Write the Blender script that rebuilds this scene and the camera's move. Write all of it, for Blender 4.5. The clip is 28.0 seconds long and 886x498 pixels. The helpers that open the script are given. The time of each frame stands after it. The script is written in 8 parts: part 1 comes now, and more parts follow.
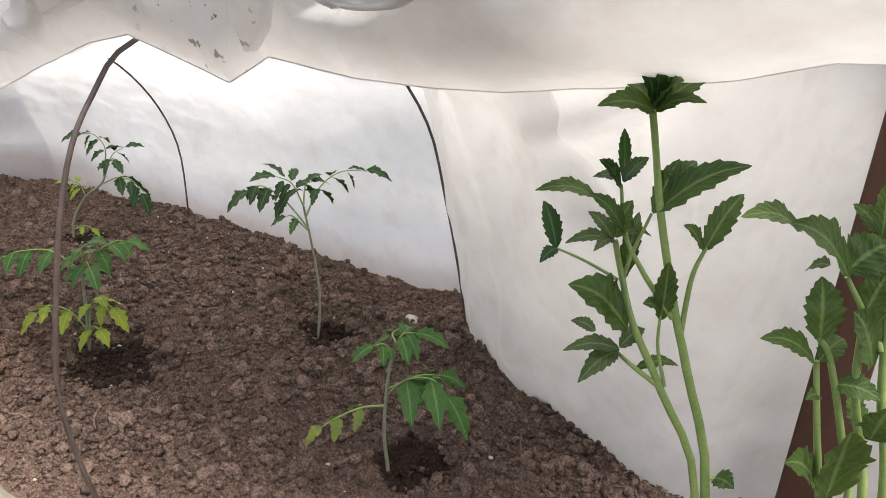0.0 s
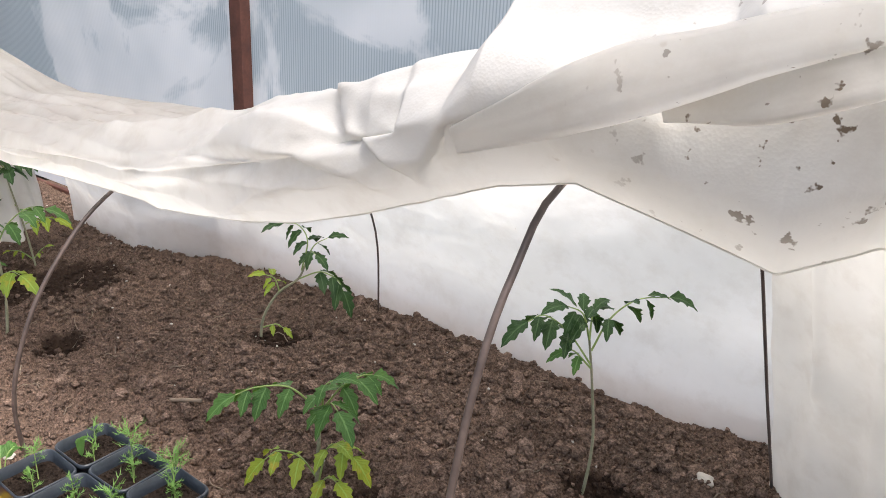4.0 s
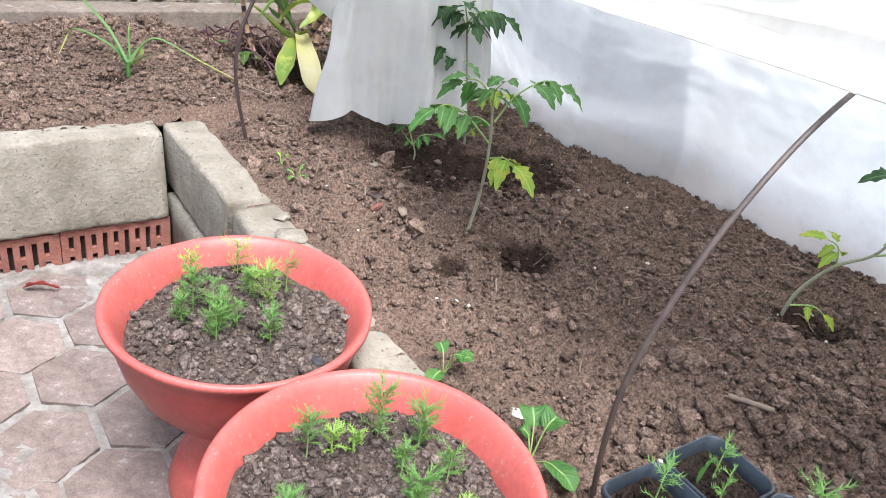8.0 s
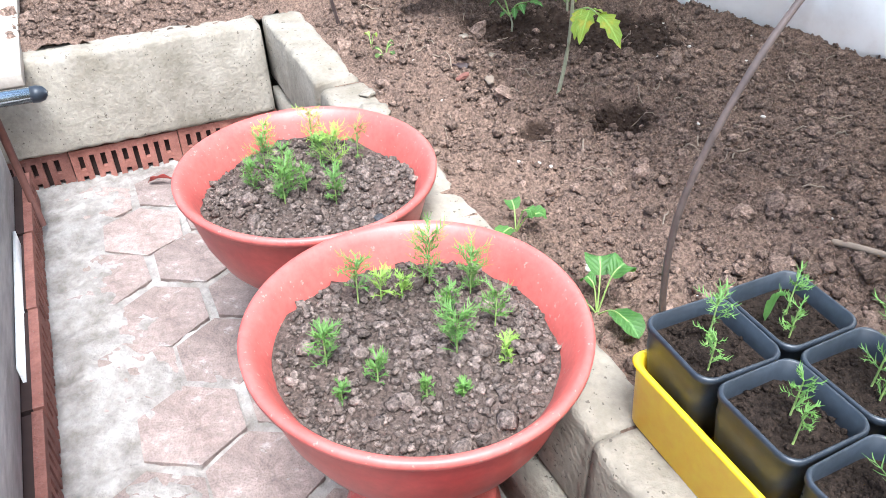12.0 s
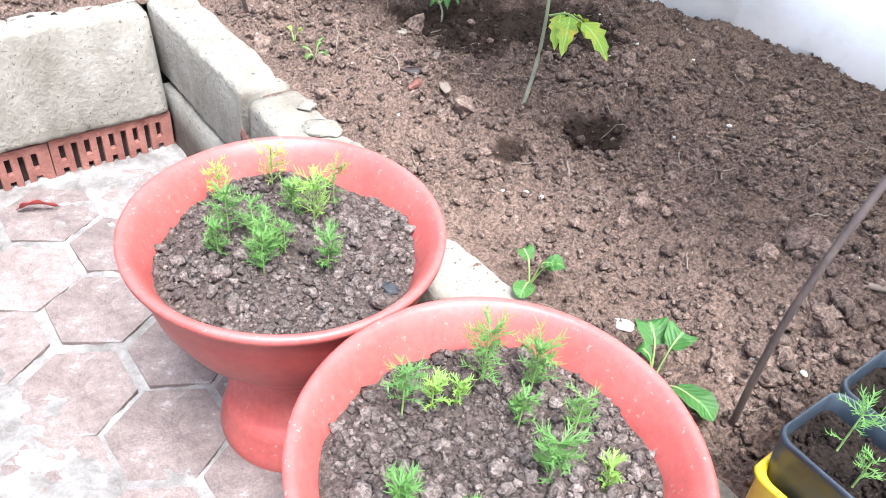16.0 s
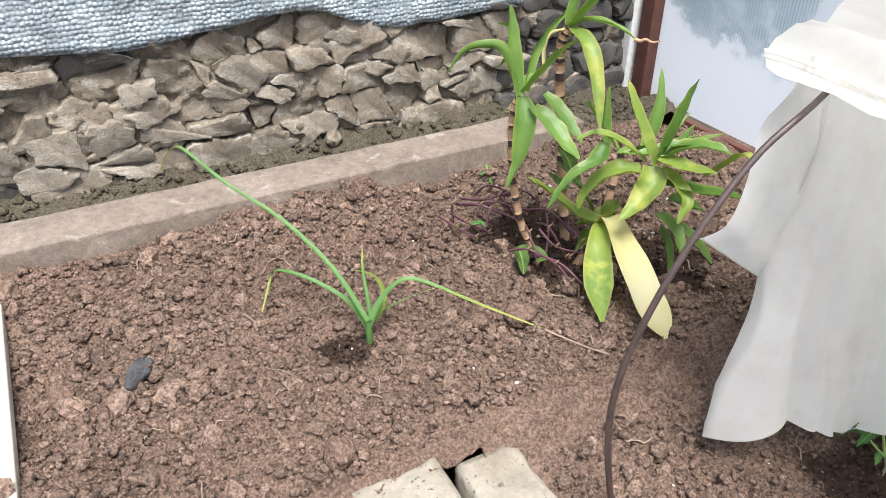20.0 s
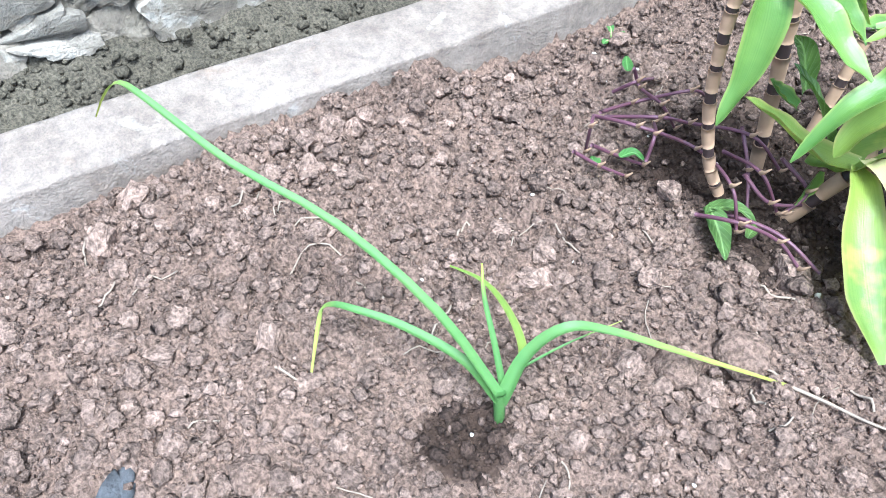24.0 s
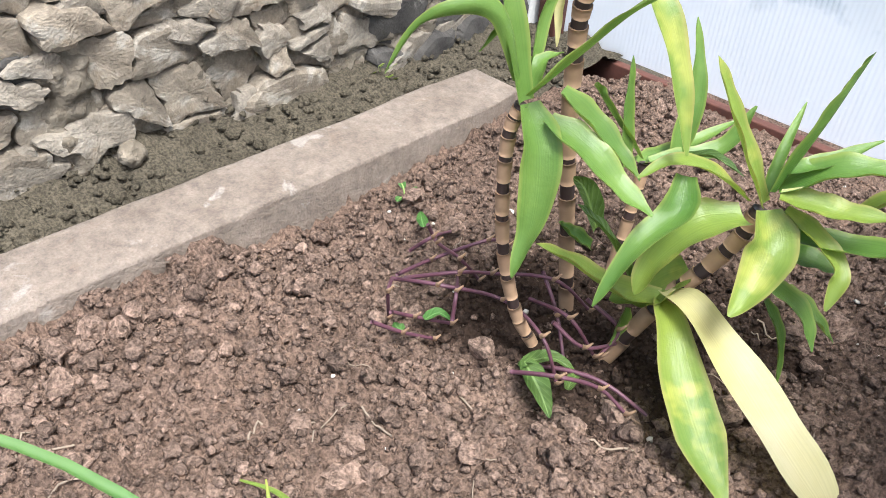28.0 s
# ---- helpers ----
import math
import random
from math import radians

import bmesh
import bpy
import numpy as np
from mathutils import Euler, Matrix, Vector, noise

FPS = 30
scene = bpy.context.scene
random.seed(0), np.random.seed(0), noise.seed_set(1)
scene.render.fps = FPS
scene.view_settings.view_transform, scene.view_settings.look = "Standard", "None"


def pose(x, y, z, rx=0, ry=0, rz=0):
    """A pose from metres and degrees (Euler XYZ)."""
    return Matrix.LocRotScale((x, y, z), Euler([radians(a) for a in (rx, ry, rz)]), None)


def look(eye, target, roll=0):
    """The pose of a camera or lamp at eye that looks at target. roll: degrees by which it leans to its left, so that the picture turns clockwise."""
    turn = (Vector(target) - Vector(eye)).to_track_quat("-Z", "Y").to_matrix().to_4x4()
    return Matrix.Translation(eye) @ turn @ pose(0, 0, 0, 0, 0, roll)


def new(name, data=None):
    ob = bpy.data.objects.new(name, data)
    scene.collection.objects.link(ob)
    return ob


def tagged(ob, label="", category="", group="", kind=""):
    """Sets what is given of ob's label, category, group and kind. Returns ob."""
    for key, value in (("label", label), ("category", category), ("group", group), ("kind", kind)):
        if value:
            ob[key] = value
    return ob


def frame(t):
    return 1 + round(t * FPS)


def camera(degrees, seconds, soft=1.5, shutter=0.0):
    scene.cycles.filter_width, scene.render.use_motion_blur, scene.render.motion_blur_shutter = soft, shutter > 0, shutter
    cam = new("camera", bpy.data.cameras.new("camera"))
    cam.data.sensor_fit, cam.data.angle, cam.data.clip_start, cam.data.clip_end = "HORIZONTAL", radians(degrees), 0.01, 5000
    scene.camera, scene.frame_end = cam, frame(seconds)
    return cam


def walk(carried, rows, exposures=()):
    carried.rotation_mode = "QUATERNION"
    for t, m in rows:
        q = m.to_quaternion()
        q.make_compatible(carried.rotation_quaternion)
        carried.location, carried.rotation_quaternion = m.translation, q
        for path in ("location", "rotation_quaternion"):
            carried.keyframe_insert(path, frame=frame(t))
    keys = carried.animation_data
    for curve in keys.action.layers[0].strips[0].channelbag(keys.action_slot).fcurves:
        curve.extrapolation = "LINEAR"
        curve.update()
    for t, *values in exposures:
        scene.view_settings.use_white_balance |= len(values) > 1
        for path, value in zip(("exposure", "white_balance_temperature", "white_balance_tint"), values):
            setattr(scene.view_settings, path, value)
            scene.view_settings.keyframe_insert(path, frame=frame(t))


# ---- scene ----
cam = camera(60.5, 28.0, soft=0.9)
PATH = [
    (0, (0.407, 0.325, 0.948), (-0.498, 1.919, 0.147), 3.1),
    (0.5, (0.36, 0.302, 0.957), (-0.519, 1.915, 0.167), 3.8),
    (1, (0.349, 0.323, 0.986), (-0.532, 1.954, 0.238), 3.4),
    (1.5, (0.337, 0.373, 0.999), (-0.542, 2.023, 0.289), 2.8),
    (2, (0.292, 0.446, 0.991), (-0.606, 2.079, 0.267), 2.3),
    (2.5, (0.223, 0.509, 0.959), (-0.742, 2.104, 0.235), 1.6),
    (3, (0.167, 0.491, 1.041), (-0.854, 2.064, 0.347), 2.0),
    (3.5, (0.015, 0.471, 1.009), (-1.013, 2.04, 0.313), 2.7),
    (4, (-0.188, 0.39, 0.969), (-1.254, 1.924, 0.253), 3.1),
    (4.5, (-0.292, 0.321, 0.969), (-1.454, 1.785, 0.256), 4.1),
    (6.5, (-0.943, 0.273, 0.779), (-2.335, 1.437, -0.061), 11.0),
    (7, (-0.998, 0.255, 0.733), (-2.364, 1.393, -0.183), 12.0),
    (7.5, (-1.023, 0.259, 0.718), (-2.378, 1.377, -0.238), 11.9),
    (8, (-1.018, 0.263, 0.748), (-2.373, 1.354, -0.238), 10.1),
    (8.5, (-0.948, 0.322, 0.755), (-2.335, 1.339, -0.266), 7.1),
    (9, (-0.879, 0.367, 0.743), (-2.317, 1.281, -0.305), 3.6),
    (9.5, (-0.84, 0.401, 0.675), (-2.323, 1.222, -0.386), -0.6),
    (10, (-0.804, 0.42, 0.676), (-2.31, 1.166, -0.409), -4.3),
    (10.5, (-0.813, 0.397, 0.699), (-2.326, 1.084, -0.415), -4.6),
    (11, (-0.861, 0.383, 0.691), (-2.376, 1.027, -0.446), -2.4),
    (11.5, (-0.894, 0.38, 0.693), (-2.391, 1.032, -0.462), -1.0),
    (12, (-0.925, 0.385, 0.666), (-2.374, 1.059, -0.536), -0.3),
    (12.5, (-0.863, 0.393, 0.603), (-2.254, 1.084, -0.657), 0.1),
    (14.5, (-1.000, 0.355, 0.664), (-2.264, 1.274, -0.585), 4.2),
    (15, (-1.093, 0.315, 0.589), (-2.236, 1.308, -0.718), 7.2),
    (15.5, (-1.173, 0.278, 0.645), (-2.269, 1.307, -0.675), 8.4),
    (16, (-1.244, 0.290, 0.671), (-2.392, 1.303, -0.617), 7.1),
    (16.5, (-1.298, 0.348, 0.681), (-2.488, 1.352, -0.574), 5.2),
    (17, (-1.307, 0.401, 0.709), (-2.477, 1.482, -0.501), 3.7),
    (17.5, (-1.314, 0.521, 0.729), (-2.438, 1.687, -0.445), 3.3),
    (18, (-1.434, 0.519, 0.777), (-2.589, 1.711, -0.340), 2.3),
    (18.5, (-1.695, 0.505, 0.862), (-2.878, 1.605, -0.314), 1.3),
    (19, (-1.855, 0.409, 0.833), (-3.146, 1.476, -0.26), 1.2),
    (19.5, (-1.96, 0.356, 0.832), (-3.367, 1.302, -0.23), 1.0),
    (20, (-2.137, 0.388, 0.829), (-3.616, 1.196, -0.248), 0.6),
    (20.5, (-2.22, 0.387, 0.803), (-3.696, 1.134, -0.32), 0.8),
    (21, (-2.424, 0.38, 0.76), (-3.834, 1.125, -0.447), 2.3),
    (21.5, (-2.583, 0.312, 0.705), (-3.923, 1.082, -0.564), 4.4),
    (23.5, (-2.796, 0.536, 0.64), (-3.874, 1.096, -0.949), 0.2),
    (24, (-2.78, 0.522, 0.698), (-3.881, 1.182, -0.836), 0.6),
    (24.5, (-2.771, 0.525, 0.702), (-3.903, 1.25, -0.779), -2.0),
    (25, (-2.762, 0.541, 0.698), (-3.909, 1.317, -0.746), -5.2),
    (25.5, (-2.769, 0.588, 0.703), (-3.907, 1.463, -0.689), -5.4),
    (26, (-2.81, 0.644, 0.699), (-3.893, 1.699, -0.611), -1.8),
    (26.5, (-2.834, 0.679, 0.702), (-3.881, 1.869, -0.517), 1.0),
    (27, (-2.836, 0.68, 0.701), (-3.872, 1.929, -0.467), 2.5),
    (27.5, (-2.821, 0.654, 0.683), (-3.88, 1.87, -0.501), 3.0),
    (28, (-2.814, 0.622, 0.654), (-3.9, 1.754, -0.587), 3.3),
]
EXPOSURES = [(0, 1.03, 6550, 12), (2, 1.10, 6550, 12), (3, 1.12, 6550, 11), (4.5, 1.12, 6550, 12), (6.5, 1.28, 6300, 10), (8, 1.42, 5850, 8), (10, 1.77, 5800, 7), (12, 1.87, 5600, 7), (15, 2.0, 5600, 7), (17, 2.0, 5400, 8), (18, 1.72, 5700, 9), (19, 1.10, 6200, 11), (20, 1.48, 6190, 8), (21.5, 2.08, 5250, 4), (24, 2.25, 4980, 1), (26, 2.0, 5330, 3), (27, 1.63, 5850, 5), (28, 1.68, 6000, 7)]
walk(cam, [(t, look(eye, target, roll)) for t, eye, target, roll in PATH], EXPOSURES)

# ---- light: bright overcast sky over a polycarbonate greenhouse ----
world = bpy.data.worlds.new("sky")
scene.world = world
world.use_nodes = True
wn, wl = world.node_tree.nodes, world.node_tree.links
sky = wn.new("ShaderNodeTexSky")
sky.sky_type, sky.sun_disc = "NISHITA", False
sky.sun_elevation, sky.sun_rotation = radians(68), radians(107)
sky.dust_density, sky.air_density = 6.0, 1.2
wn["Background"].inputs["Strength"].default_value = 0.12
wl.new(sky.outputs[0], wn["Background"].inputs[0])
sun = new("sun", bpy.data.lights.new("sun", "SUN"))
sun.data.energy, sun.data.angle, sun.data.color = 2.0, radians(22), (1.0, 0.985, 0.96)
sun.matrix_world = look((1.9, -0.6, 5.0), (0.0, 0.0, 0.0))

# ---- materials ----
def material(name, rough=0.6, metal=0.0):
    m = bpy.data.materials.new(name)
    m.use_nodes = True
    n, l = m.node_tree.nodes, m.node_tree.links
    b = n["Principled BSDF"]
    b.inputs["Roughness"].default_value, b.inputs["Metallic"].default_value = rough, metal
    return m, n, l, b


def ramp(n, l, src, stops):
    r = n.new("ShaderNodeValToRGB")
    e = r.color_ramp.elements
    while len(e) < len(stops):
        e.new(0.5)
    for k, (p, c) in zip(e, stops):
        k.position, k.color = p, (*c, 1) if len(c) == 3 else c
    l.new(src, r.inputs[0])
    return r.outputs[0]


def noise_tex(n, l, scale, detail=6, rough=0.6, coord="Object", stretch=None, distort=0.0):
    tc = n.new("ShaderNodeTexCoord")
    t = n.new("ShaderNodeTexNoise")
    t.inputs["Scale"].default_value, t.inputs["Detail"].default_value = scale, detail
    t.inputs["Roughness"].default_value, t.inputs["Distortion"].default_value = rough, distort
    src = tc.outputs[coord]
    if stretch:
        mp = n.new("ShaderNodeMapping")
        mp.inputs["Scale"].default_value = stretch
        l.new(src, mp.inputs[0])
        src = mp.outputs[0]
    l.new(src, t.inputs["Vector"])
    return t.outputs["Fac"]


def mix(n, l, fac, a, b, mode="MIX"):
    x = n.new("ShaderNodeMix")
    x.data_type, x.blend_type = "RGBA", mode
    for sock, v in ((x.inputs[0], fac), (x.inputs[6], a), (x.inputs[7], b)):
        if hasattr(v, "is_linked"):
            l.new(v, sock)
        elif isinstance(v, (int, float)):
            sock.default_value = v
        else:
            sock.default_value = (*v, 1)
    return x.outputs[2]


def bump(n, l, b, height, strength=0.5, dist=0.005):
    x = n.new("ShaderNodeBump")
    x.inputs["Strength"].default_value, x.inputs["Distance"].default_value = strength, dist
    l.new(height, x.inputs["Height"])
    l.new(x.outputs[0], b.inputs["Normal"])
    return x


def mottled(name, c0, c1, scale=30, rough=0.7, fine=None, bump_s=0.3, bump_d=0.003, speck=None, coord="Object", stretch=None, per_object=0.0):
    """Two colours mixed by a coarse and a fine noise, with relief from the fine one."""
    m, n, l, b = material(name, rough)
    f1 = noise_tex(n, l, scale, coord=coord, stretch=stretch)
    f2 = noise_tex(n, l, fine or scale * 7, coord=coord, stretch=stretch)
    col = ramp(n, l, f1, [(0.3, c0), (0.7, c1)])
    col = mix(n, l, 0.5, col, ramp(n, l, f2, [(0.25, (0.35,) * 3), (0.75, (0.68,) * 3)]), "OVERLAY")
    if speck:
        sp = noise_tex(n, l, scale * 14, 2, coord=coord)
        col = mix(n, l, ramp(n, l, sp, [(0.66, (0, 0, 0)), (0.7, (1, 1, 1))]), col, speck)
    if per_object:
        info = n.new("ShaderNodeObjectInfo")
        v = ramp(n, l, info.outputs["Random"], [(0, (0.5 - per_object,) * 3), (1, (0.5 + per_object,) * 3)])
        col = mix(n, l, 0.8, col, v, "OVERLAY")
    l.new(col, b.inputs["Base Color"])
    if bump_s:
        bump(n, l, b, f2, bump_s, bump_d)
    return m


def soil_material(name, dry, wet, loose=0.0):
    """Crumbly soil: nearly even in colour, with grain from fine relief; loose lumps are drier and differ one by one."""
    m, n, l, b = material(name, 0.97)
    b.inputs["Specular IOR Level"].default_value = 0.12
    f1, f2, f3, f4 = noise_tex(n, l, 5), noise_tex(n, l, 75, 5, 0.6), noise_tex(n, l, 420, 3, 0.7), noise_tex(n, l, 210, 4, 0.65)
    col = ramp(n, l, f1, [(0.3, tuple(c * 1.12 for c in dry)), (0.7, tuple(c * 0.82 for c in dry))])
    col = mix(n, l, 0.45, col, ramp(n, l, f2, [(0.35, (0.34,) * 3), (0.65, (0.66,) * 3)]), "OVERLAY")
    col = mix(n, l, 0.8, col, ramp(n, l, f4, [(0.38, (0.22,) * 3), (0.62, (0.74,) * 3)]), "OVERLAY")
    col = mix(n, l, ramp(n, l, f3, [(0.70, (0, 0, 0)), (0.76, (1, 1, 1))]), col, tuple(c * 2.4 for c in dry))
    geo = n.new("ShaderNodeNewGeometry")
    if loose:
        col = mix(n, l, loose, col, ramp(n, l, geo.outputs["Random Per Island"], [(0.0, (0.30,) * 3), (0.7, (0.56,) * 3), (1.0, (0.80,) * 3)]), "OVERLAY")
    at = n.new("ShaderNodeAttribute")
    at.attribute_name = "moist"
    col = mix(n, l, at.outputs["Fac"], col, wet)
    l.new(col, b.inputs["Base Color"])
    hh = mix(n, l, 0.5, f2, f4)
    bump(n, l, b, hh, 1.0, 0.016)
    return m


def leaf_material(name, c0, c1, rough=0.45, trans=0.35, scale=14, spot=None, margin=None, veins=7.0, parallel=False, tip=None):
    """A leaf: blotchy green, pale midrib, side veins (or long parallel streaks) and, on some, a coloured margin."""
    m, n, l, b = material(name, rough)
    f = noise_tex(n, l, scale, 4)
    col = ramp(n, l, f, [(0.3, c0), (0.7, c1)])
    if spot:
        col = mix(n, l, ramp(n, l, noise_tex(n, l, scale * 2.2, 3), [(0.55, (0, 0, 0)), (0.68, (1, 1, 1))]), col, spot)
    rib, along = n.new("ShaderNodeAttribute"), n.new("ShaderNodeAttribute")
    rib.attribute_name, along.attribute_name = "rib", "along"
    pale = tuple(min(1.0, c * 1.5 + 0.05) for c in c1)
    if parallel:
        w = n.new("ShaderNodeMath")
        w.operation = "MULTIPLY"
        l.new(rib.outputs["Fac"], w.inputs[0])
        w.inputs[1].default_value = 9.0
        tex = n.new("ShaderNodeTexNoise")
        tex.noise_dimensions = "1D"
        tex.inputs["Scale"].default_value, tex.inputs["Detail"].default_value = 1.6, 3
        l.new(w.outputs[0], tex.inputs["W"])
        line = tex.outputs["Fac"]
        col = mix(n, l, 0.2, col, ramp(n, l, line, [(0.35, (0.36,) * 3), (0.65, (0.66,) * 3)]), "OVERLAY")
    else:
        v1 = n.new("ShaderNodeMath")
        v1.operation = "MULTIPLY_ADD"
        l.new(rib.outputs["Fac"], v1.inputs[0])
        v1.inputs[1].default_value = 2.2
        v2 = n.new("ShaderNodeMath")
        v2.operation = "MULTIPLY"
        l.new(along.outputs["Fac"], v2.inputs[0])
        v2.inputs[1].default_value = veins
        l.new(v2.outputs[0], v1.inputs[2])
        v3 = n.new("ShaderNodeMath")
        v3.operation = "PINGPONG"
        l.new(v1.outputs[0], v3.inputs[0])
        v3.inputs[1].default_value = 0.5
        line = v3.outputs[0]
        col = mix(n, l, ramp(n, l, line, [(0.0, (0.32,) * 3), (0.10, (0, 0, 0))]), col, pale)
        col = mix(n, l, ramp(n, l, rib.outputs["Fac"], [(0.86, (0, 0, 0)), (0.95, (0.7,) * 3)]), col, pale)
    if margin:
        edge = ramp(n, l, rib.outputs["Fac"], [(0.02, (0.55,) * 3), (0.22, (0, 0, 0))])
        col = mix(n, l, edge, col, margin)
    if tip:
        col = mix(n, l, ramp(n, l, along.outputs["Fac"], [(0.62, (0, 0, 0)), (0.92, (0.9,) * 3)]), col, tip)
    l.new(col, b.inputs["Base Color"])
    b.inputs["Specular IOR Level"].default_value = 0.35
    tr = n.new("ShaderNodeBsdfTranslucent")
    l.new(mix(n, l, 1.0, col, (1.0, 1.0, 0.55), "MULTIPLY"), tr.inputs[0])
    ms = n.new("ShaderNodeMixShader")
    ms.inputs[0].default_value = trans
    l.new(b.outputs[0], ms.inputs[1])
    l.new(tr.outputs[0], ms.inputs[2])
    l.new(ms.outputs[0], n["Material Output"].inputs[0])
    x = bump(n, l, b, noise_tex(n, l, scale * 7, 4, 0.65), 0.5, 0.003)
    y = n.new("ShaderNodeBump")
    y.inputs["Strength"].default_value, y.inputs["Distance"].default_value = 0.22 if parallel else 0.6, 0.002
    l.new(line, y.inputs["Height"])
    l.new(x.outputs[0], y.inputs["Normal"])
    l.new(y.outputs[0], b.inputs["Normal"])
    return m


def stone_material(name, c0, c1, lime, rust, lime_from=0.55):
    """Rubble stone: mottled faces with patches of old lime and brown stains."""
    m, n, l, b = material(name, 0.93)
    f1, f2, f3 = noise_tex(n, l, 11, 6, 0.62), noise_tex(n, l, 70, 5, 0.65), noise_tex(n, l, 260, 3, 0.6)
    col = ramp(n, l, f1, [(0.32, c0), (0.68, c1)])
    info = n.new("ShaderNodeObjectInfo")
    col = mix(n, l, 0.85, col, ramp(n, l, info.outputs["Random"], [(0, (0.36,) * 3), (1, (0.62,) * 3)]), "OVERLAY")
    col = mix(n, l, ramp(n, l, noise_tex(n, l, 17, 5, 0.6, distort=0.5), [(lime_from, (0, 0, 0)), (lime_from + 0.07, (0.85,) * 3)]), col, lime)
    col = mix(n, l, ramp(n, l, noise_tex(n, l, 8, 5, 0.6, distort=0.8, stretch=(1.3, 1, 1)), [(0.60, (0, 0, 0)), (0.74, (0.75,) * 3)]), col, rust)
    col = mix(n, l, 0.6, col, ramp(n, l, f2, [(0.3, (0.28,) * 3), (0.7, (0.68,) * 3)]), "OVERLAY")
    col = mix(n, l, 0.4, col, ramp(n, l, f3, [(0.3, (0.3,) * 3), (0.7, (0.7,) * 3)]), "OVERLAY")
    l.new(col, b.inputs["Base Color"])
    bump(n, l, b, mix(n, l, 0.4, f2, f3), 0.9, 0.007)
    return m


def cloth_material():
    m, n, l, b = material("fleece_cloth", 0.9)
    f1 = noise_tex(n, l, 3.5, 5)
    f2 = noise_tex(n, l, 13, 6, 0.65)
    col = ramp(n, l, f1, [(0.3, (0.58, 0.57, 0.545)), (0.7, (0.68, 0.675, 0.66))])
    spots = ramp(n, l, noise_tex(n, l, 30, 3), [(0.70, (0, 0, 0)), (0.76, (1, 1, 1))])
    where = ramp(n, l, noise_tex(n, l, 2.6, 2), [(0.55, (0, 0, 0)), (0.66, (1, 1, 1))])
    col = mix(n, l, mix(n, l, 1.0, spots, where, "MULTIPLY"), col, (0.34, 0.29, 0.23))
    col = mix(n, l, ramp(n, l, f2, [(0.48, (0, 0, 0)), (0.8, (0.6,) * 3)]), col, (0.49, 0.462, 0.42))
    # a patch of mud splashes where the cloth was trodden
    tc2, dist = n.new("ShaderNodeTexCoord"), n.new("ShaderNodeVectorMath")
    dist.operation = "DISTANCE"
    l.new(tc2.outputs["Object"], dist.inputs[0])
    dist.inputs[1].default_value = (-0.30, 0.935, 0.86)
    mask = ramp(n, l, dist.outputs["Value"], [(0.06, (1, 1, 1)), (0.16, (0, 0, 0))])
    mud = ramp(n, l, noise_tex(n, l, 62, 3, 0.55), [(0.64, (0, 0, 0)), (0.675, (1, 1, 1))])
    col = mix(n, l, mix(n, l, 1.0, mud, mask, "MULTIPLY"), col, (0.16, 0.125, 0.095))
    l.new(col, b.inputs["Base Color"])
    tr = n.new("ShaderNodeBsdfTranslucent")
    l.new(mix(n, l, 1.0, col, (1.46, 1.46, 1.45), "MULTIPLY"), tr.inputs[0])
    ms = n.new("ShaderNodeMixShader")
    at = n.new("ShaderNodeAttribute")
    at.attribute_name = "layers"
    l.new(ramp(n, l, at.outputs["Fac"], [(0.0, (0.84,) * 3), (1.0, (0.30,) * 3)]), ms.inputs[0])
    l.new(b.outputs[0], ms.inputs[1])
    l.new(tr.outputs[0], ms.inputs[2])
    # thin non-woven cloth: some light goes straight through its pores
    pores, thin = n.new("ShaderNodeBsdfTransparent"), n.new("ShaderNodeMixShader")
    l.new(ramp(n, l, at.outputs["Fac"], [(0.0, (0.12,) * 3), (0.5, (0.0,) * 3)]), thin.inputs[0])
    l.new(ms.outputs[0], thin.inputs[1])
    l.new(pores.outputs[0], thin.inputs[2])
    l.new(thin.outputs[0], n["Material Output"].inputs[0])
    v = n.new("ShaderNodeTexVoronoi")
    tc = n.new("ShaderNodeTexCoord")
    l.new(tc.outputs["Object"], v.inputs["Vector"])
    v.inputs["Scale"].default_value = 330
    bump(n, l, b, v.outputs["Distance"], 0.25, 0.001)
    return m


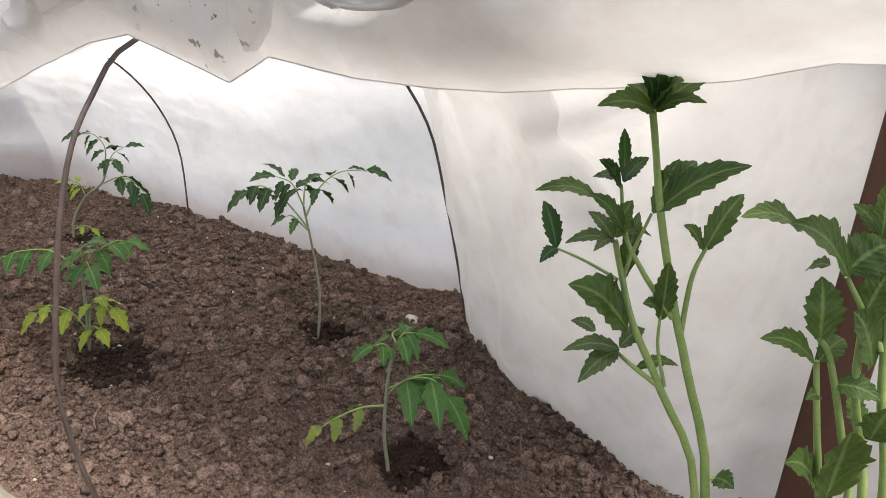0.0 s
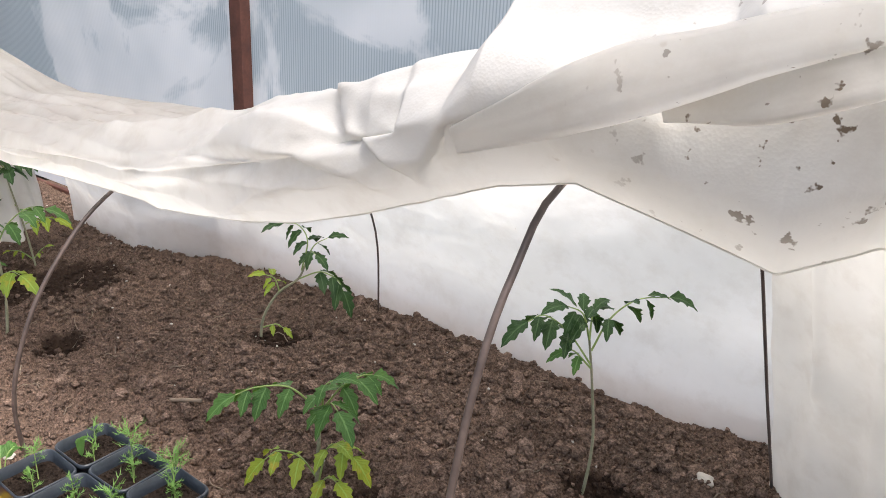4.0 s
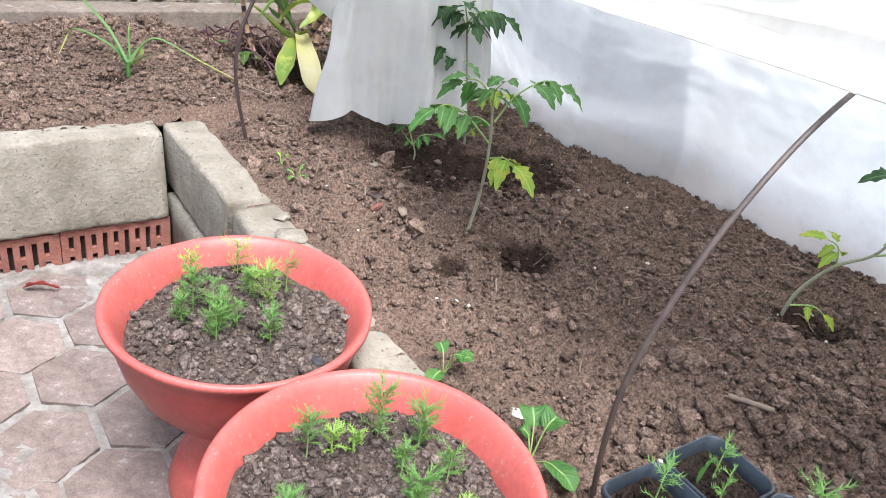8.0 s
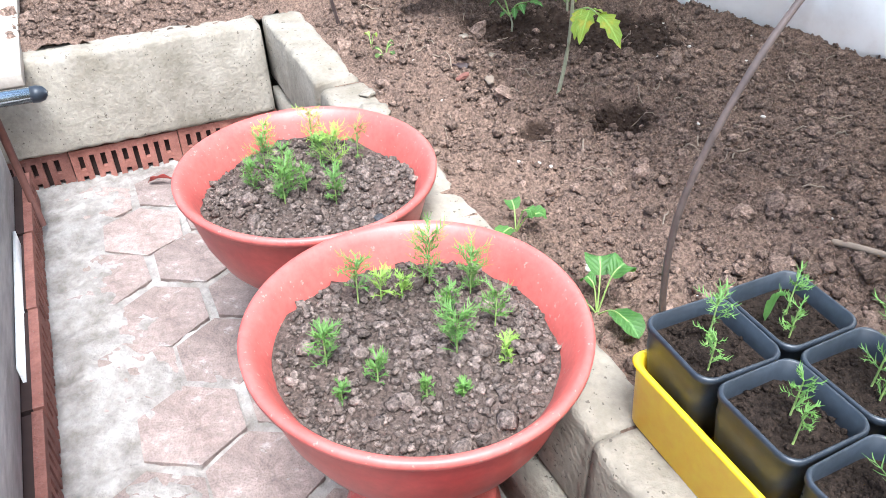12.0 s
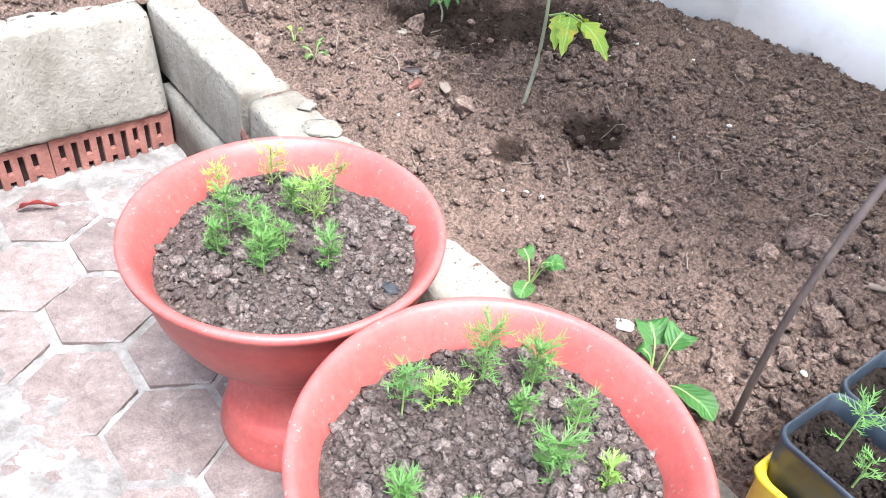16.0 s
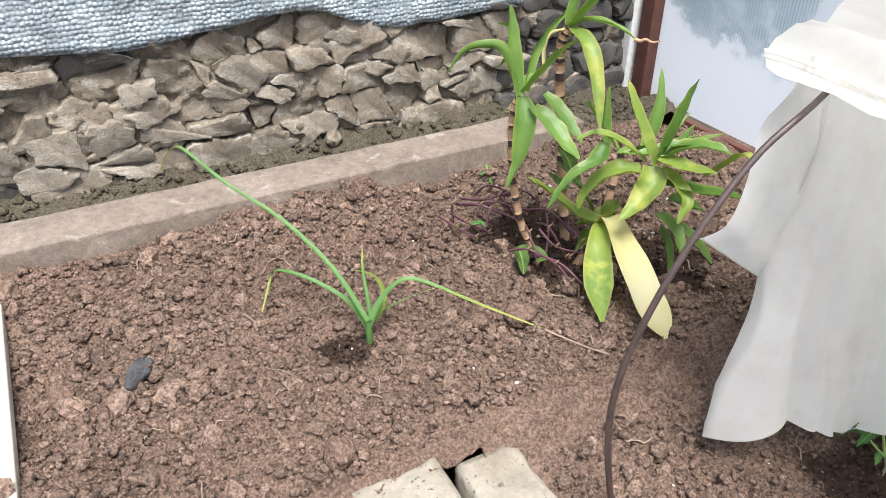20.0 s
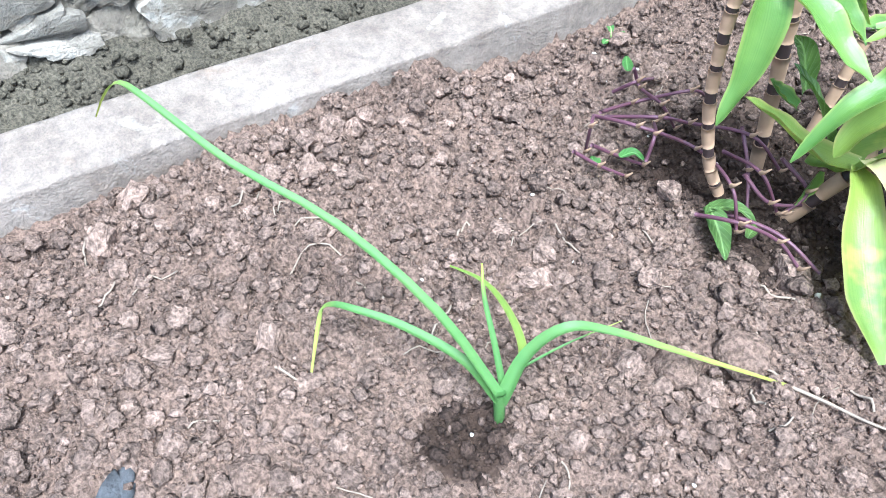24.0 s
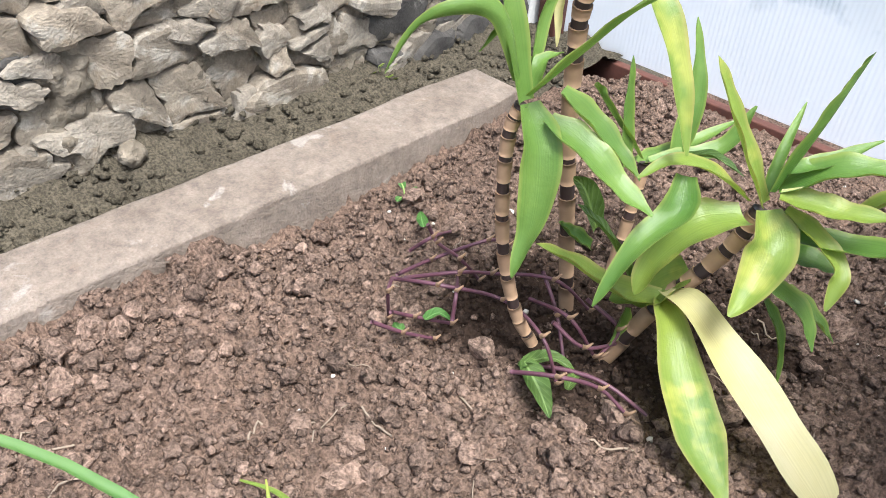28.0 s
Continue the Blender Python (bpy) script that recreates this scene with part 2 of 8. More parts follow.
def poly_material():
    """Weathered twin-wall polycarbonate: milky, with upright ribs and frosty patches."""
    m, n, l, b = material("polycarbonate", 0.25)
    tc = n.new("ShaderNodeTexCoord")
    w = n.new("ShaderNodeTexWave")
    w.inputs["Scale"].default_value = 32
    w.bands_direction = "X"
    l.new(tc.outputs["Object"], w.inputs["Vector"])
    f = noise_tex(n, l, 1.7, 6, 0.6, distort=0.6)
    cloud = noise_tex(n, l, 1.1, 3)
    col = ramp(n, l, w.outputs["Fac"], [(0.1, (0.52, 0.58, 0.61)), (0.5, (0.74, 0.79, 0.81))])
    col = mix(n, l, ramp(n, l, f, [(0.47, (0, 0, 0)), (0.52, (1, 1, 1))]), col, (0.94, 0.95, 0.95))
    col = mix(n, l, ramp(n, l, cloud, [(0.4, (0, 0, 0)), (0.7, (0.6,) * 3)]), col, (0.50, 0.57, 0.61))
    sep, low = n.new("ShaderNodeSeparateXYZ"), n.new("ShaderNodeMath")
    l.new(tc.outputs["Object"], sep.inputs[0])
    low.operation = "MULTIPLY_ADD"
    l.new(f, low.inputs[0])
    low.inputs[1].default_value = 0.9
    l.new(sep.outputs["Z"], low.inputs[2])
    col = mix(n, l, ramp(n, l, low.outputs[0], [(0.60, (1, 1, 1)), (0.63, (0, 0, 0))]), col, (0.93, 0.94, 0.95))
    l.new(col, b.inputs["Base Color"])
    tr = n.new("ShaderNodeBsdfTranslucent")
    l.new(col, tr.inputs[0])
    ms = n.new("ShaderNodeMixShader")
    ms.inputs[0].default_value = 0.75
    l.new(b.outputs[0], ms.inputs[1])
    l.new(tr.outputs[0], ms.inputs[2])
    l.new(ms.outputs[0], n["Material Output"].inputs[0])
    bump(n, l, b, w.outputs["Fac"], 0.3, 0.003)
    return m


def bubble_material():
    """Silver-grey bubble wrap: round blisters in a close pattern."""
    m, n, l, b = material("bubble_wrap", 0.22)
    tc, v = n.new("ShaderNodeTexCoord"), n.new("ShaderNodeTexVoronoi")
    v.inputs["Scale"].default_value, v.inputs["Randomness"].default_value = 95, 0.45
    l.new(tc.outputs["Object"], v.inputs["Vector"])
    col = ramp(n, l, noise_tex(n, l, 9, 5), [(0.3, (0.20, 0.24, 0.27)), (0.7, (0.42, 0.47, 0.50))])
    col = mix(n, l, 0.6, col, ramp(n, l, v.outputs["Distance"], [(0.1, (0.66,) * 3), (0.6, (0.30,) * 3)]), "OVERLAY")
    l.new(col, b.inputs["Base Color"])
    b.inputs["Specular IOR Level"].default_value = 0.7
    x = bump(n, l, b, v.outputs["Distance"], 1.0, 0.006)
    x.invert = True
    return m


def roof_material():
    m, n, l, b = material("clear_roof_sheet", 0.3)
    tr = n.new("ShaderNodeBsdfTransparent")
    ms = n.new("ShaderNodeMixShader")
    ms.inputs[0].default_value = 0.9
    b.inputs["Base Color"].default_value = (0.8, 0.84, 0.86, 1)
    l.new(b.outputs[0], ms.inputs[1])
    l.new(tr.outputs[0], ms.inputs[2])
    l.new(ms.outputs[0], n["Material Output"].inputs[0])
    return m


def plain(name, c, rough=0.5, metal=0.0):
    m, n, l, b = material(name, rough, metal)
    f = noise_tex(n, l, 60, 4)
    l.new(ramp(n, l, f, [(0.2, tuple(x * 0.8 for x in c)), (0.8, tuple(min(1, x * 1.12) for x in c))]), b.inputs["Base Color"])
    bump(n, l, b, f, 0.12, 0.002)
    return m


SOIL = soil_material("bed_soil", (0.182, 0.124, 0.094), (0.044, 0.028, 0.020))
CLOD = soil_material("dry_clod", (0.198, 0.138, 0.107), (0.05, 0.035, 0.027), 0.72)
DAMP = soil_material("damp_crumb", (0.062, 0.041, 0.031), (0.04, 0.028, 0.021), 0.7)
POTSOIL = soil_material("pot_soil", (0.118, 0.088, 0.073), (0.03, 0.021, 0.016))
POTCLOD = soil_material("pot_crumb", (0.185, 0.145, 0.123), (0.03, 0.021, 0.016), 0.95)
CLOTH = cloth_material()
POLY = poly_material()
ROOF = roof_material()
CONCRETE = mottled("concrete", (0.160, 0.137, 0.102), (0.315, 0.282, 0.230), 8, 0.92, 90, 0.9, 0.005, speck=(0.10, 0.085, 0.065))
BRICK = mottled("red_brick", (0.17, 0.062, 0.044), (0.29, 0.125, 0.094), 20, 0.9, 140, 0.8, 0.004, speck=(0.20, 0.15, 0.125), per_object=0.18)
BRICK_SHADE = plain("brick_slot_shade", (0.03, 0.015, 0.012), 0.95)
TILE = stone_material("paver", (0.185, 0.138, 0.120), (0.275, 0.215, 0.190), (0.34, 0.305, 0.28), (0.155, 0.108, 0.088), 0.60)
GROUT = mottled("white_mortar", (0.14, 0.120, 0.102), (0.335, 0.312, 0.285), 22, 0.95, 80, 1.0, 0.008)
WOOD_BEAM = stone_material("weathered_beam", (0.150, 0.118, 0.094), (0.235, 0.192, 0.158), (0.29, 0.26, 0.228), (0.165, 0.115, 0.080), 0.61)
WOOD_BOARD = mottled("pale_board", (0.33, 0.285, 0.235), (0.47, 0.42, 0.36), 8, 0.8, 80, 0.3, 0.002, stretch=(0.2, 1, 1))
WOOD_GREY = mottled("grey_board", (0.15, 0.145, 0.138), (0.45, 0.435, 0.42), 10, 0.9, 90, 0.7, 0.004, stretch=(0.25, 1, 1))
RUST = mottled("rusty_steel", (0.058, 0.021, 0.015), (0.12, 0.044, 0.030), 18, 0.75, 120, 0.4, 0.002)
STONE = stone_material("rubble_stone", (0.135, 0.108, 0.080), (0.29, 0.246, 0.190), (0.37, 0.335, 0.282), (0.19, 0.12, 0.06))
STONE_DARK = stone_material("dark_shaded_cobble", (0.035, 0.032, 0.030), (0.085, 0.078, 0.070), (0.17, 0.16, 0.145), (0.055, 0.048, 0.028), 0.64)
STONE_RED = mottled("red_rubble", (0.40, 0.13, 0.06), (0.5, 0.2, 0.1), 12, 0.9, 90, 0.6, 0.004)
MORTAR = mottled("old_mortar", (0.10, 0.080, 0.056), (0.28, 0.24, 0.185), 14, 0.95, 80, 1.0, 0.012)
LIME = stone_material("smeared_mortar", (0.175, 0.147, 0.114), (0.285, 0.25, 0.203), (0.36, 0.33, 0.282), (0.185, 0.115, 0.055), 0.60)
GRAVEL = soil_material("gravelly_dirt", (0.098, 0.084, 0.061), (0.035, 0.034, 0.028))
FOIL = bubble_material()
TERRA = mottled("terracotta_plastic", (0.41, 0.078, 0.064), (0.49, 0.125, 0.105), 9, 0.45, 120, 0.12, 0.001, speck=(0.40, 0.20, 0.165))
# less faded red, darkened further to hold the bowl's shade
TERRA_SHADED = mottled("shaded_terracotta_plastic", (0.30, 0.036, 0.030), (0.37, 0.056, 0.046), 12, 0.40, 90, 0.10, 0.001)
WHITE = plain("white_plastic", (0.78, 0.78, 0.76), 0.35)
BLACK = mottled("black_plastic", (0.012, 0.016, 0.022), (0.030, 0.038, 0.050), 16, 0.4, 130, 0.15, 0.001)
YELLOW = mottled("yellow_plastic", (0.84, 0.52, 0.008), (0.90, 0.60, 0.02), 12, 0.35, 70, 0.06, 0.001)
HOOP = mottled("plastic_pipe", (0.06, 0.044, 0.039), (0.115, 0.085, 0.073), 25, 0.45, 160, 0.2, 0.001)
HOOP_DARK = mottled("dark_pipe", (0.035, 0.024, 0.022), (0.075, 0.05, 0.045), 25, 0.45, 160, 0.2, 0.001)
CHROME = plain("chrome_tube", (0.55, 0.58, 0.60), 0.2, 1.0)
STEM = mottled("tomato_stem", (0.22, 0.24, 0.14), (0.32, 0.30, 0.22), 30, 0.6, 200, 0.2, 0.001)
STEM_GREEN = mottled("green_stem", (0.22, 0.33, 0.09), (0.32, 0.42, 0.14), 30, 0.5, 200, 0.1, 0.001)
LEAF_DARK = leaf_material("tomato_leaf", (0.022, 0.062, 0.018), (0.05, 0.115, 0.032))
LEAF_MID = leaf_material("mid_leaf", (0.05, 0.14, 0.03), (0.10, 0.22, 0.05))
LEAF_YEL = leaf_material("yellowing_leaf", (0.36, 0.42, 0.04), (0.22, 0.36, 0.05), spot=(0.52, 0.42, 0.05))
LEAF_PALE = leaf_material("fading_leaf", (0.47, 0.43, 0.17), (0.54, 0.50, 0.32), scale=6, parallel=True)
LEAF_CALL = leaf_material("fleshy_leaf", (0.075, 0.165, 0.032), (0.17, 0.275, 0.062), rough=0.3, scale=9, margin=(0.30, 0.33, 0.09), parallel=True)
LEAF_LIME = leaf_material("lime_leaf", (0.22, 0.29, 0.05), (0.14, 0.23, 0.05), rough=0.35, scale=8, spot=(0.33, 0.36, 0.08), margin=(0.36, 0.30, 0.12), parallel=True)
LEAF_DAH = leaf_material("dahlia_leaf", (0.050, 0.098, 0.024), (0.115, 0.185, 0.046), rough=0.4)
FEATHER = leaf_material("feathery_leaf", (0.06, 0.16, 0.03), (0.13, 0.25, 0.05), trans=0.3)
FEATHER_YEL = leaf_material("yellow_feathery_leaf", (0.24, 0.34, 0.05), (0.20, 0.34, 0.06), trans=0.3)
ONION = leaf_material("strap_leaf", (0.085, 0.20, 0.055), (0.16, 0.27, 0.085), rough=0.35, scale=5, parallel=True, tip=(0.34, 0.36, 0.07))
PURPLE = plain("purple_runner", (0.10, 0.04, 0.058), 0.5)
TAN = plain("dry_sheath", (0.36, 0.23, 0.14), 0.8)
DARKSTEM = plain("dark_stem_band", (0.035, 0.02, 0.018), 0.6)
SOOT = mottled("grime", (0.09, 0.083, 0.075), (0.36, 0.35, 0.335), 60, 0.8, 200, 0.3, 0.001)
STRAW = plain("dry_root", (0.25, 0.195, 0.145), 0.9)
PEBBLE = plain("pale_pebble", (0.55, 0.51, 0.45), 0.8)
CHAR = mottled("charcoal", (0.018, 0.018, 0.019), (0.075, 0.076, 0.08), 60, 0.85, 200, 0.9, 0.004)

# ---- mesh helpers ----
def finish(name, me, mat, parent=None, label="", smooth=True):
    if mat:
        me.materials.append(mat)
    if smooth:
        me.polygons.foreach_set("use_smooth", np.ones(len(me.polygons), dtype=bool))
    ob = new(name, me)
    if parent:
        ob.parent = parent
    if label:
        ob["label"] = label
    return ob


def part(name, bm, mat, parent=None, label="", smooth=True):
    me = bpy.data.meshes.new(name)
    bm.to_mesh(me)
    bm.free()
    return finish(name, me, mat, parent, label, smooth)


def mesh_np(name, verts, faces, mat, parent=None, label="", smooth=True):
    me = bpy.data.meshes.new(name)
    verts = np.asarray(verts, dtype=np.float32)
    if isinstance(faces, np.ndarray):
        k = faces.shape[1]
        me.vertices.add(len(verts))
        me.vertices.foreach_set("co", verts.ravel())
        me.loops.add(faces.size)
        me.loops.foreach_set("vertex_index", faces.astype(np.int32).ravel())
        me.polygons.add(len(faces))
        me.polygons.foreach_set("loop_start", np.arange(0, faces.size, k, dtype=np.int32))
        me.update(calc_edges=True)
    else:
        me.from_pydata(verts.tolist(), [], faces)
    me.validate()
    return finish(name, me, mat, parent, label, smooth)


def thing(name, label, category, at=(0, 0, 0), group="", kind=""):
    return tagged(_place(new(name), at), label, category, group, kind)


def _place(ob, at):
    ob.location = at
    return ob


TABLE = np.random.RandomState(7).rand(256, 256)


def vnoise(x, y, scale=1.0, seed=0):
    """Smooth value noise, 0 to 1, on arrays."""
    x, y = np.asarray(x) * scale + seed * 17.3, np.asarray(y) * scale + seed * 9.1
    xi, yi = np.floor(x).astype(int), np.floor(y).astype(int)
    u, v = x - xi, y - yi
    u, v = u * u * (3 - 2 * u), v * v * (3 - 2 * v)
    a, b = TABLE[xi & 255, yi & 255], TABLE[(xi + 1) & 255, yi & 255]
    c, d = TABLE[xi & 255, (yi + 1) & 255], TABLE[(xi + 1) & 255, (yi + 1) & 255]
    return (a * (1 - u) + b * u) * (1 - v) + (c * (1 - u) + d * u) * v


def fbm(x, y, scale, octaves=4, seed=0):
    return sum(vnoise(x, y, scale * 2 ** k, seed + k) * 0.5 ** k for k in range(octaves)) / sum(0.5 ** k for k in range(octaves)) - 0.5


def grid_faces(nu, nv, closed=False):
    """Quads of a grid with nu rows of nv points."""
    i, j = np.meshgrid(np.arange(nu - 1), np.arange(nv if closed else nv - 1), indexing="ij")
    k = (j + 1) % nv
    return np.stack([i * nv + j, (i + 1) * nv + j, (i + 1) * nv + k, i * nv + k], -1).reshape(-1, 4)


def frames_along(pts):
    pts = np.asarray(pts, float)
    t = np.gradient(pts, axis=0)
    t /= np.linalg.norm(t, axis=1, keepdims=True) + 1e-12
    ref = np.array([0.0, 0.0, 1.0]) if abs(t[0][2]) < 0.9 else np.array([1.0, 0.0, 0.0])
    a = np.cross(t, ref)
    bad = np.linalg.norm(a, axis=1) < 0.05
    a[bad] = np.cross(t[bad], (1.0, 0.3, 0.1))
    a /= np.linalg.norm(a, axis=1, keepdims=True)
    return t, a, np.cross(t, a)


def tube(pts, radii, sides=8):
    """Vertices and faces of a round tube along points, with closed ends."""
    pts = np.asarray(pts, float)
    r = np.broadcast_to(np.asarray(radii, float), (len(pts),))
    _, a, b = frames_along(pts)
    ang = np.linspace(0, 2 * np.pi, sides, endpoint=False)
    v = pts[:, None] + r[:, None, None] * (np.cos(ang)[None, :, None] * a[:, None] + np.sin(ang)[None, :, None] * b[:, None])
    f = grid_faces(len(pts), sides, True).tolist()
    n = len(pts) * sides
    f += [list(range(sides))[::-1], list(range(n - sides, n))]
    return v.reshape(-1, 3), f


def bezier(p0, p1, p2, p3, n=12):
    t = np.linspace(0, 1, n)[:, None]
    p0, p1, p2, p3 = (np.asarray(p, float) for p in (p0, p1, p2, p3))
    return (1 - t) ** 3 * p0 + 3 * (1 - t) ** 2 * t * p1 + 3 * (1 - t) * t ** 2 * p2 + t ** 3 * p3


def smooth_path(points, n=40):
    """A Catmull-Rom curve through points."""
    p = np.asarray(points, float)
    p = np.vstack([2 * p[0] - p[1], p, 2 * p[-1] - p[-2]])
    out = []
    seg = max(2, n // (len(p) - 3))
    for i in range(1, len(p) - 2):
        for t in np.linspace(0, 1, seg, endpoint=False):
            a, b, c, d = p[i - 1], p[i], p[i + 1], p[i + 2]
            out.append(0.5 * (2 * b + (c - a) * t + (2 * a - 5 * b + 4 * c - d) * t * t + (3 * b - a - 3 * c + d) * t ** 3))
    out.append(p[-2])
    return np.array(out)


def join(pieces):
    vs, fs, n = [], [], 0
    for v, f in pieces:
        vs.append(np.asarray(v, float))
        fs += [[i + n for i in q] for q in (f.tolist() if isinstance(f, np.ndarray) else f)]
        n += len(v)
    return np.vstack(vs), fs


def box_bm(x0, x1, y0, y1, z0, z1, bevel=0.004, seg=2, rough=0.0, cuts=0):
    bm = bmesh.new()
    bmesh.ops.create_cube(bm, size=1, matrix=Matrix.LocRotScale(((x0 + x1) / 2, (y0 + y1) / 2, (z0 + z1) / 2), None, (x1 - x0, y1 - y0, z1 - z0)))
    if cuts:
        bmesh.ops.subdivide_edges(bm, edges=bm.edges[:], cuts=cuts, use_grid_fill=True)
    if bevel and not cuts:
        bmesh.ops.bevel(bm, geom=bm.edges[:], offset=bevel, segments=seg, affect="EDGES", profile=0.6)
    if rough:
        for v in bm.verts:
            v.co += noise.noise_vector(v.co * 22) * rough + noise.noise_vector(v.co * 70) * rough * 0.5
    return bm


def lathe(profile, sides=64, wobble=0.0):
    """Vertices and faces turned from (radius, z) pairs."""
    ang = np.linspace(0, 2 * np.pi, sides, endpoint=False)
    v = np.array([[(r + wobble * math.sin(3 * a + 1)) * math.cos(a), (r + wobble * math.sin(3 * a + 1)) * math.sin(a), z] for r, z in profile for a in ang])
    return v, grid_faces(len(profile), sides, True)[:, ::-1]


def blob(seed, sub=1, rough=0.5):
    if sub == 0:
        r = np.random.RandomState(seed)
        v = np.array([(1, 0, 0), (-1, 0, 0), (0, 1, 0), (0, -1, 0), (0, 0, 1), (0, 0, -1)]) * r.uniform(0.6, 1.3, (6, 1)) + r.normal(0, 0.25, (6, 3))
        return v, np.array([(0, 2, 4), (2, 1, 4), (1, 3, 4), (3, 0, 4), (2, 0, 5), (1, 2, 5), (3, 1, 5), (0, 3, 5)])
    bm = bmesh.new()
    bmesh.ops.create_icosphere(bm, subdivisions=sub, radius=1)
    v = np.array([p.co + noise.noise_vector(p.co * 1.3 + Vector((seed * 7.1, seed, 0))) * rough + noise.noise_vector(p.co * 3.1 + Vector((0, seed * 3.3, 1))) * rough * 0.35 for p in bm.verts])
    f = np.array([[q.index for q in p.verts] for p in bm.faces])
    bm.free()
    return v, f


def scatter(name, spots, sizes, mat, parent=None, sub=1, seed=0, flat=0.75, variants=8, label="", rough=0.5):
    """Many small lumps in one mesh, each turned and squashed at random."""
    rng = np.random.RandomState(seed)
    shapes = [blob(k + seed, sub, rough) for k in range(variants)]
    vs, fs, n = [], [], 0
    which = rng.randint(0, variants, len(spots))
    for k in range(variants):
        idx = np.nonzero(which == k)[0]
        v, f = shapes[k]
        q = rng.randn(len(idx), 4)
        q /= np.linalg.norm(q, axis=1, keepdims=True)
        w, x, y, z = q.T
        rot = np.stack([1 - 2 * (y * y + z * z), 2 * (x * y - z * w), 2 * (x * z + y * w), 2 * (x * y + z * w), 1 - 2 * (x * x + z * z),
                        2 * (y * z - x * w), 2 * (x * z - y * w), 2 * (y * z + x * w), 1 - 2 * (x * x + y * y)], -1).reshape(-1, 3, 3)
        p = np.einsum("nij,vj->nvi", rot, v) * np.asarray(sizes)[idx][:, None, None]
        p[:, :, 2] *= flat
        p += np.asarray(spots)[idx][:, None, :]
        vs.append(p.reshape(-1, 3))
        fs.append((f[None] + (np.arange(len(idx)) * len(v))[:, None, None] + n).reshape(-1, 3))
        n += len(idx) * len(v)
    return mesh_np(name, np.vstack(vs), np.vstack(fs), mat, parent, label, smooth=False)


def blade(path, width, nv=7, cup=0.25, twist=0.0, ripple=0.0, profile=None, up=None, thick=0.0):
    """A leaf blade along a path: width tapers by profile(t) from base to tip, cup bends the sides up, ripple waves the edges."""
    path = np.asarray(path, float)
    n = len(path)
    t = np.linspace(0, 1, n)
    w = width * (profile(t) if profile else np.sin(np.pi * np.clip(t, 0, 1) ** 0.7) ** 0.8)
    tan, side, nor = frames_along(path)
    if up is not None:
        side = np.cross(tan, np.asarray(up, float))
        side /= np.linalg.norm(side, axis=1, keepdims=True) + 1e-9
        nor = np.cross(side, tan)
    if np.mean(nor[:, 2]) < 0:
        nor = -nor
    a = twist * t
    side, nor = side * np.cos(a)[:, None] + nor * np.sin(a)[:, None], nor * np.cos(a)[:, None] - side * np.sin(a)[:, None]
    s = np.linspace(-1, 1, nv)
    v = path[:, None] + side[:, None] * (s[None, :, None] * w[:, None, None] / 2)
    lift = cup * w[:, None] * 0.5 * s[None, :] ** 2 + ripple * width * np.sin(t[:, None] * 21 + s[None, :] * 2) * np.abs(s[None, :])
    v = v + nor[:, None] * lift[:, :, None]
    return v.reshape(-1, 3), grid_faces(n, nv)


def ribbed(ob, n, nv):
    """Mark a blade made as a grid: rib runs from 0 at the margin to 1 on the midrib, along from base to tip."""
    s = np.abs(np.linspace(-1, 1, nv))
    for key, val in (("rib", np.tile(1 - s, n)), ("along", np.repeat(np.linspace(0, 1, n), nv))):
        at = ob.data.attributes.new(key, "FLOAT", "POINT")
        at.data.foreach_set("value", val.astype(np.float32))
    return ob


def lobed(base, tip, width, up=(0, 0, 1), lobes=4, depth=0.35, droop=0.15, nu=15, cup=0.3, seed=0):
    """A leaflet with toothed, lobed edges; two bands each side of the midrib."""
    base, tip = np.asarray(base, float), np.asarray(tip, float)
    d = tip - base
    ln = np.linalg.norm(d)
    t = np.linspace(0, 1, nu)
    path = base + d * t[:, None]
    path[:, 2] += droop * ln * (np.sin(np.pi * t) * 0.6 - t ** 2 * 0.5 + t * 0.5)
    side = np.cross(d / ln, np.asarray(up, float))
    side /= np.linalg.norm(side) + 1e-9
    nor = np.cross(side, d / ln)
    env = np.sin(np.pi * np.clip(t, 0.0, 1.0) ** 0.75) ** 0.85
    rows = []
    for sgn in (-1, 1):
        ph = (t * lobes + seed * 0.37 + (0.2 if sgn > 0 else 0)) % 1.0
        teeth = 1 - depth * (1 - ph) ** 0.8
        rows.append(width / 2 * env * teeth)
    off = np.stack([-rows[0], -rows[0] * 0.5, np.zeros(nu), rows[1] * 0.5, rows[1]], 1)
    v = path[:, None] + side * off[:, :, None] + nor * (cup * np.abs(off) + 0.06 * width * np.sin(t * 17 + seed)[:, None] * np.abs(off) / (width / 2 + 1e-9))[:, :, None]
    return v.reshape(-1, 3), grid_faces(nu, 5)

# ---- ground and beds ----
KERB_Y0, KERB_Y1, KERB_X = 0.757, 0.852, -2.765
FLOOR_Z = -0.29


def bumps(x, y, cx, cy, r, h):
    return h * np.exp(-((x - cx) ** 2 + (y - cy) ** 2) / (r * r))


CELL = np.random.RandomState(23).rand(3, 128, 128)


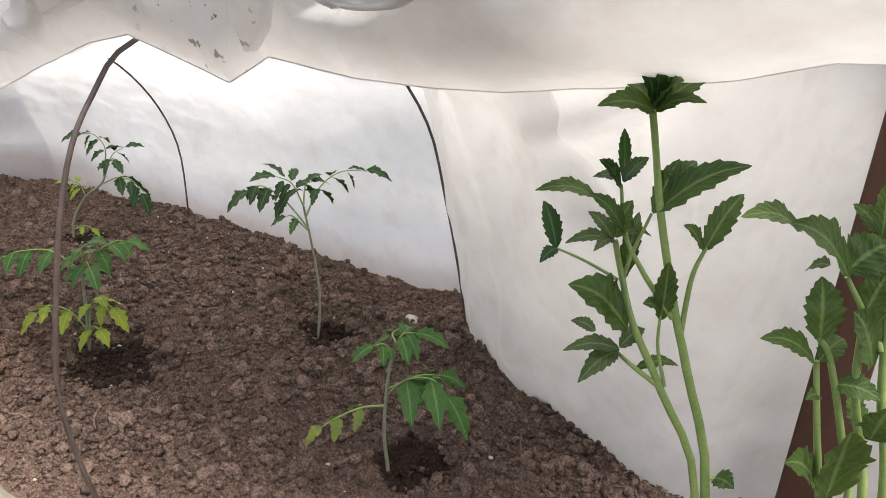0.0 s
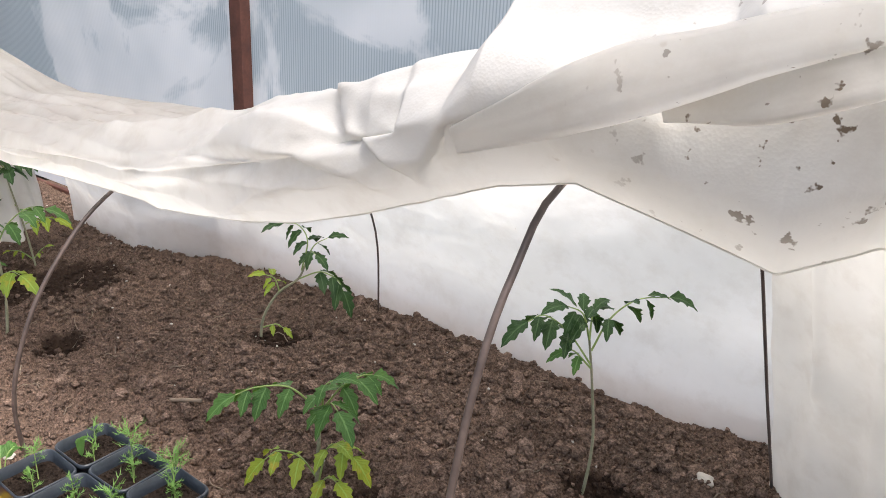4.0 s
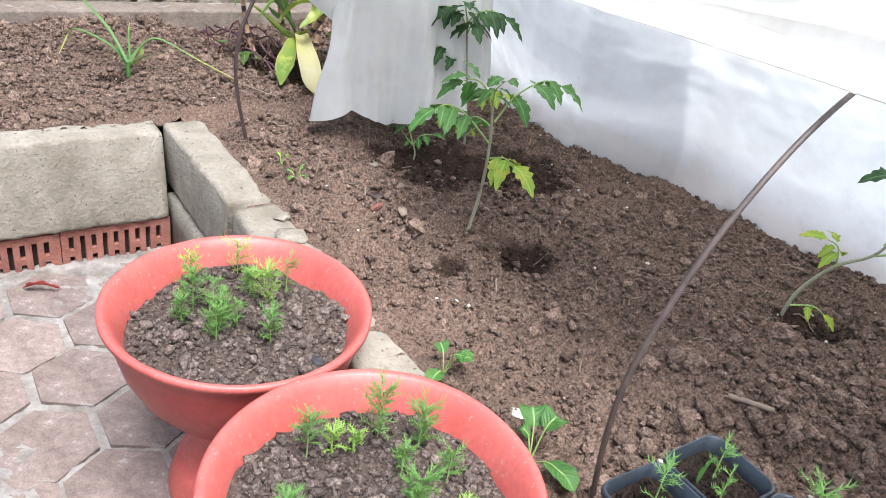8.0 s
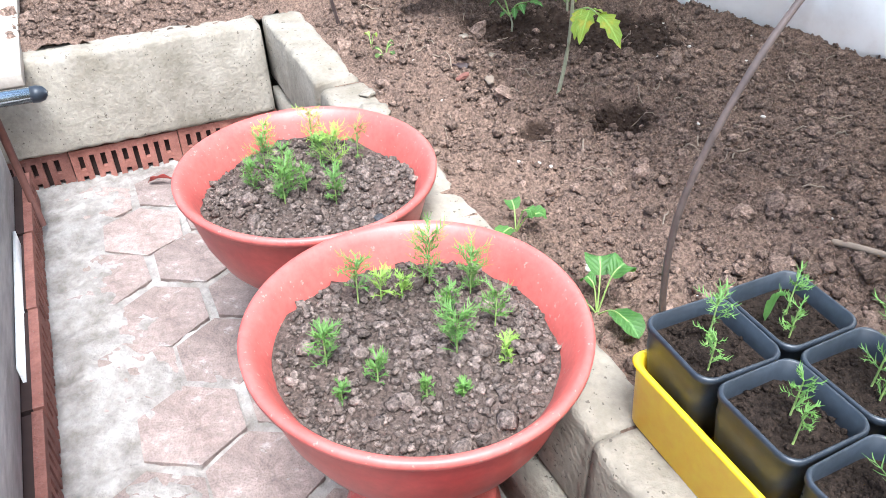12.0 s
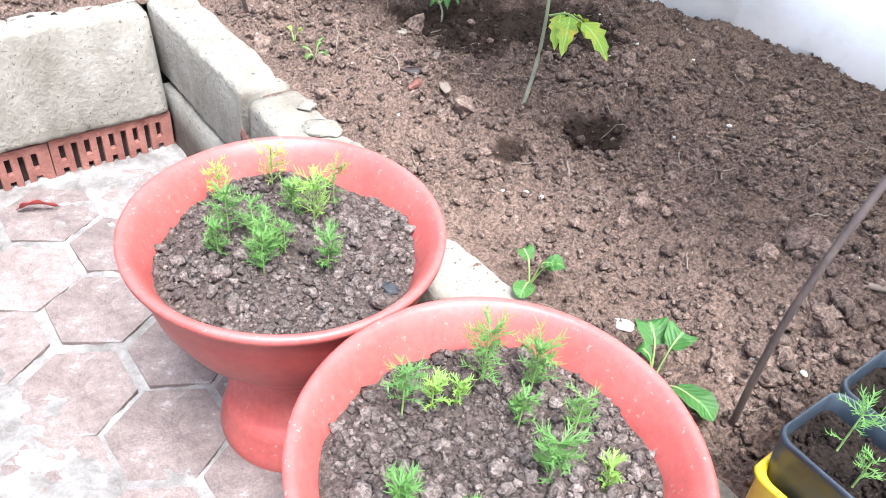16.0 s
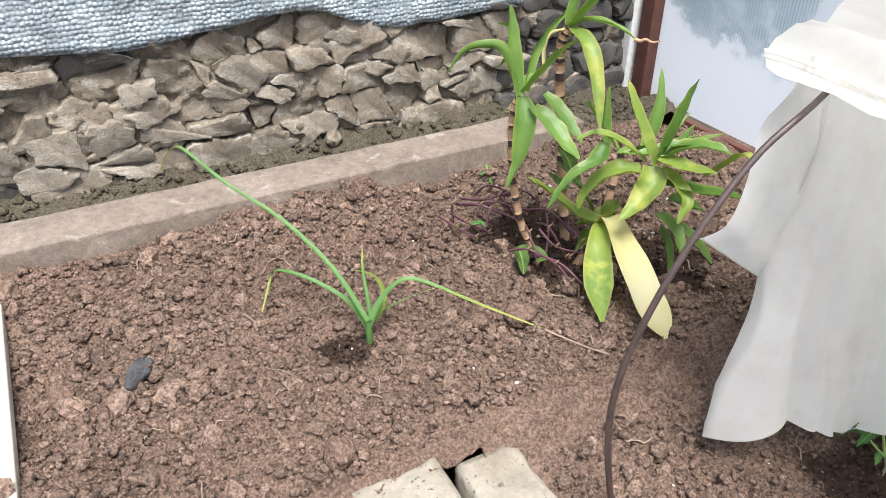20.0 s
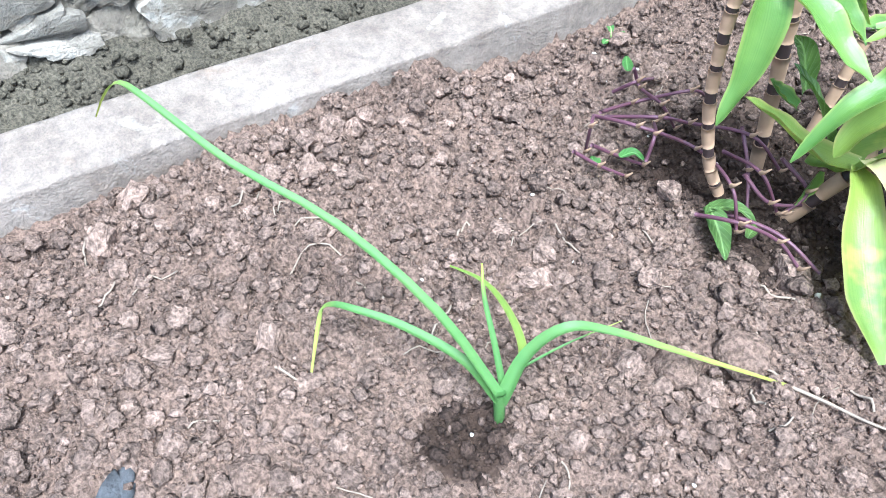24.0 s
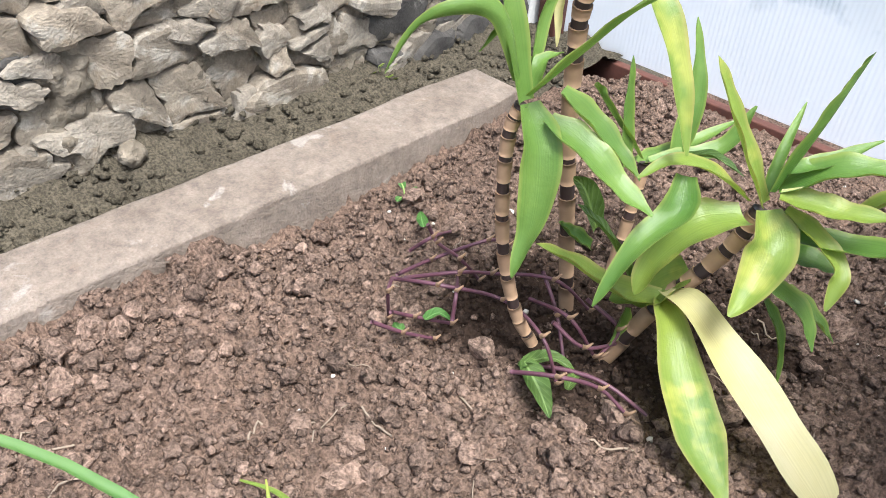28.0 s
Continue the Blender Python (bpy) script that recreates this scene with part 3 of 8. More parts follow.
def worley(x, y, scale, seed=0):
    """Rounded lumps packed side by side: 1 on a lump's crown, 0 in the cracks, with lumps of uneven height."""
    x, y = np.asarray(x, float) * scale + 31.7 * seed, np.asarray(y, float) * scale + 12.3 * seed
    xi, yi = np.floor(x).astype(int), np.floor(y).astype(int)
    best, high = np.full(x.shape, 9.0), np.zeros(x.shape)
    for i in (-1, 0, 1):
        for j in (-1, 0, 1):
            a, b = (xi + i) & 127, (yi + j) & 127
            d = (xi + i + CELL[0, a, b] - x) ** 2 + (yi + j + CELL[1, a, b] - y) ** 2
            high = np.where(d < best, CELL[2, a, b], high)
            best = np.minimum(best, d)
    return np.clip(1.15 - best * 1.5, 0, 1) ** 0.7 * (0.25 + high)


def soil_height(x, y):
    z = 0.012 + 0.05 * fbm(x, y, 3.1, 2, 3) + 0.034 * fbm(x, y, 11, 3, 5) + 0.014 * fbm(x, y, 48, 3, 9) 
    wx, wy = x + 0.024 * fbm(x, y, 45, 3, 41), y + 0.024 * fbm(x, y, 45, 3, 43)
    rough = np.clip((2.0 - y) / 0.2, 0.15, 1) * np.clip(0.5 + 2.6 * fbm(x, y, 2.4, 3, 61), 0.12, 1) + np.clip((-2.7 - x) / 0.1, 0, 0.35)
    z = z + rough * (0.012 * worley(wx, wy, 38, 1) + 0.012 * worley(wx, wy, 80, 2) + 0.012 * np.maximum(0, worley(wx, wy, 17, 3) - 0.6)) - 0.012
    z = z + 0.007 * worley(wx, wy, 125, 4) + 0.007 * fbm(x, y, 150, 2, 71)
    z = z + bumps(x, y, -3.1, 0.85, 0.35, 0.03) + bumps(x, y, -1.2, 1.45, 0.35, 0.02)
    z = z + bumps(x, y, -2.32, 1.07, 0.15, 0.045) + bumps(x, y, -1.42, 1.22, 0.16, 0.035) + bumps(x, y, -0.42, 1.68, 0.12, 0.045)
    for cx, cy, r, h in ((-2.0, 1.085, 0.035, -0.035), (-1.975, 1.245, 0.05, -0.07), (-2.42, 1.30, 0.16, -0.03), (-0.95, 1.22, 0.10, -0.05),
                         (-0.62, 1.60, 0.06, -0.04), (-0.20, 1.31, 0.06, -0.035), (-1.55, 1.63, 0.07, -0.035), (-3.05, 0.72, 0.04, -0.02), (-3.12, 1.18, 0.16, -0.02)):
        z = z + bumps(x, y, cx, cy, r, h)
    z = z - 0.014 - 0.07 * np.clip((y - 1.72) / 0.3, 0, 1) * np.clip((-2.55 - x) / 0.3, 0, 1)
    edge = np.clip((y - KERB_Y1) / 0.05, 0, 1)
    z = np.where((x > -2.75) & (y < 0.92), z * edge - 0.008 * (1 - edge), z)
    return z


# spots by the far flap and fleshy plant: damp soil plus painted shade
WET_AND_SHADE = ((-2.42, 1.30, 0.15), (-2.0, 1.085, 0.035), (-1.975, 1.245, 0.06), (-0.93, 1.23, 0.11), (-0.62, 1.60, 0.07), (-0.2, 1.31, 0.07), (-1.55, 1.62, 0.07), (-3.17, 1.25, 0.17), (-3.05, 1.38, 0.12),
       (-3.05, 0.71, 0.05), (-2.3, 1.5, 0.14))


def damp(x, y):
    """How wet the soil is, 0 to 1: round the watered plants, with shade painted in by the far flap and the fleshy
    plant.
    """
    wet = np.zeros(np.shape(x))
    for cx, cy, r in WET_AND_SHADE:
        d = np.hypot(x - cx, y - cy) / r + 0.9 * fbm(x, y, 22, 3, 4)
        wet = np.maximum(wet, np.clip((1.15 - d) / 0.35, 0, 1))
    return wet


def soil_bed():
    step = 0.006
    xs, ys = np.arange(-3.565, 1.3, step), np.arange(-0.3, 2.13, step)
    x, y = np.meshgrid(xs, ys, indexing="ij")
    z = soil_height(x, y)
    v = np.stack([x, y, z], -1).reshape(-1, 3)
    f = grid_faces(len(xs), len(ys))
    c = v[f].mean(1)
    f = f[~((c[:, 0] > -2.775) & (c[:, 1] < 0.80))]
    used, inv = np.unique(f, return_inverse=True)
    v, f = v[used], inv.reshape(-1, 4)
    ob = mesh_np("soil", v, f, SOIL)
    moist = damp(v[:, 0], v[:, 1])
    at = ob.data.attributes.new("moist", "FLOAT", "POINT")
    at.data.foreach_set("value", (moist * 0.95).astype(np.float32))
    return tagged(ob, "crumbly dry brown garden soil with damp hollows", "soil", kind="structure")


def in_bed(x, y):
    return ((x > -2.72) & (y > 0.865)) | ((x < -2.815) & (x > -3.55))


def clods(ground):
    rng = np.random.RandomState(11)
    n = 260000
    x, y = rng.uniform(-3.56, 0.6, n), rng.uniform(0.05, 1.97, n)
    keep = in_bed(x, y) & ((x < -2.8) | (fbm(x, y, 4, 3, 2) + rng.rand(n) * 0.55 > 0.12)) & ((y > 0.2) | (x > -2.7))
    x, y = x[keep], y[keep]
    s = np.clip(rng.lognormal(-6.15, 0.60, len(x)), 0.0012, 0.021)
    # the far bed is dug over into larger lumps
    m = 3400
    lx, ly = rng.uniform(-3.55, -2.83, m), rng.uniform(0.2, 1.75, m)
    ls = np.clip(rng.lognormal(-5.4, 0.5, m), 0.003, 0.021) * np.clip(1.15 - 0.55 * ly / 1.7 + 0.8 * fbm(lx, ly, 5, 2, 8), 0.45, 1.3)
    x, y, s = np.r_[x, lx], np.r_[y, ly], np.r_[s, ls]
    # and so is the soil inside the near end of the tunnel
    lx, ly = rng.uniform(-1.5, 0.45, 8500), rng.uniform(0.95, 1.95, 8500)
    ls = np.clip(rng.lognormal(-5.25, 0.45, 8500), 0.003, 0.018)
    x, y, s = np.r_[x, lx], np.r_[y, ly], np.r_[s, ls]
    dry = damp(x, y) < rng.uniform(0.25, 1.05, len(x))
    wx, wy, ws = x[~dry], y[~dry], np.minimum(s[~dry], 0.009)
    ob = scatter("damp_crumbs", np.stack([wx, wy, soil_height(wx, wy) + 0.3 * ws], -1), ws, DAMP, sub=1, seed=15, rough=0.75)
    tagged(ob, "dark damp crumbs of watered soil round the plants", "soil crumbs", kind="stuff")
    x, y, s = x[dry], y[dry], s[dry]
    z = soil_height(x, y) + s * 0.32
    order = np.argsort(-s)[:290]
    shapes = []
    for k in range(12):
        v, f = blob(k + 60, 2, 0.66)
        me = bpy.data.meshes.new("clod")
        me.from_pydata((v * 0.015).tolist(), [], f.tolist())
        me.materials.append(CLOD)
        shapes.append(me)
    for k in order:
        o = new("clod", shapes[k % 12])
        o.parent = ground
        o.matrix_local = Matrix.LocRotScale((x[k], y[k], z[k]), Euler(rng.uniform(0, 6.28, 3)), (s[k] / 0.015 * rng.uniform(0.8, 1.2), s[k] / 0.015 * rng.uniform(0.8, 1.2), s[k] / 0.015 * 0.8))
    rest = np.ones(len(s), dtype=bool)
    rest[order] = False
    x, y, z, s = x[rest], y[rest], z[rest], s[rest]
    big = s > 0.0075
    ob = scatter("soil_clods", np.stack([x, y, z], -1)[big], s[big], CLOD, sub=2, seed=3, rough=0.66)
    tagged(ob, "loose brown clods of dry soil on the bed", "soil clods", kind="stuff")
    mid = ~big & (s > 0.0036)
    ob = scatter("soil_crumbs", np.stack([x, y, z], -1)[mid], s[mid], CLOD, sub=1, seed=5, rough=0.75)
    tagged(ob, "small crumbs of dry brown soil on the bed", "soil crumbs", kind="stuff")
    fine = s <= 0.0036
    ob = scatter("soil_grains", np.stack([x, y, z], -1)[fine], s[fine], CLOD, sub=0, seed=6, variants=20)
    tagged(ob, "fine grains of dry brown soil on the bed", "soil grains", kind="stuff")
    m = 260
    x, y = rng.uniform(-3.5, 0.4, m), rng.uniform(0.3, 1.95, m)
    k = in_bed(x, y)
    x, y = x[k], y[k]
    s = rng.uniform(0.0015, 0.005, len(x))
    ob = scatter("pale_pebbles", np.stack([x, y, soil_height(x, y) + s * 0.6], -1), s, PEBBLE, sub=1, seed=8)
    tagged(ob, "tiny pale pebbles scattered over the soil", "pebbles", kind="stuff")
    bits = []
    for k in range(330):
        x, y = rng.uniform(-3.5, 0.3), rng.uniform(0.35, 1.9)
        if not in_bed(np.array(x), np.array(y)):
            continue
        a, ln = rng.uniform(0, 6.28), rng.uniform(0.015, 0.07)
        c = rng.uniform(-1, 1)
        t = np.linspace(0, 1, 7)
        px, py = x + ln * t * np.cos(a + c * t), y + ln * t * np.sin(a + c * t)
        bits.append(tube(np.stack([px, py, soil_height(px, py) + 0.003 + 0.006 * np.sin(np.pi * t) * rng.rand()], -1), rng.uniform(0.0006, 0.0016), 4))
    v, f = join(bits)
    tagged(mesh_np("dry_roots", v, f, STRAW), "thin dry roots and straws lying on the soil", "dry roots", kind="stuff")


# ---- concrete edging, bricks and paving ----
def slab(name, pts, label):
    """A worn concrete slab from a box, its arrises rounded and chipped."""
    x0, x1, y0, y1, z0, z1, lean = pts
    bm = box_bm(x0, x1, y0, y1, z0, z1, 0, cuts=0)
    long = max(x1 - x0, y1 - y0)
    n = int(long / 0.012)
    ed = [e for e in bm.edges if abs(e.calc_length() - long) < 1e-4]
    bmesh.ops.bevel(bm, geom=ed, offset=0.012, segments=3, affect="EDGES", profile=0.5)
    ed = [e for e in bm.edges if abs(e.calc_length() - long) < 0.002]
    bmesh.ops.subdivide_edges(bm, edges=ed, cuts=n)
    for v in bm.verts:
        top = max(0, (v.co.z - z0) / (z1 - z0))
        v.co += noise.noise_vector(v.co * 40) * 0.0035 + noise.noise_vector(v.co * 13) * 0.006 * top
        v.co.z -= 0.016 * top * max(0, noise.noise(v.co * 21 + Vector((3, 0, z0 * 50))) - 0.25)
        if lean:
            v.co.x += lean * (v.co.z - z0)
    return tagged(part(name, bm, CONCRETE, label=""), label, "concrete kerb", kind="structure")


def edging():
    slab("kerb_1", (KERB_X, -2.340, KERB_Y0, KERB_Y1, -0.15, 0.008, 0), "worn grey concrete kerb slab edging the soil bed")
    slab("kerb_2", (-2.326, -1.345, KERB_Y0 + 0.006, KERB_Y1 + 0.008, -0.155, -0.004, 0), "cracked grey concrete kerb slab edging the soil bed")
    slab("kerb_3", (-1.336, 0.1, KERB_Y0 + 0.002, KERB_Y1 + 0.006, -0.155, 0.002, 0), "worn grey concrete kerb slab under the seedling tray")
    slab("kerb_4", (-2.757, -2.677, 0.02, 0.738, -0.205, 0.006, -0.2), "leaning pale concrete slab with green paint marks")
    base = mesh_np("kerb_base", *join([box_arrays(-2.72, 0.1, 0.748, 0.85, -0.3, -0.156)]), CONCRETE)
    tagged(base, "rough concrete footing under the kerb", "footing", kind="structure")


def box_arrays(x0, x1, y0, y1, z0, z1):
    v = [(x, y, z) for x in (x0, x1) for y in (y0, y1) for z in (z0, z1)]
    return np.array(v), [[0, 1, 3, 2], [4, 6, 7, 5], [0, 4, 5, 1], [2, 3, 7, 6], [0, 2, 6, 4], [1, 5, 7, 3]]


def brick_mesh(name):
    """A hollow brick 0.25 x 0.12: its perforated face is a plate with two rows of slots over a core coloured near black
    for the shade inside.
    """
    bm = bmesh.new()
    w, h, d = 0.246, 0.115, 0.016
    cols = [0.016, 0.027]
    while cols[-1] < w - 0.03:
        cols += [cols[-1] + 0.0135, cols[-1] + 0.0245]
    xs = [0.0] + [c for c in cols if c < w - 0.005] + [w]
    zs = [0.0, 0.014, 0.046, 0.062, 0.098, h]
    grid = [[bm.verts.new((0, x, z)) for z in zs] for x in xs]
    for i in range(len(xs) - 1):
        for j in range(len(zs) - 1):
            if i % 2 == 1 and (j in (1, 3) or (i % 4 == 3 and j == 2)) and i < len(xs) - 2:
                continue
            bm.faces.new((grid[i][j], grid[i + 1][j], grid[i + 1][j + 1], grid[i][j + 1]))
    geo = bmesh.ops.extrude_face_region(bm, geom=bm.faces[:])
    for v in geo["geom"]:
        if isinstance(v, bmesh.types.BMVert):
            v.co.x -= d
    bmesh.ops.recalc_face_normals(bm, faces=bm.faces[:])
    me = bpy.data.meshes.new(name)
    bm.to_mesh(me)
    bm.free()
    me.materials.append(BRICK)
    # near-black box that paints the shade seen through the slots
    core = bpy.data.meshes.new("brick_core")
    v, f = box_arrays(-0.06, -0.013, 0.002, w - 0.002, 0.002, h - 0.002)
    core.from_pydata(v.tolist(), [], f)
    core.materials.append(BRICK_SHADE)
    return me, core


def bricks():
    me, core = brick_mesh("brick")
    one = tagged(new("brick_course"), "row of red perforated bricks under the end slab", "brick course", kind="structure")
    for k in range(3):
        b = new("brick", me)
        b.parent = one
        b.matrix_local = pose(-2.69, 0.745 - 0.248 * (k + 1), -0.322 - 0.003 * (k % 2), 0, 0, 0.6 * (k - 1))
        c = new("brick_core", core)
        c.parent = b
    two = tagged(new("brick_course"), "row of red perforated bricks at the foot of the grey boards", "brick course", kind="structure")
    for k in range(5):
        b = new("brick", me)
        b.parent = two
        b.matrix_local = pose(-2.64 + 0.252 * (k + 1), 0.165, -0.325, 0, -1.0 * (k % 2), 90)
        c = new("brick_core", core)
        c.parent = b


def paving():
    base = mesh_np("path_floor", *mortar_bed(), GROUT)
    tagged(base, "path bed of rough whitish mortar between the pavers", "path", kind="structure")
    R = 0.0905
    bm = bmesh.new()
    ring = []
    for k in range(6):
        ring.append(bm.verts.new((R * math.cos(radians(60 * k)), R * math.sin(radians(60 * k)), 0.012)))
    top = bm.faces.new(ring)
    bmesh.ops.inset_region(bm, faces=[top], thickness=0.006, depth=0.004)
    bmesh.ops.poke(bm, faces=[top])
    low = bmesh.ops.extrude_edge_only(bm, edges=[e for e in bm.edges if e.is_boundary])
    for v in low["geom"]:
        if isinstance(v, bmesh.types.BMVert):
            v.co.z -= 0.03
    bmesh.ops.recalc_face_normals(bm, faces=bm.faces[:])
    me = bpy.data.meshes.new("paver")
    bm.to_mesh(me)
    bm.free()
    me.materials.append(TILE)
    rng = np.random.RandomState(4)
    for i in range(-7, 14):
        for j in range(-2, 4):
            x, y = -1.675 + 0.1485 * i, 0.445 + 0.1715 * j - (0.0857 if i % 2 else 0)
            if -2.62 < x < 0.3 and 0.22 < y < 0.80:
                b = new("paver", me)
                b.parent = base
                b.matrix_local = pose(x + rng.normal(0, 0.004), y + rng.normal(0, 0.004), FLOOR_Z - 0.010 + rng.normal(0, 0.002), rng.normal(0, 1.0), rng.normal(0, 1.0), rng.normal(0, 2.5))


def mortar_bed():
    xs, ys = np.arange(-2.72, 0.6, 0.008), np.arange(0.1, 0.83, 0.008)
    x, y = np.meshgrid(xs, ys, indexing="ij")
    z = FLOOR_Z - 0.0010 + 0.009 * fbm(x, y, 14, 3, 6) + 0.011 * fbm(x, y, 60, 2, 8)
    z = z + 0.004 * np.clip((0.36 - y) / 0.15, 0, 1)
    return np.stack([x, y, z], -1).reshape(-1, 3), grid_faces(len(xs), len(ys))


# ---- left bed edges: beam, board, stone wall ----
def beams():
    bm = box_bm(-3.688, -3.566, -0.6, 1.585, -0.14, 0.054, 0.006)
    ed = [e for e in bm.edges if e.calc_length() > 1.5]
    bmesh.ops.subdivide_edges(bm, edges=ed, cuts=60)
    for v in bm.verts:
        v.co += noise.noise_vector(v.co * 18) * 0.003
        if v.co.y > 1.5:
            v.co += noise.noise_vector(v.co * 60) * 0.006
    tagged(part("timber_beam", bm, WOOD_BEAM), "weathered grey-brown timber beam edging the bed", "timber edging", kind="structure")
    bm = box_bm(-3.44, -2.60, 0.085, 0.221, 0.0, 0.028, 0.003)
    tagged(part("pale_board", bm, WOOD_BOARD), "pale sawn wooden board lying along the bed edge", "board")


def cell_polygon(k, seeds, weight, reach, gap):
    """The cell of seed k among its neighbours, as a polygon, drawn in by a gap."""
    c = seeds[k]
    poly = [(c[0] - reach, c[1] - reach), (c[0] + reach, c[1] - reach), (c[0] + reach, c[1] + reach), (c[0] - reach, c[1] + reach)]
    d = seeds - c
    dist = np.hypot(d[:, 0], d[:, 1])
    for j in np.argsort(dist)[1:26]:
        nx, ny, q = d[j, 0] / dist[j], d[j, 1] / dist[j], dist[j]
        lim = q / 2 + (weight[k] - weight[j]) / (2 * q) - gap
        out = []
        for a, b in zip(poly, poly[1:] + poly[:1]):
            da, db = (a[0] - c[0]) * nx + (a[1] - c[1]) * ny - lim, (b[0] - c[0]) * nx + (b[1] - c[1]) * ny - lim
            if da <= 0:
                out.append(a)
            if (da < 0) != (db < 0):
                t = da / (da - db)
                out.append((a[0] + (b[0] - a[0]) * t, a[1] + (b[1] - a[1]) * t))
        poly = out
        if len(poly) < 3:
            return None
    return np.array(poly)


def stone_mesh(outline, rng, mat, belly, ragged=1.0):
    """A rubble stone with a broken face, from its outline (y, z) round the origin; x points out of the wall."""
    p = outline
    pts = []
    for a, b in zip(p, np.roll(p, -1, 0)):
        cut = max(1, int(np.hypot(*(b - a)) / 0.008))
        pts += [a + (b - a) * t for t in (np.arange(cut) + 0.5) / cut]
    p = np.array(pts)
    p = (np.roll(p, 1, 0) + 5 * p + np.roll(p, -1, 0)) / 7
    off = rng.uniform(0, 50, 3)
    jag = np.array([0.012 * noise.noise((q[0] * 24 + off[0], q[1] * 24, off[1])) + 0.009 * noise.noise((q[0] * 75 + off[0], q[1] * 75, off[1])) + 0.003 * noise.noise((q[0] * 190 + off[2], q[1] * 190, 5)) for q in p])
    p = p * (1 + (ragged * jag - 0.001)[:, None] / (np.hypot(p[:, 0], p[:, 1])[:, None] + 0.01))
    tilt = rng.normal(0, 0.11, 2)
    even = p
    for k in range(10):
        even = (np.roll(even, 1, 0) + even + np.roll(even, -1, 0)) / 3
    rows = []
    for k, h in ((1.0, -0.05), (1.01, -0.004), (0.985, 0.003), (0.84, 0.004 + belly * 0.9), (0.55, 0.004 + belly), (0.28, 0.004 + belly)):
        q = (p if k > 0.9 else even) * k
        x = h + (q @ tilt if h > -0.02 else 0) + np.array([noise.noise((a * 25 + off[1], b * 25 + off[2], 3)) * 0.004 + noise.noise((a * 80, b * 80, off[0])) * (0.002 if k > 0.9 else 0.0) for a, b in q]) * (h > -0.02)
        rows.append(np.c_[x * np.ones(len(q)), q])
    v = np.vstack(rows)
    n = len(p)
    f = grid_faces(len(rows), n, True)
    me = bpy.data.meshes.new("stone")
    me.from_pydata(v.tolist(), [], f.tolist() + [list(range(len(v) - n, len(v)))])
    me.materials.append(mat)
    return me


BRICKY = ((0.45, 0.205), (0.80, 0.315), (1.35, 0.25))  # broken bricks showing in the wall


def stone_wall():
    wall = tagged(new("wall_west"), "old rubble stone wall with crumbling mortar", "stone wall", kind="structure")
    xs, zs = np.arange(-0.7, 2.35, 0.008), np.arange(-0.35, 0.75, 0.008)
    y, z = np.meshgrid(xs, zs, indexing="ij")
    x = -3.945 + 0.085 * fbm(y, z, 13, 4, 2) + 0.03 * fbm(y, z, 50, 3, 5)
    mesh_np("mortar", np.stack([x, y, z], -1).reshape(-1, 3), grid_faces(len(xs), len(zs)), MORTAR, wall)
    v, f = box_arrays(-4.3, -3.99, -0.7, 2.35, -0.4, 1.9)
    mesh_np("wall_core", v, f, MORTAR, wall)
    rng = np.random.RandomState(12)
    flat = 0.55
    spots = []
    zz = -0.17
    while zz < 0.46:
        h = rng.uniform(0.045, 0.082)
        yy = -0.45 + rng.rand() * 0.08
        while yy < 2.1:
            w = rng.uniform(0.045, 0.20)
            spots.append(((yy + w / 2) * flat, zz + h / 2 + rng.normal(0, 0.012)))
            if rng.rand() < 0.22:
                spots.append(((yy + rng.uniform(0, w)) * flat, zz + h * rng.uniform(0.0, 1.0)))
            yy += w
        zz += h
    seeds = np.array(spots)
    weight = np.where(rng.rand(len(seeds)) < 0.3, 0.0014, rng.uniform(-0.0005, 0.0003, len(seeds)))
    red = [int(np.argmin(np.hypot(seeds[:, 0] - a * flat, seeds[:, 1] - b))) for a, b in BRICKY]
    for k in range(len(seeds)):
        poly = cell_polygon(k, seeds, weight, 0.11, rng.uniform(-0.0008, 0.0020))
        if poly is None:
            continue
        cy, cz = seeds[k, 0] / flat, seeds[k, 1]
        out = (poly - seeds[k]) / np.array([flat, 1.0])
        mid = out.mean(0)
        size = np.ptp(out, axis=0)
        if min(size) < 0.014 or cz + mid[1] < -0.19:
            continue
        # corner stones: dark round cobbles, the corner's shade added to their colour
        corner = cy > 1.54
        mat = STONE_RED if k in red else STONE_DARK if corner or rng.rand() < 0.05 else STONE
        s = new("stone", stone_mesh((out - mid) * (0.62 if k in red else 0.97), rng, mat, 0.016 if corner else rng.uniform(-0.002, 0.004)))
        s.parent = wall
        behind = cz > 0.30 and cy < 1.6
        s.location = (-3.935 + rng.normal(0, 0.011) + (0.008 if k in red else 0) - (0.035 if behind else 0), cy + mid[0], cz + mid[1])
    # old mortar smeared over the stones in broken, ragged patches
    count = 190
    seeds = np.stack([rng.uniform(-0.4, 1.60, count) * 0.5, rng.uniform(-0.12, 0.46, count)], -1)
    for k in range(count):
        poly = cell_polygon(k, seeds, np.zeros(count), 0.14, 0.003)
        if poly is None or rng.rand() < 0.42:
            continue
        out = (poly - seeds[k]) / np.array([0.5, 1.0])
        mid = out.mean(0)
        if min(np.ptp(out, axis=0)) < 0.03 or min(np.hypot(seeds[k, 0] / 0.5 - a, seeds[k, 1] - b) for a, b in BRICKY) < 0.09:
            continue
        if seeds[k, 1] + out[:, 1].max() > np.interp(seeds[k, 0] / 0.5, (0.4, 1.0, 1.25, 1.5), (0.300, 0.315, 0.262, 0.262)):
            continue
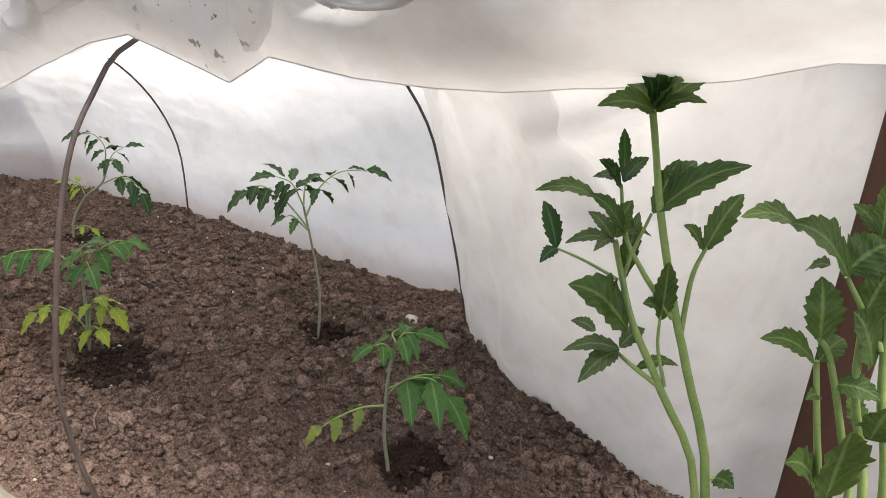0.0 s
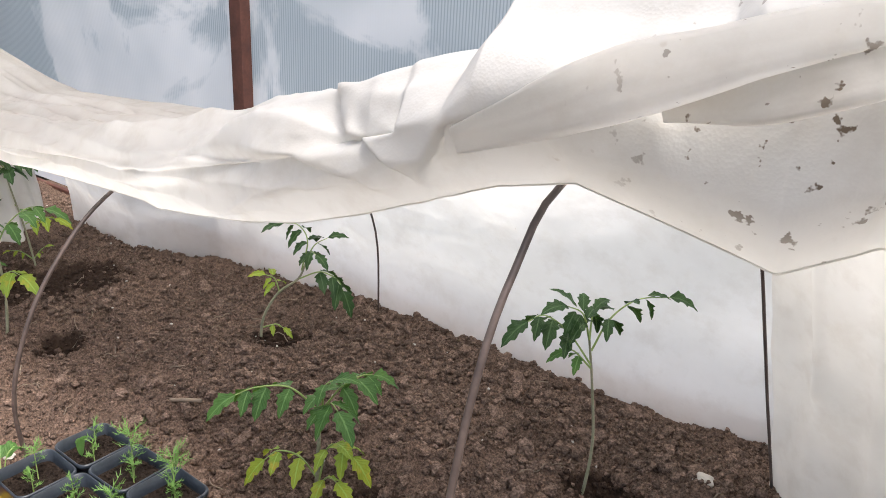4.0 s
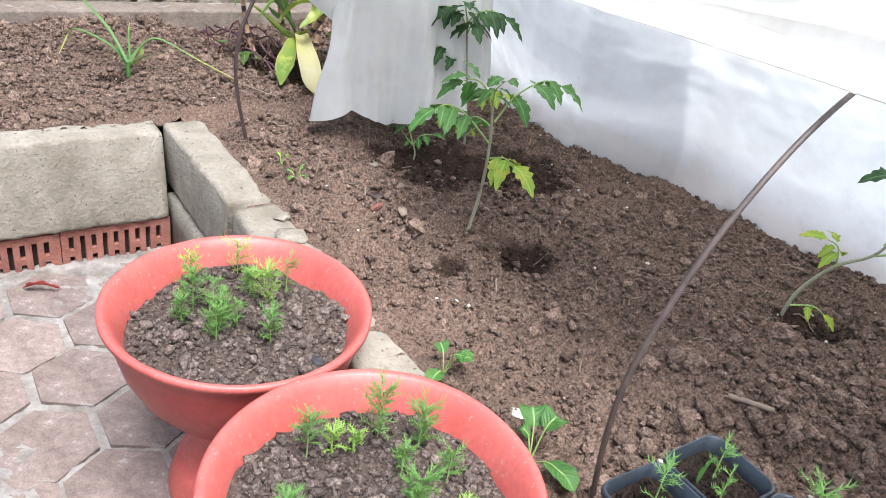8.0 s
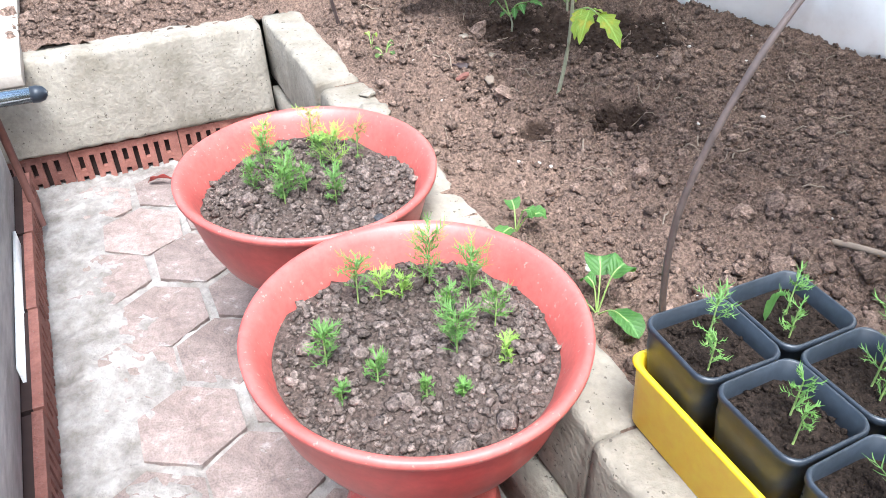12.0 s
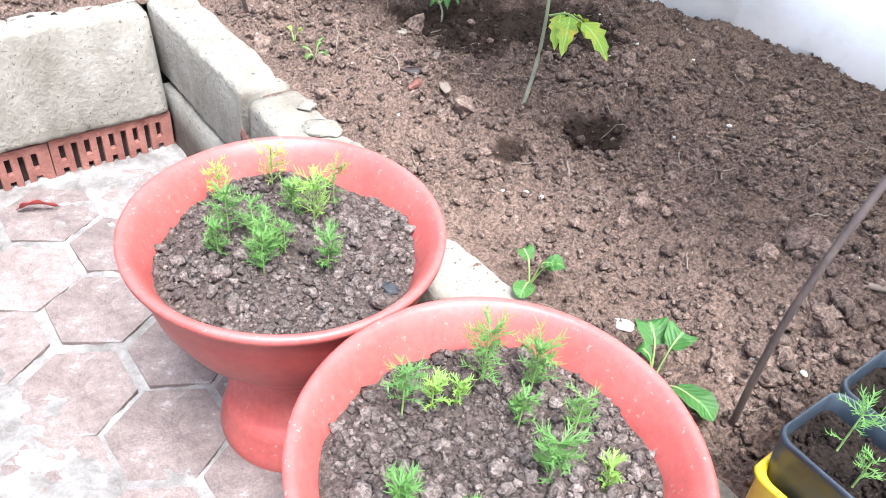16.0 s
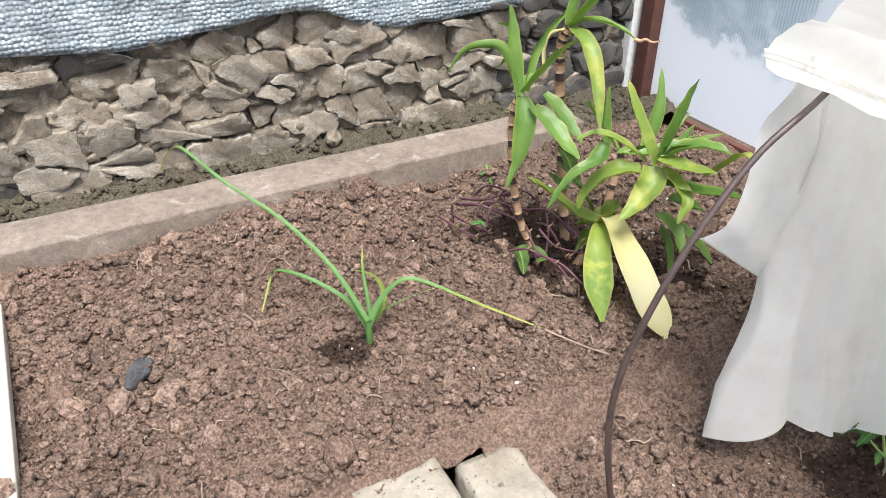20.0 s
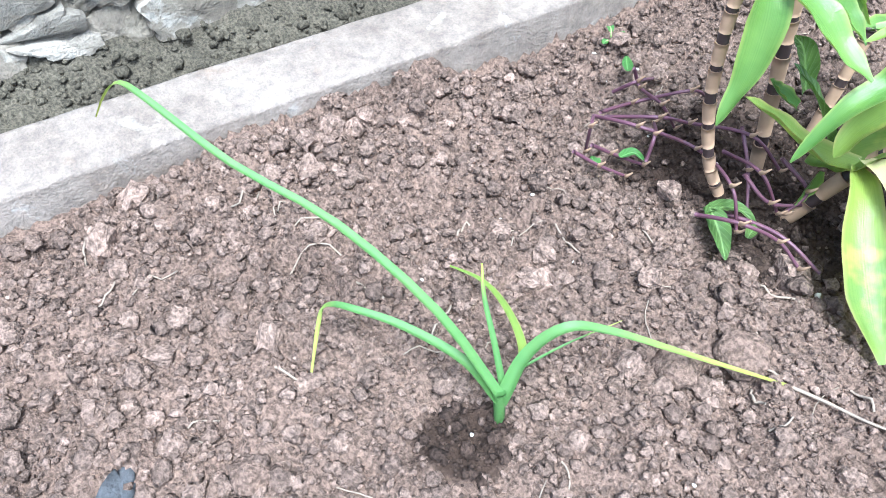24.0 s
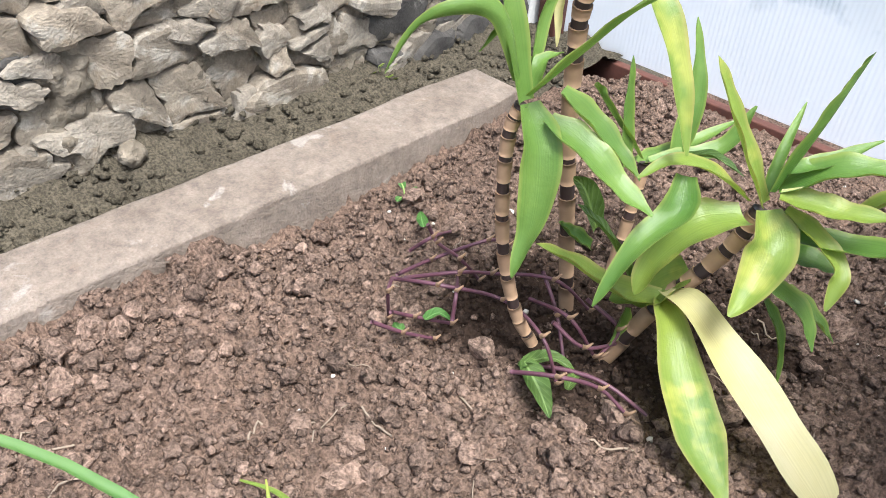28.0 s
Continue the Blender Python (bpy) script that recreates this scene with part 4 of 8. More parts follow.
        s = new("mortar_patch", stone_mesh((out - mid) * 0.95, rng, LIME, 0.001, 1.3))
        s.parent = wall
        s.location = (-3.925 + rng.normal(0, 0.004), seeds[k, 0] / 0.5 + mid[0], seeds[k, 1] + mid[1])
    # dirt strip between beam and wall
    xs, ys = np.arange(-4.05, -3.66, 0.012), np.arange(-0.7, 2.2, 0.012)
    x, y = np.meshgrid(xs, ys, indexing="ij")
    z = -0.05 + 0.05 * fbm(x, y, 9, 3, 3) + 0.03 * fbm(x, y, 45, 3, 8) + 0.06 * np.clip((-3.85 - x) / 0.15, 0, 1)
    tagged(mesh_np("dirt_strip", np.stack([x, y, z], -1).reshape(-1, 3), grid_faces(len(xs), len(ys)), GRAVEL), "gravelly dirt strip at the foot of the stone wall", "dirt", kind="structure")
    n = 2200
    sx, sy = rng.uniform(-3.96, -3.68, n), rng.uniform(-0.3, 2.0, n)
    s = np.clip(rng.lognormal(-5.5, 0.5, n), 0.0015, 0.02)
    sz = -0.045 + 0.06 * np.clip((-3.85 - sx) / 0.15, 0, 1) + 0 * s
    tagged(scatter("wall_rubble", np.stack([sx, sy, sz], -1), s, GRAVEL, sub=1, seed=9), "small stone chips at the foot of the wall", "rubble", kind="stuff")


def insulation():
    ys, vs = np.arange(-0.6, 1.62, 0.012), np.linspace(0, 1, 60)
    y, v = np.meshgrid(ys, vs, indexing="ij")
    low = np.interp(y, (0.4, 1.0, 1.25, 1.5), (0.300, 0.315, 0.262, 0.262)) + 0.012 * np.sin(y * 9) + 0.02 * fbm(y, y * 0, 6, 2, 1)
    z = low + v * (1.3 - low)
    x = -3.915 + 0.03 * fbm(y, z, 8, 3, 4) + 0.012 * fbm(y, z, 60, 2, 7) - 0.04 * v
    ob = mesh_np("insulation_blanket", np.stack([x, y, z], -1).reshape(-1, 3), grid_faces(len(ys), len(vs)), FOIL)
    sol = ob.modifiers.new("thickness", "SOLIDIFY")
    sol.thickness = 0.006
    tagged(ob, "crinkled silver bubble insulation hanging over the stone wall", "insulation")


def grey_boards():
    t = tagged(new("grey_board_wall"), "weathered grey wooden boards standing on bricks beside the path", "board wall", kind="structure")
    for k, (z0, z1) in enumerate(((-0.205, -0.10), (-0.097, 0.004))):
        bm = box_bm(-2.60, -1.0, 0.10, 0.135, z0, z1, 0.003)
        part("board", bm, WOOD_GREY, t)
    bm = box_bm(-2.6, -1.0, 0.06, 0.132, 0.006, 0.03, 0.004)
    part("cap_board", bm, WOOD_GREY, t)
    v, f = tube([(-2.50, 0.17, -0.27), (-2.53, 0.155, 0.02)], 0.008, 8)
    tagged(mesh_np("rebar_stake", v, f, RUST), "rusty ribbed steel stake leaning at the boards", "stake")
    v, f = join([box_arrays(-2.35, -1.95, 0.137, 0.142, -0.30, -0.18)])
    tagged(mesh_np("plastic_strip", v, f, WHITE), "strip of white plastic film tucked behind the boards", "plastic strip")
    p = tagged(new("metal_tube"), "chrome metal tube with a black end cap", "tube")
    v, f = tube([(-2.36, -0.25, 0.09), (-2.33, 0.255, 0.09)], 0.0135, 16)
    mesh_np("tube", v, f, CHROME, p)
    v, f = tube([(-2.33, 0.252, 0.09), (-2.329, 0.262, 0.09), (-2.3285, 0.272, 0.09), (-2.328, 0.277, 0.09)], [0.0148, 0.0148, 0.012, 0.005], 16)
    mesh_np("end_cap", v, f, BLACK, p, "black rubber cap")


# ---- greenhouse shell ----
def shell():
    Y = 2.06
    edges = [-3.86, -2.155, -0.24, 1.7, 3.0]
    for k in range(len(edges) - 1):
        v, f = box_arrays(edges[k] + 0.012, edges[k + 1] - 0.012, Y, Y + 0.008, -0.055, 2.0)
        tagged(mesh_np("window_%d" % (k + 1), v, f, POLY, smooth=False), "milky twin-wall polycarbonate panel with upright ribs", "polycarbonate panel", kind="structure").visible_shadow = False
    for k, x in enumerate(edges[:-1]):
        bm = box_bm(x - 0.026, x + 0.026, Y - 0.045, Y - 0.004, -0.3, 2.0, 0.003)
        for v in bm.verts:
            v.co += noise.noise_vector(v.co * 30) * 0.0012
        tagged(part("steel_post", bm, RUST), "rusty brown square steel greenhouse post", "post", group="greenhouse posts")
    bm = box_bm(-3.83, 3.0, Y - 0.03, Y - 0.006, -0.17, -0.06, 0.003)
    tagged(part("base_rail", bm, RUST), "dark rusty rail along the foot of the panels", "rail", kind="structure")
    bm = box_bm(-3.95, -3.90, Y - 0.06, Y + 0.02, -0.2, 2.0, 0.004)
    tagged(part("corner_strip", bm, WHITE), "white corner strip between stone wall and panels", "corner strip", kind="structure")
    for k, (x0, x1, y0, y1) in enumerate(((3.0, 3.01, -3.0, Y), (-4.2, 3.0, -3.01, -3.0))):
        v, f = box_arrays(x0, x1, y0, y1, -0.3, 2.0)
        ob = tagged(mesh_np("window_%d" % (k + 6), v, f, ROOF, smooth=False), "clear greenhouse wall sheet", "polycarbonate panel", kind="structure")
        ob.visible_shadow = False
    n = 24
    a = np.linspace(0, np.pi, n)
    pr = np.stack([-0.47 - 2.53 * np.cos(a), 2.0 + 0.9 * np.sin(a)], -1)
    v = np.array([(x, y, z) for y, z in pr for x in (-4.2, 3.0)])
    ob = tagged(mesh_np("ceiling", v, grid_faces(n, 2), ROOF), "arched clear polycarbonate greenhouse roof", "roof", kind="structure")
    ob.visible_shadow = False
    v, f = box_arrays(-60, 60, -60, 60, -0.42, -0.40)
    tagged(mesh_np("ground", v, f, GRAVEL), "bare earth under and around the greenhouse", "ground", kind="structure")
    kn = tagged(new("panel_screw"), "rusty screw and washer with dirt stain on the panel", "screw")
    v, f = lathe([(0.0, 0.004), (0.004, 0.006), (0.006, 0.007), (0.008, 0.003), (0.012, 0.0035), (0.013, 0.001), (0.0145, 0.003), (0.016, 0.0)], 20)
    mesh_np("washer", v, f, DARKSTEM, kn)
    a = np.linspace(0, 2 * np.pi, 80, endpoint=False)
    r = 0.026 + 0.014 * fbm(np.cos(a) * 0.1, np.sin(a) * 0.1, 18, 3, 5) + 0.008 * fbm(np.cos(a), np.sin(a), 14, 2, 6)
    v = np.vstack([np.stack([k * r * np.cos(a), k * 1.2 * r * np.sin(a) - 0.003, 0 * a + 0.001 - 0.0004 * k], -1) for k in (0.3, 0.6, 1.0)])
    mesh_np("stain", v, grid_faces(3, 80, True), SOOT, kn, "grey ring of grime round the screw")
    kn.matrix_world = pose(-0.165, Y - 0.002, 0.95, 90, 0, 0)


# ---- hoops and fleece cover ----
def hoop(pts, r, mat, label):
    p = smooth_path(pts, 60)
    v, f = tube(p, np.linspace(r, r * 0.62, len(p)), 10)
    tagged(mesh_np("hoop", v, f, mat), label, "hoop", group="tunnel hoops")


def hoops():
    hoop([(-2.60, 0.93, -0.08), (-2.61, 0.905, 0.0), (-2.61, 0.872, 0.2), (-2.61, 0.915, 0.35), (-2.61, 1.005, 0.48), (-2.61, 1.10, 0.545), (-2.66, 1.3, 0.62),
          (-2.8, 1.6, 0.60), (-2.9, 1.82, 0.42), (-2.94, 1.94, 0.15), (-2.95, 1.95, -0.08)], 0.0046, HOOP_DARK, "thin brown plastic pipe hoop carrying the fleece")
    hoop([(-1.43, 0.95, -0.08), (-1.43, 0.915, 0.02), (-1.425, 0.893, 0.2), (-1.42, 0.935, 0.35), (-1.42, 1.01, 0.46), (-1.42, 1.10, 0.54), (-1.43, 1.25, 0.60), (-1.45, 1.42, 0.615),
          (-1.47, 1.62, 0.59), (-1.475, 1.80, 0.45), (-1.475, 1.91, 0.25), (-1.475, 1.93, 0.0), (-1.475, 1.935, -0.08)], 0.0042, HOOP, "brown plastic pipe hoop standing in the bed")
    hoop([(-0.50, 0.93, -0.08), (-0.50, 0.885, 0.02), (-0.50, 0.84, 0.27), (-0.50, 0.865, 0.47), (-0.50, 0.905, 0.62), (-0.50, 0.955, 0.705), (-0.50, 1.035, 0.772), (-0.49, 1.25, 0.80),
          (-0.46, 1.55, 0.70), (-0.448, 1.73, 0.53), (-0.413, 1.773, 0.338), (-0.387, 1.788, 0.208), (-0.362, 1.785, 0.109), (-0.335, 1.775, 0.0), (-0.325, 1.77, -0.08)], 0.0044, HOOP, "brown plastic pipe hoop under the bunched fleece")


def curve(x, table):
    return np.interp(x, table[0::2], table[1::2])


FRONT = (-2.95, 0.53, -2.62, 0.545, -2.3, 0.555, -1.9, 0.535, -1.5, 0.55, -1.25, 0.56, -0.97, 0.615, -0.84, 0.65, -0.71, 0.70, -0.55, 0.765, -0.47, 0.785, -0.37, 0.765, -0.29, 0.748, -0.225, 0.787, -0.02, 0.776,
         0.05, 0.777, 0.15, 0.791, 0.20, 0.801, 0.28, 0.818, 0.36, 0.845, 0.7, 0.88)
CREST = (-2.95, 0.6, -2.62, 0.61, -2.2, 0.585, -1.63, 0.64, -1.18, 0.715, -0.9, 0.795, -0.815, 0.825, -0.725, 0.855, -0.585, 0.886, -0.55, 0.94, -0.44, 0.955, -0.355, 0.96, -0.33, 0.985, -0.255, 1.012, -0.07, 1.02,
         0.0, 1.0, 0.05, 0.975, 0.10, 0.945, 0.15, 0.948, 0.3, 0.97, 0.7, 1.05)
# creases of the gathered cloth as lines (x, z) on its front; the raised flap lies on the line's left hand
CREASES = (
    (0.030, 0.040, [(-0.147, 0.986), (-0.155, 0.950), (-0.155, 0.917), (-0.142, 0.885), (-0.124, 0.863), (-0.093, 0.847), (-0.052, 0.851)]),
    (0.020, 0.034, [(-0.086, 1.016), (-0.105, 0.982), (-0.115, 0.951), (-0.109, 0.920), (-0.098, 0.889), (-0.080, 0.866)]),
    (0.034, 0.046, [(-0.023, 0.903), (-0.028, 0.940), (-0.028, 0.965), (-0.019, 0.976), (-0.030, 0.992), (-0.052, 1.004), (-0.077, 1.015)]),
    (0.020, 0.025, [(-0.025, 0.916), (-0.004, 0.909), (0.023, 0.901), (0.046, 0.901), (0.059, 0.919), (0.066, 0.937), (0.054, 0.952), (0.033, 0.957), (0.010, 0.947), (-0.014, 0.931), (-0.025, 0.916)]),
    (0.034, 0.034, [(-0.160, 0.842), (-0.075, 0.850), (-0.024, 0.872), (0.013, 0.890), (0.063, 0.905), (0.100, 0.920), (0.130, 0.930)]),
    (0.026, 0.034, [(-0.167, 1.019), (-0.172, 0.996), (-0.198, 0.915), (-0.210, 0.844), (-0.229, 0.795)]),
    (0.022, 0.034, [(-0.214, 0.954), (-0.281, 0.931), (-0.335, 0.914), (-0.404, 0.895), (-0.484, 0.859)]),
    (0.026, 0.046, [(-0.220, 0.938), (-0.281, 0.921), (-0.344, 0.896), (-0.412, 0.862)]),
    (0.016, 0.023, [(-0.214, 0.973), (-0.267, 0.946), (-0.348, 0.927), (-0.450, 0.910)]),
    (0.021, 0.046, [(-0.484, 0.859), (-0.578, 0.817), (-0.619, 0.750)]),
    (0.018, 0.034, [(-0.719, 0.785), (-0.652, 0.816), (-0.657, 0.860)]),
    (0.021, 0.040, [(-0.620, 0.745), (-0.680, 0.770), (-0.740, 0.800), (-0.790, 0.845)]),
    (0.018, 0.034, [(-0.660, 0.720), (-0.800, 0.745), (-0.950, 0.735), (-1.150, 0.690)]),
    (0.016, 0.034, [(-0.900, 0.720), (-1.050, 0.680), (-1.300, 0.620), (-1.600, 0.600)]),
    (0.016, 0.034, [(-1.200, 0.600), (-1.600, 0.575), (-2.000, 0.565), (-2.400, 0.560)]),
)


def crease(x, z, line, amp, soft, sharp=0.005):
    """Height of a lapped fold: it drops off at once on the line's right hand and fades slowly on its left."""
    best, side = np.full(x.shape, 9.0), np.zeros(x.shape)
    total = sum(math.dist(a, b) for a, b in zip(line, line[1:]))
    run, where = 0.0, np.zeros(x.shape)
    for a, b in zip(line, line[1:]):
        dx, dz = b[0] - a[0], b[1] - a[1]
        ln = math.hypot(dx, dz)
        t = np.clip(((x - a[0]) * dx + (z - a[1]) * dz) / (ln * ln), 0, 1)
        d = np.hypot(x - a[0] - t * dx, z - a[1] - t * dz)
        new_best = d < best
        best = np.where(new_best, d, best)
        side = np.where(new_best, dx * (z - a[1]) - dz * (x - a[0]), side)
        where = np.where(new_best, (run + t * ln) / total, where)
        run += ln
    fade = np.clip(np.sin(np.pi * np.clip(where, 0.04, 0.96)) * 2.5, 0, 1) if line[0] != line[-1] else 1.0
    return amp * fade * np.where(side > 0, np.exp(-best / soft), np.exp(-((best / sharp) ** 2)))


TOP = (-2.95, 0.70, -2.7, 0.70, -2.2, 0.585, -1.47, 0.64, -1.0, 0.64, -0.55, 0.83, -0.2, 0.82, 0.2, 0.8, 0.7, 0.85)


def ridge(x, v, x0, v0, x1, v1, w, amp):
    """A fold: a rounded ridge along a line in the cloth's own plane."""
    dx, dv = x1 - x0, v1 - v0
    t = np.clip(((x - x0) * dx + (v - v0) * dv) / (dx * dx + dv * dv), 0, 1)
    d = np.hypot(x - x0 - t * dx, v - v0 - t * dv)
    return amp * np.exp(-(d / w) ** 2)


def fleece():
    xs = np.r_[np.arange(-2.66, -1.1, 0.008), np.arange(-1.1, -0.7, 0.0055), np.arange(-0.7, 0.2, 0.0028), np.arange(0.2, 0.62, 0.006)]
    base = [(1.10, 0.0), (1.055, 0.25), (1.035, 0.6), (1.075, 0.9), (1.16, 1.0)]
    nv = 300
    rows = []
    for x in xs:
        zf, zc, zt = curve(x, FRONT), curve(x, CREST), curve(x, TOP)
        # tunnel narrows towards the far end, where the hoop stands askew
        k = np.clip((-1.9 - x) / 0.75, 0, 1)
        fy = curve(x, (-2.66, -0.19, -2.45, -0.235, -2.3, -0.21, -2.1, -0.06, -1.6, 0.0, -1.0, 0.0))
        sh = curve(x, (-2.6, 0.0, -1.3, 0.0, -0.7, -0.1, 0.7, -0.1))
        back = 0.10 * np.clip((x + 0.10) / 0.22, 0, 1)
        pts = [(y + sh + back * max(0, 1 - 2.2 * a), zf + (zc - zf) * a) for y, a in base] + [(1.38, max(zt, zc - 0.14)), (1.62 + 0.25 * fy, zt * 0.93), (1.82 + 0.65 * fy, zt * 0.68), (1.93 + fy, zt * 0.34), (1.965 + fy, 0.10), (1.972 + fy, -0.02)]
        p = smooth_path([(x - 0.25 * k * max(0, (y - 1.1)), y, z) for y, z in pts], 200)
        s = np.r_[0, np.cumsum(np.linalg.norm(np.diff(p, axis=0), axis=1))]
        u = np.linspace(0, 1, nv) ** 1.6 * s[-1]
        rows.append(np.stack([np.interp(u, s, p[:, c]) for c in range(3)], -1))
    P = np.array(rows)
    X = np.repeat(xs[:, None], nv, 1)
    V = np.linalg.norm(np.diff(P, axis=1, prepend=P[:, :1]), axis=2).cumsum(1)
    du, dv = np.gradient(P, xs, axis=0), np.gradient(P, axis=1)
    N = np.cross(du, dv)
    N /= np.linalg.norm(N, axis=2, keepdims=True) + 1e-9
    if N[len(xs) // 2, nv // 3, 1] > 0:
        N = -N
    h = 0.014 * fbm(X, V * 3, 3.0, 3, 2) + 0.006 * fbm(X, V, 22, 3, 4)
    near = np.clip((0.6 - V) / 0.2, 0, 1)
    # folds fan out from the knot where the cloth is gathered
    kx, kv = -0.23, 0.27
    u, w = X - kx, kv - V
    th, r = np.arctan2(u, w), np.hypot(u, w)
    warp = 2.4 * fbm(X, V, 5, 2, 12)
    fan = np.abs(np.sin(th * 4.2 + warp)) ** 0.8 + 0.45 * np.abs(np.sin(th * 9.5 + 2 * warp + 1.0))
    heap = np.clip(r / 0.09, 0, 1) * np.exp(-(r / 0.42) ** 2) * near * np.clip((0.25 - X) / 0.15, 0.15, 1)
    h = h + heap * (0.016 * fan - 0.012)
    run = near * np.clip((-0.45 - X) / 0.3, 0, 1)
    h = h + run * (0.016 * np.abs(np.sin(V * 26 - X * 2.5 + 3.5 * fbm(X, V, 2.2, 2, 9))) + 0.007 * np.abs(np.sin(V * 61 + X * 4 + 5 * fbm(X, V, 3, 2, 19))) - 0.010)
    crump = near * (np.abs(fbm(X, V, 7, 2, 33)) - 0.08) * 0.03 + near * (np.abs(fbm(X, V, 30, 2, 35)) - 0.08) * 0.004
    h = h + crump
    Z = P[:, :, 2]
    face = np.clip((0.55 - V) / 0.1, 0, 1)
    folds = np.zeros_like(h)
    for amp, soft, line in CREASES:
        folds = folds + crease(X, Z, line, amp, soft)
    # the broad belly of each gathered lobe
    for cx, cz, rx, rz, amp in ((-0.085, 0.935, 0.055, 0.075, 0.035), (0.02, 0.93, 0.035, 0.022, 0.022), (0.0, 0.985, 0.05, 0.02, 0.02), (-0.19, 0.92, 0.022, 0.10, 0.022), (-0.33, 0.86, 0.09, 0.05, 0.018),
                                (-0.42, 0.925, 0.10, 0.02, 0.016), (-0.70, 0.80, 0.10, 0.04, 0.016), (-1.0, 0.72, 0.14, 0.03, 0.012)):
        folds = folds + amp * np.exp(-((X - cx) / rx) ** 2 - ((Z - cz) / rz) ** 2)
    folds = folds * face
    for k in range(2):
        q = np.pad(folds, 1, mode="edge")
        folds = (q[:-2, 1:-1] + q[2:, 1:-1] + q[1:-1, :-2] + q[1:-1, 2:] + 2 * q[1:-1, 1:-1]) / 6
    h = h * (1 - 0.7 * face * np.clip((X + 0.75) / 0.2, 0, 1)) + folds
    h = h - 0.025 * face * np.exp(-(((X - 0.070) / 0.014) ** 2 + ((Z - 0.945) / 0.012) ** 2))
    h = h * np.clip((1.35 - V) / 0.3, 0.12, 1) * np.clip(V / 0.05, 0.15, 1)
    P = P + N * h[:, :, None]
    P[:, :, 2] = np.maximum(P[:, :, 2], -0.02)
    ob = mesh_np("fleece_cover", P.reshape(-1, 3), grid_faces(len(xs), nv), CLOTH)
    at = ob.data.attributes.new("layers", "FLOAT", "POINT")
    lay = face * np.clip((Z - np.interp(X, FRONT[0::2], FRONT[1::2])) / 0.05, 0, 1) * np.clip((X + 1.3) / 0.7, 0.15, 1) * np.clip((0.24 - X) / 0.16, 0.38, 1)
    at.data.foreach_set("value", lay.astype(np.float32).ravel())
    tagged(ob, "dirty white garden fleece bunched up over the hoops", "fleece cover")
    v, f = tube(P[::2, 0], 0.0012, 6)
    mesh_np("hem", v, f, CLOTH, ob, "lower hem of the fleece")
    gathered(ob)
    return ob


# spines of the gathered folds on the front of the fleece: x, z and half width
FOLDS = (
    [(-0.15, 1.02, 0.012), (-0.157, 0.983, 0.014), (-0.172, 0.93, 0.014), (-0.183, 0.882, 0.020), (-0.199, 0.838, 0.024), (-0.206, 0.803, 0.003)],
    [(-0.093, 1.009, 0.007), (-0.117, 0.972, 0.018), (-0.119, 0.93, 0.021), (-0.107, 0.892, 0.02), (-0.078, 0.865, 0.009)],
    [(-0.067, 1.018, 0.011), (-0.062, 0.984, 0.032), (-0.06, 0.946, 0.036), (-0.053, 0.914, 0.029), (-0.033, 0.887, 0.007)],
    [(-0.106, 0.872, 0.004), (-0.06, 0.869, 0.008), (-0.012, 0.875, 0.009), (0.02, 0.892, 0.007), (0.05, 0.906, 0.002)],
    [(-0.014, 0.917, 0.006), (0.016, 0.93, 0.027), (0.045, 0.938, 0.03), (0.069, 0.94, 0.007)],
    [(-0.033, 0.89, 0.004), (0.002, 0.895, 0.007), (0.03, 0.9, 0.007), (0.051, 0.909, 0.005), (0.072, 0.933, 0.002)],
    [(-0.071, 1.016, 0.007), (-0.029, 1.012, 0.016), (0.007, 1.002, 0.024), (0.038, 0.988, 0.021), (0.059, 0.98, 0.006)],
    [(0.067, 0.971, 0.003), (0.077, 0.963, 0.007), (0.076, 0.949, 0.007), (0.069, 0.934, 0.003)],
    [(0.076, 0.975, 0.003), (0.089, 0.968, 0.007), (0.09, 0.956, 0.007), (0.082, 0.944, 0.003)],
    [(0.051, 0.907, 0.005), (0.081, 0.928, 0.012), (0.112, 0.949, 0.015), (0.147, 0.966, 0.018), (0.179, 0.98, 0.019)],
    [(-0.382, 0.872, 0.011), (-0.308, 0.896, 0.022), (-0.244, 0.921, 0.022), (-0.19, 0.945, 0.008)],
    [(-0.566, 0.817, 0.014), (-0.437, 0.877, 0.028), (-0.326, 0.921, 0.022), (-0.237, 0.951, 0.014), (-0.182, 0.975, 0.005)],
)


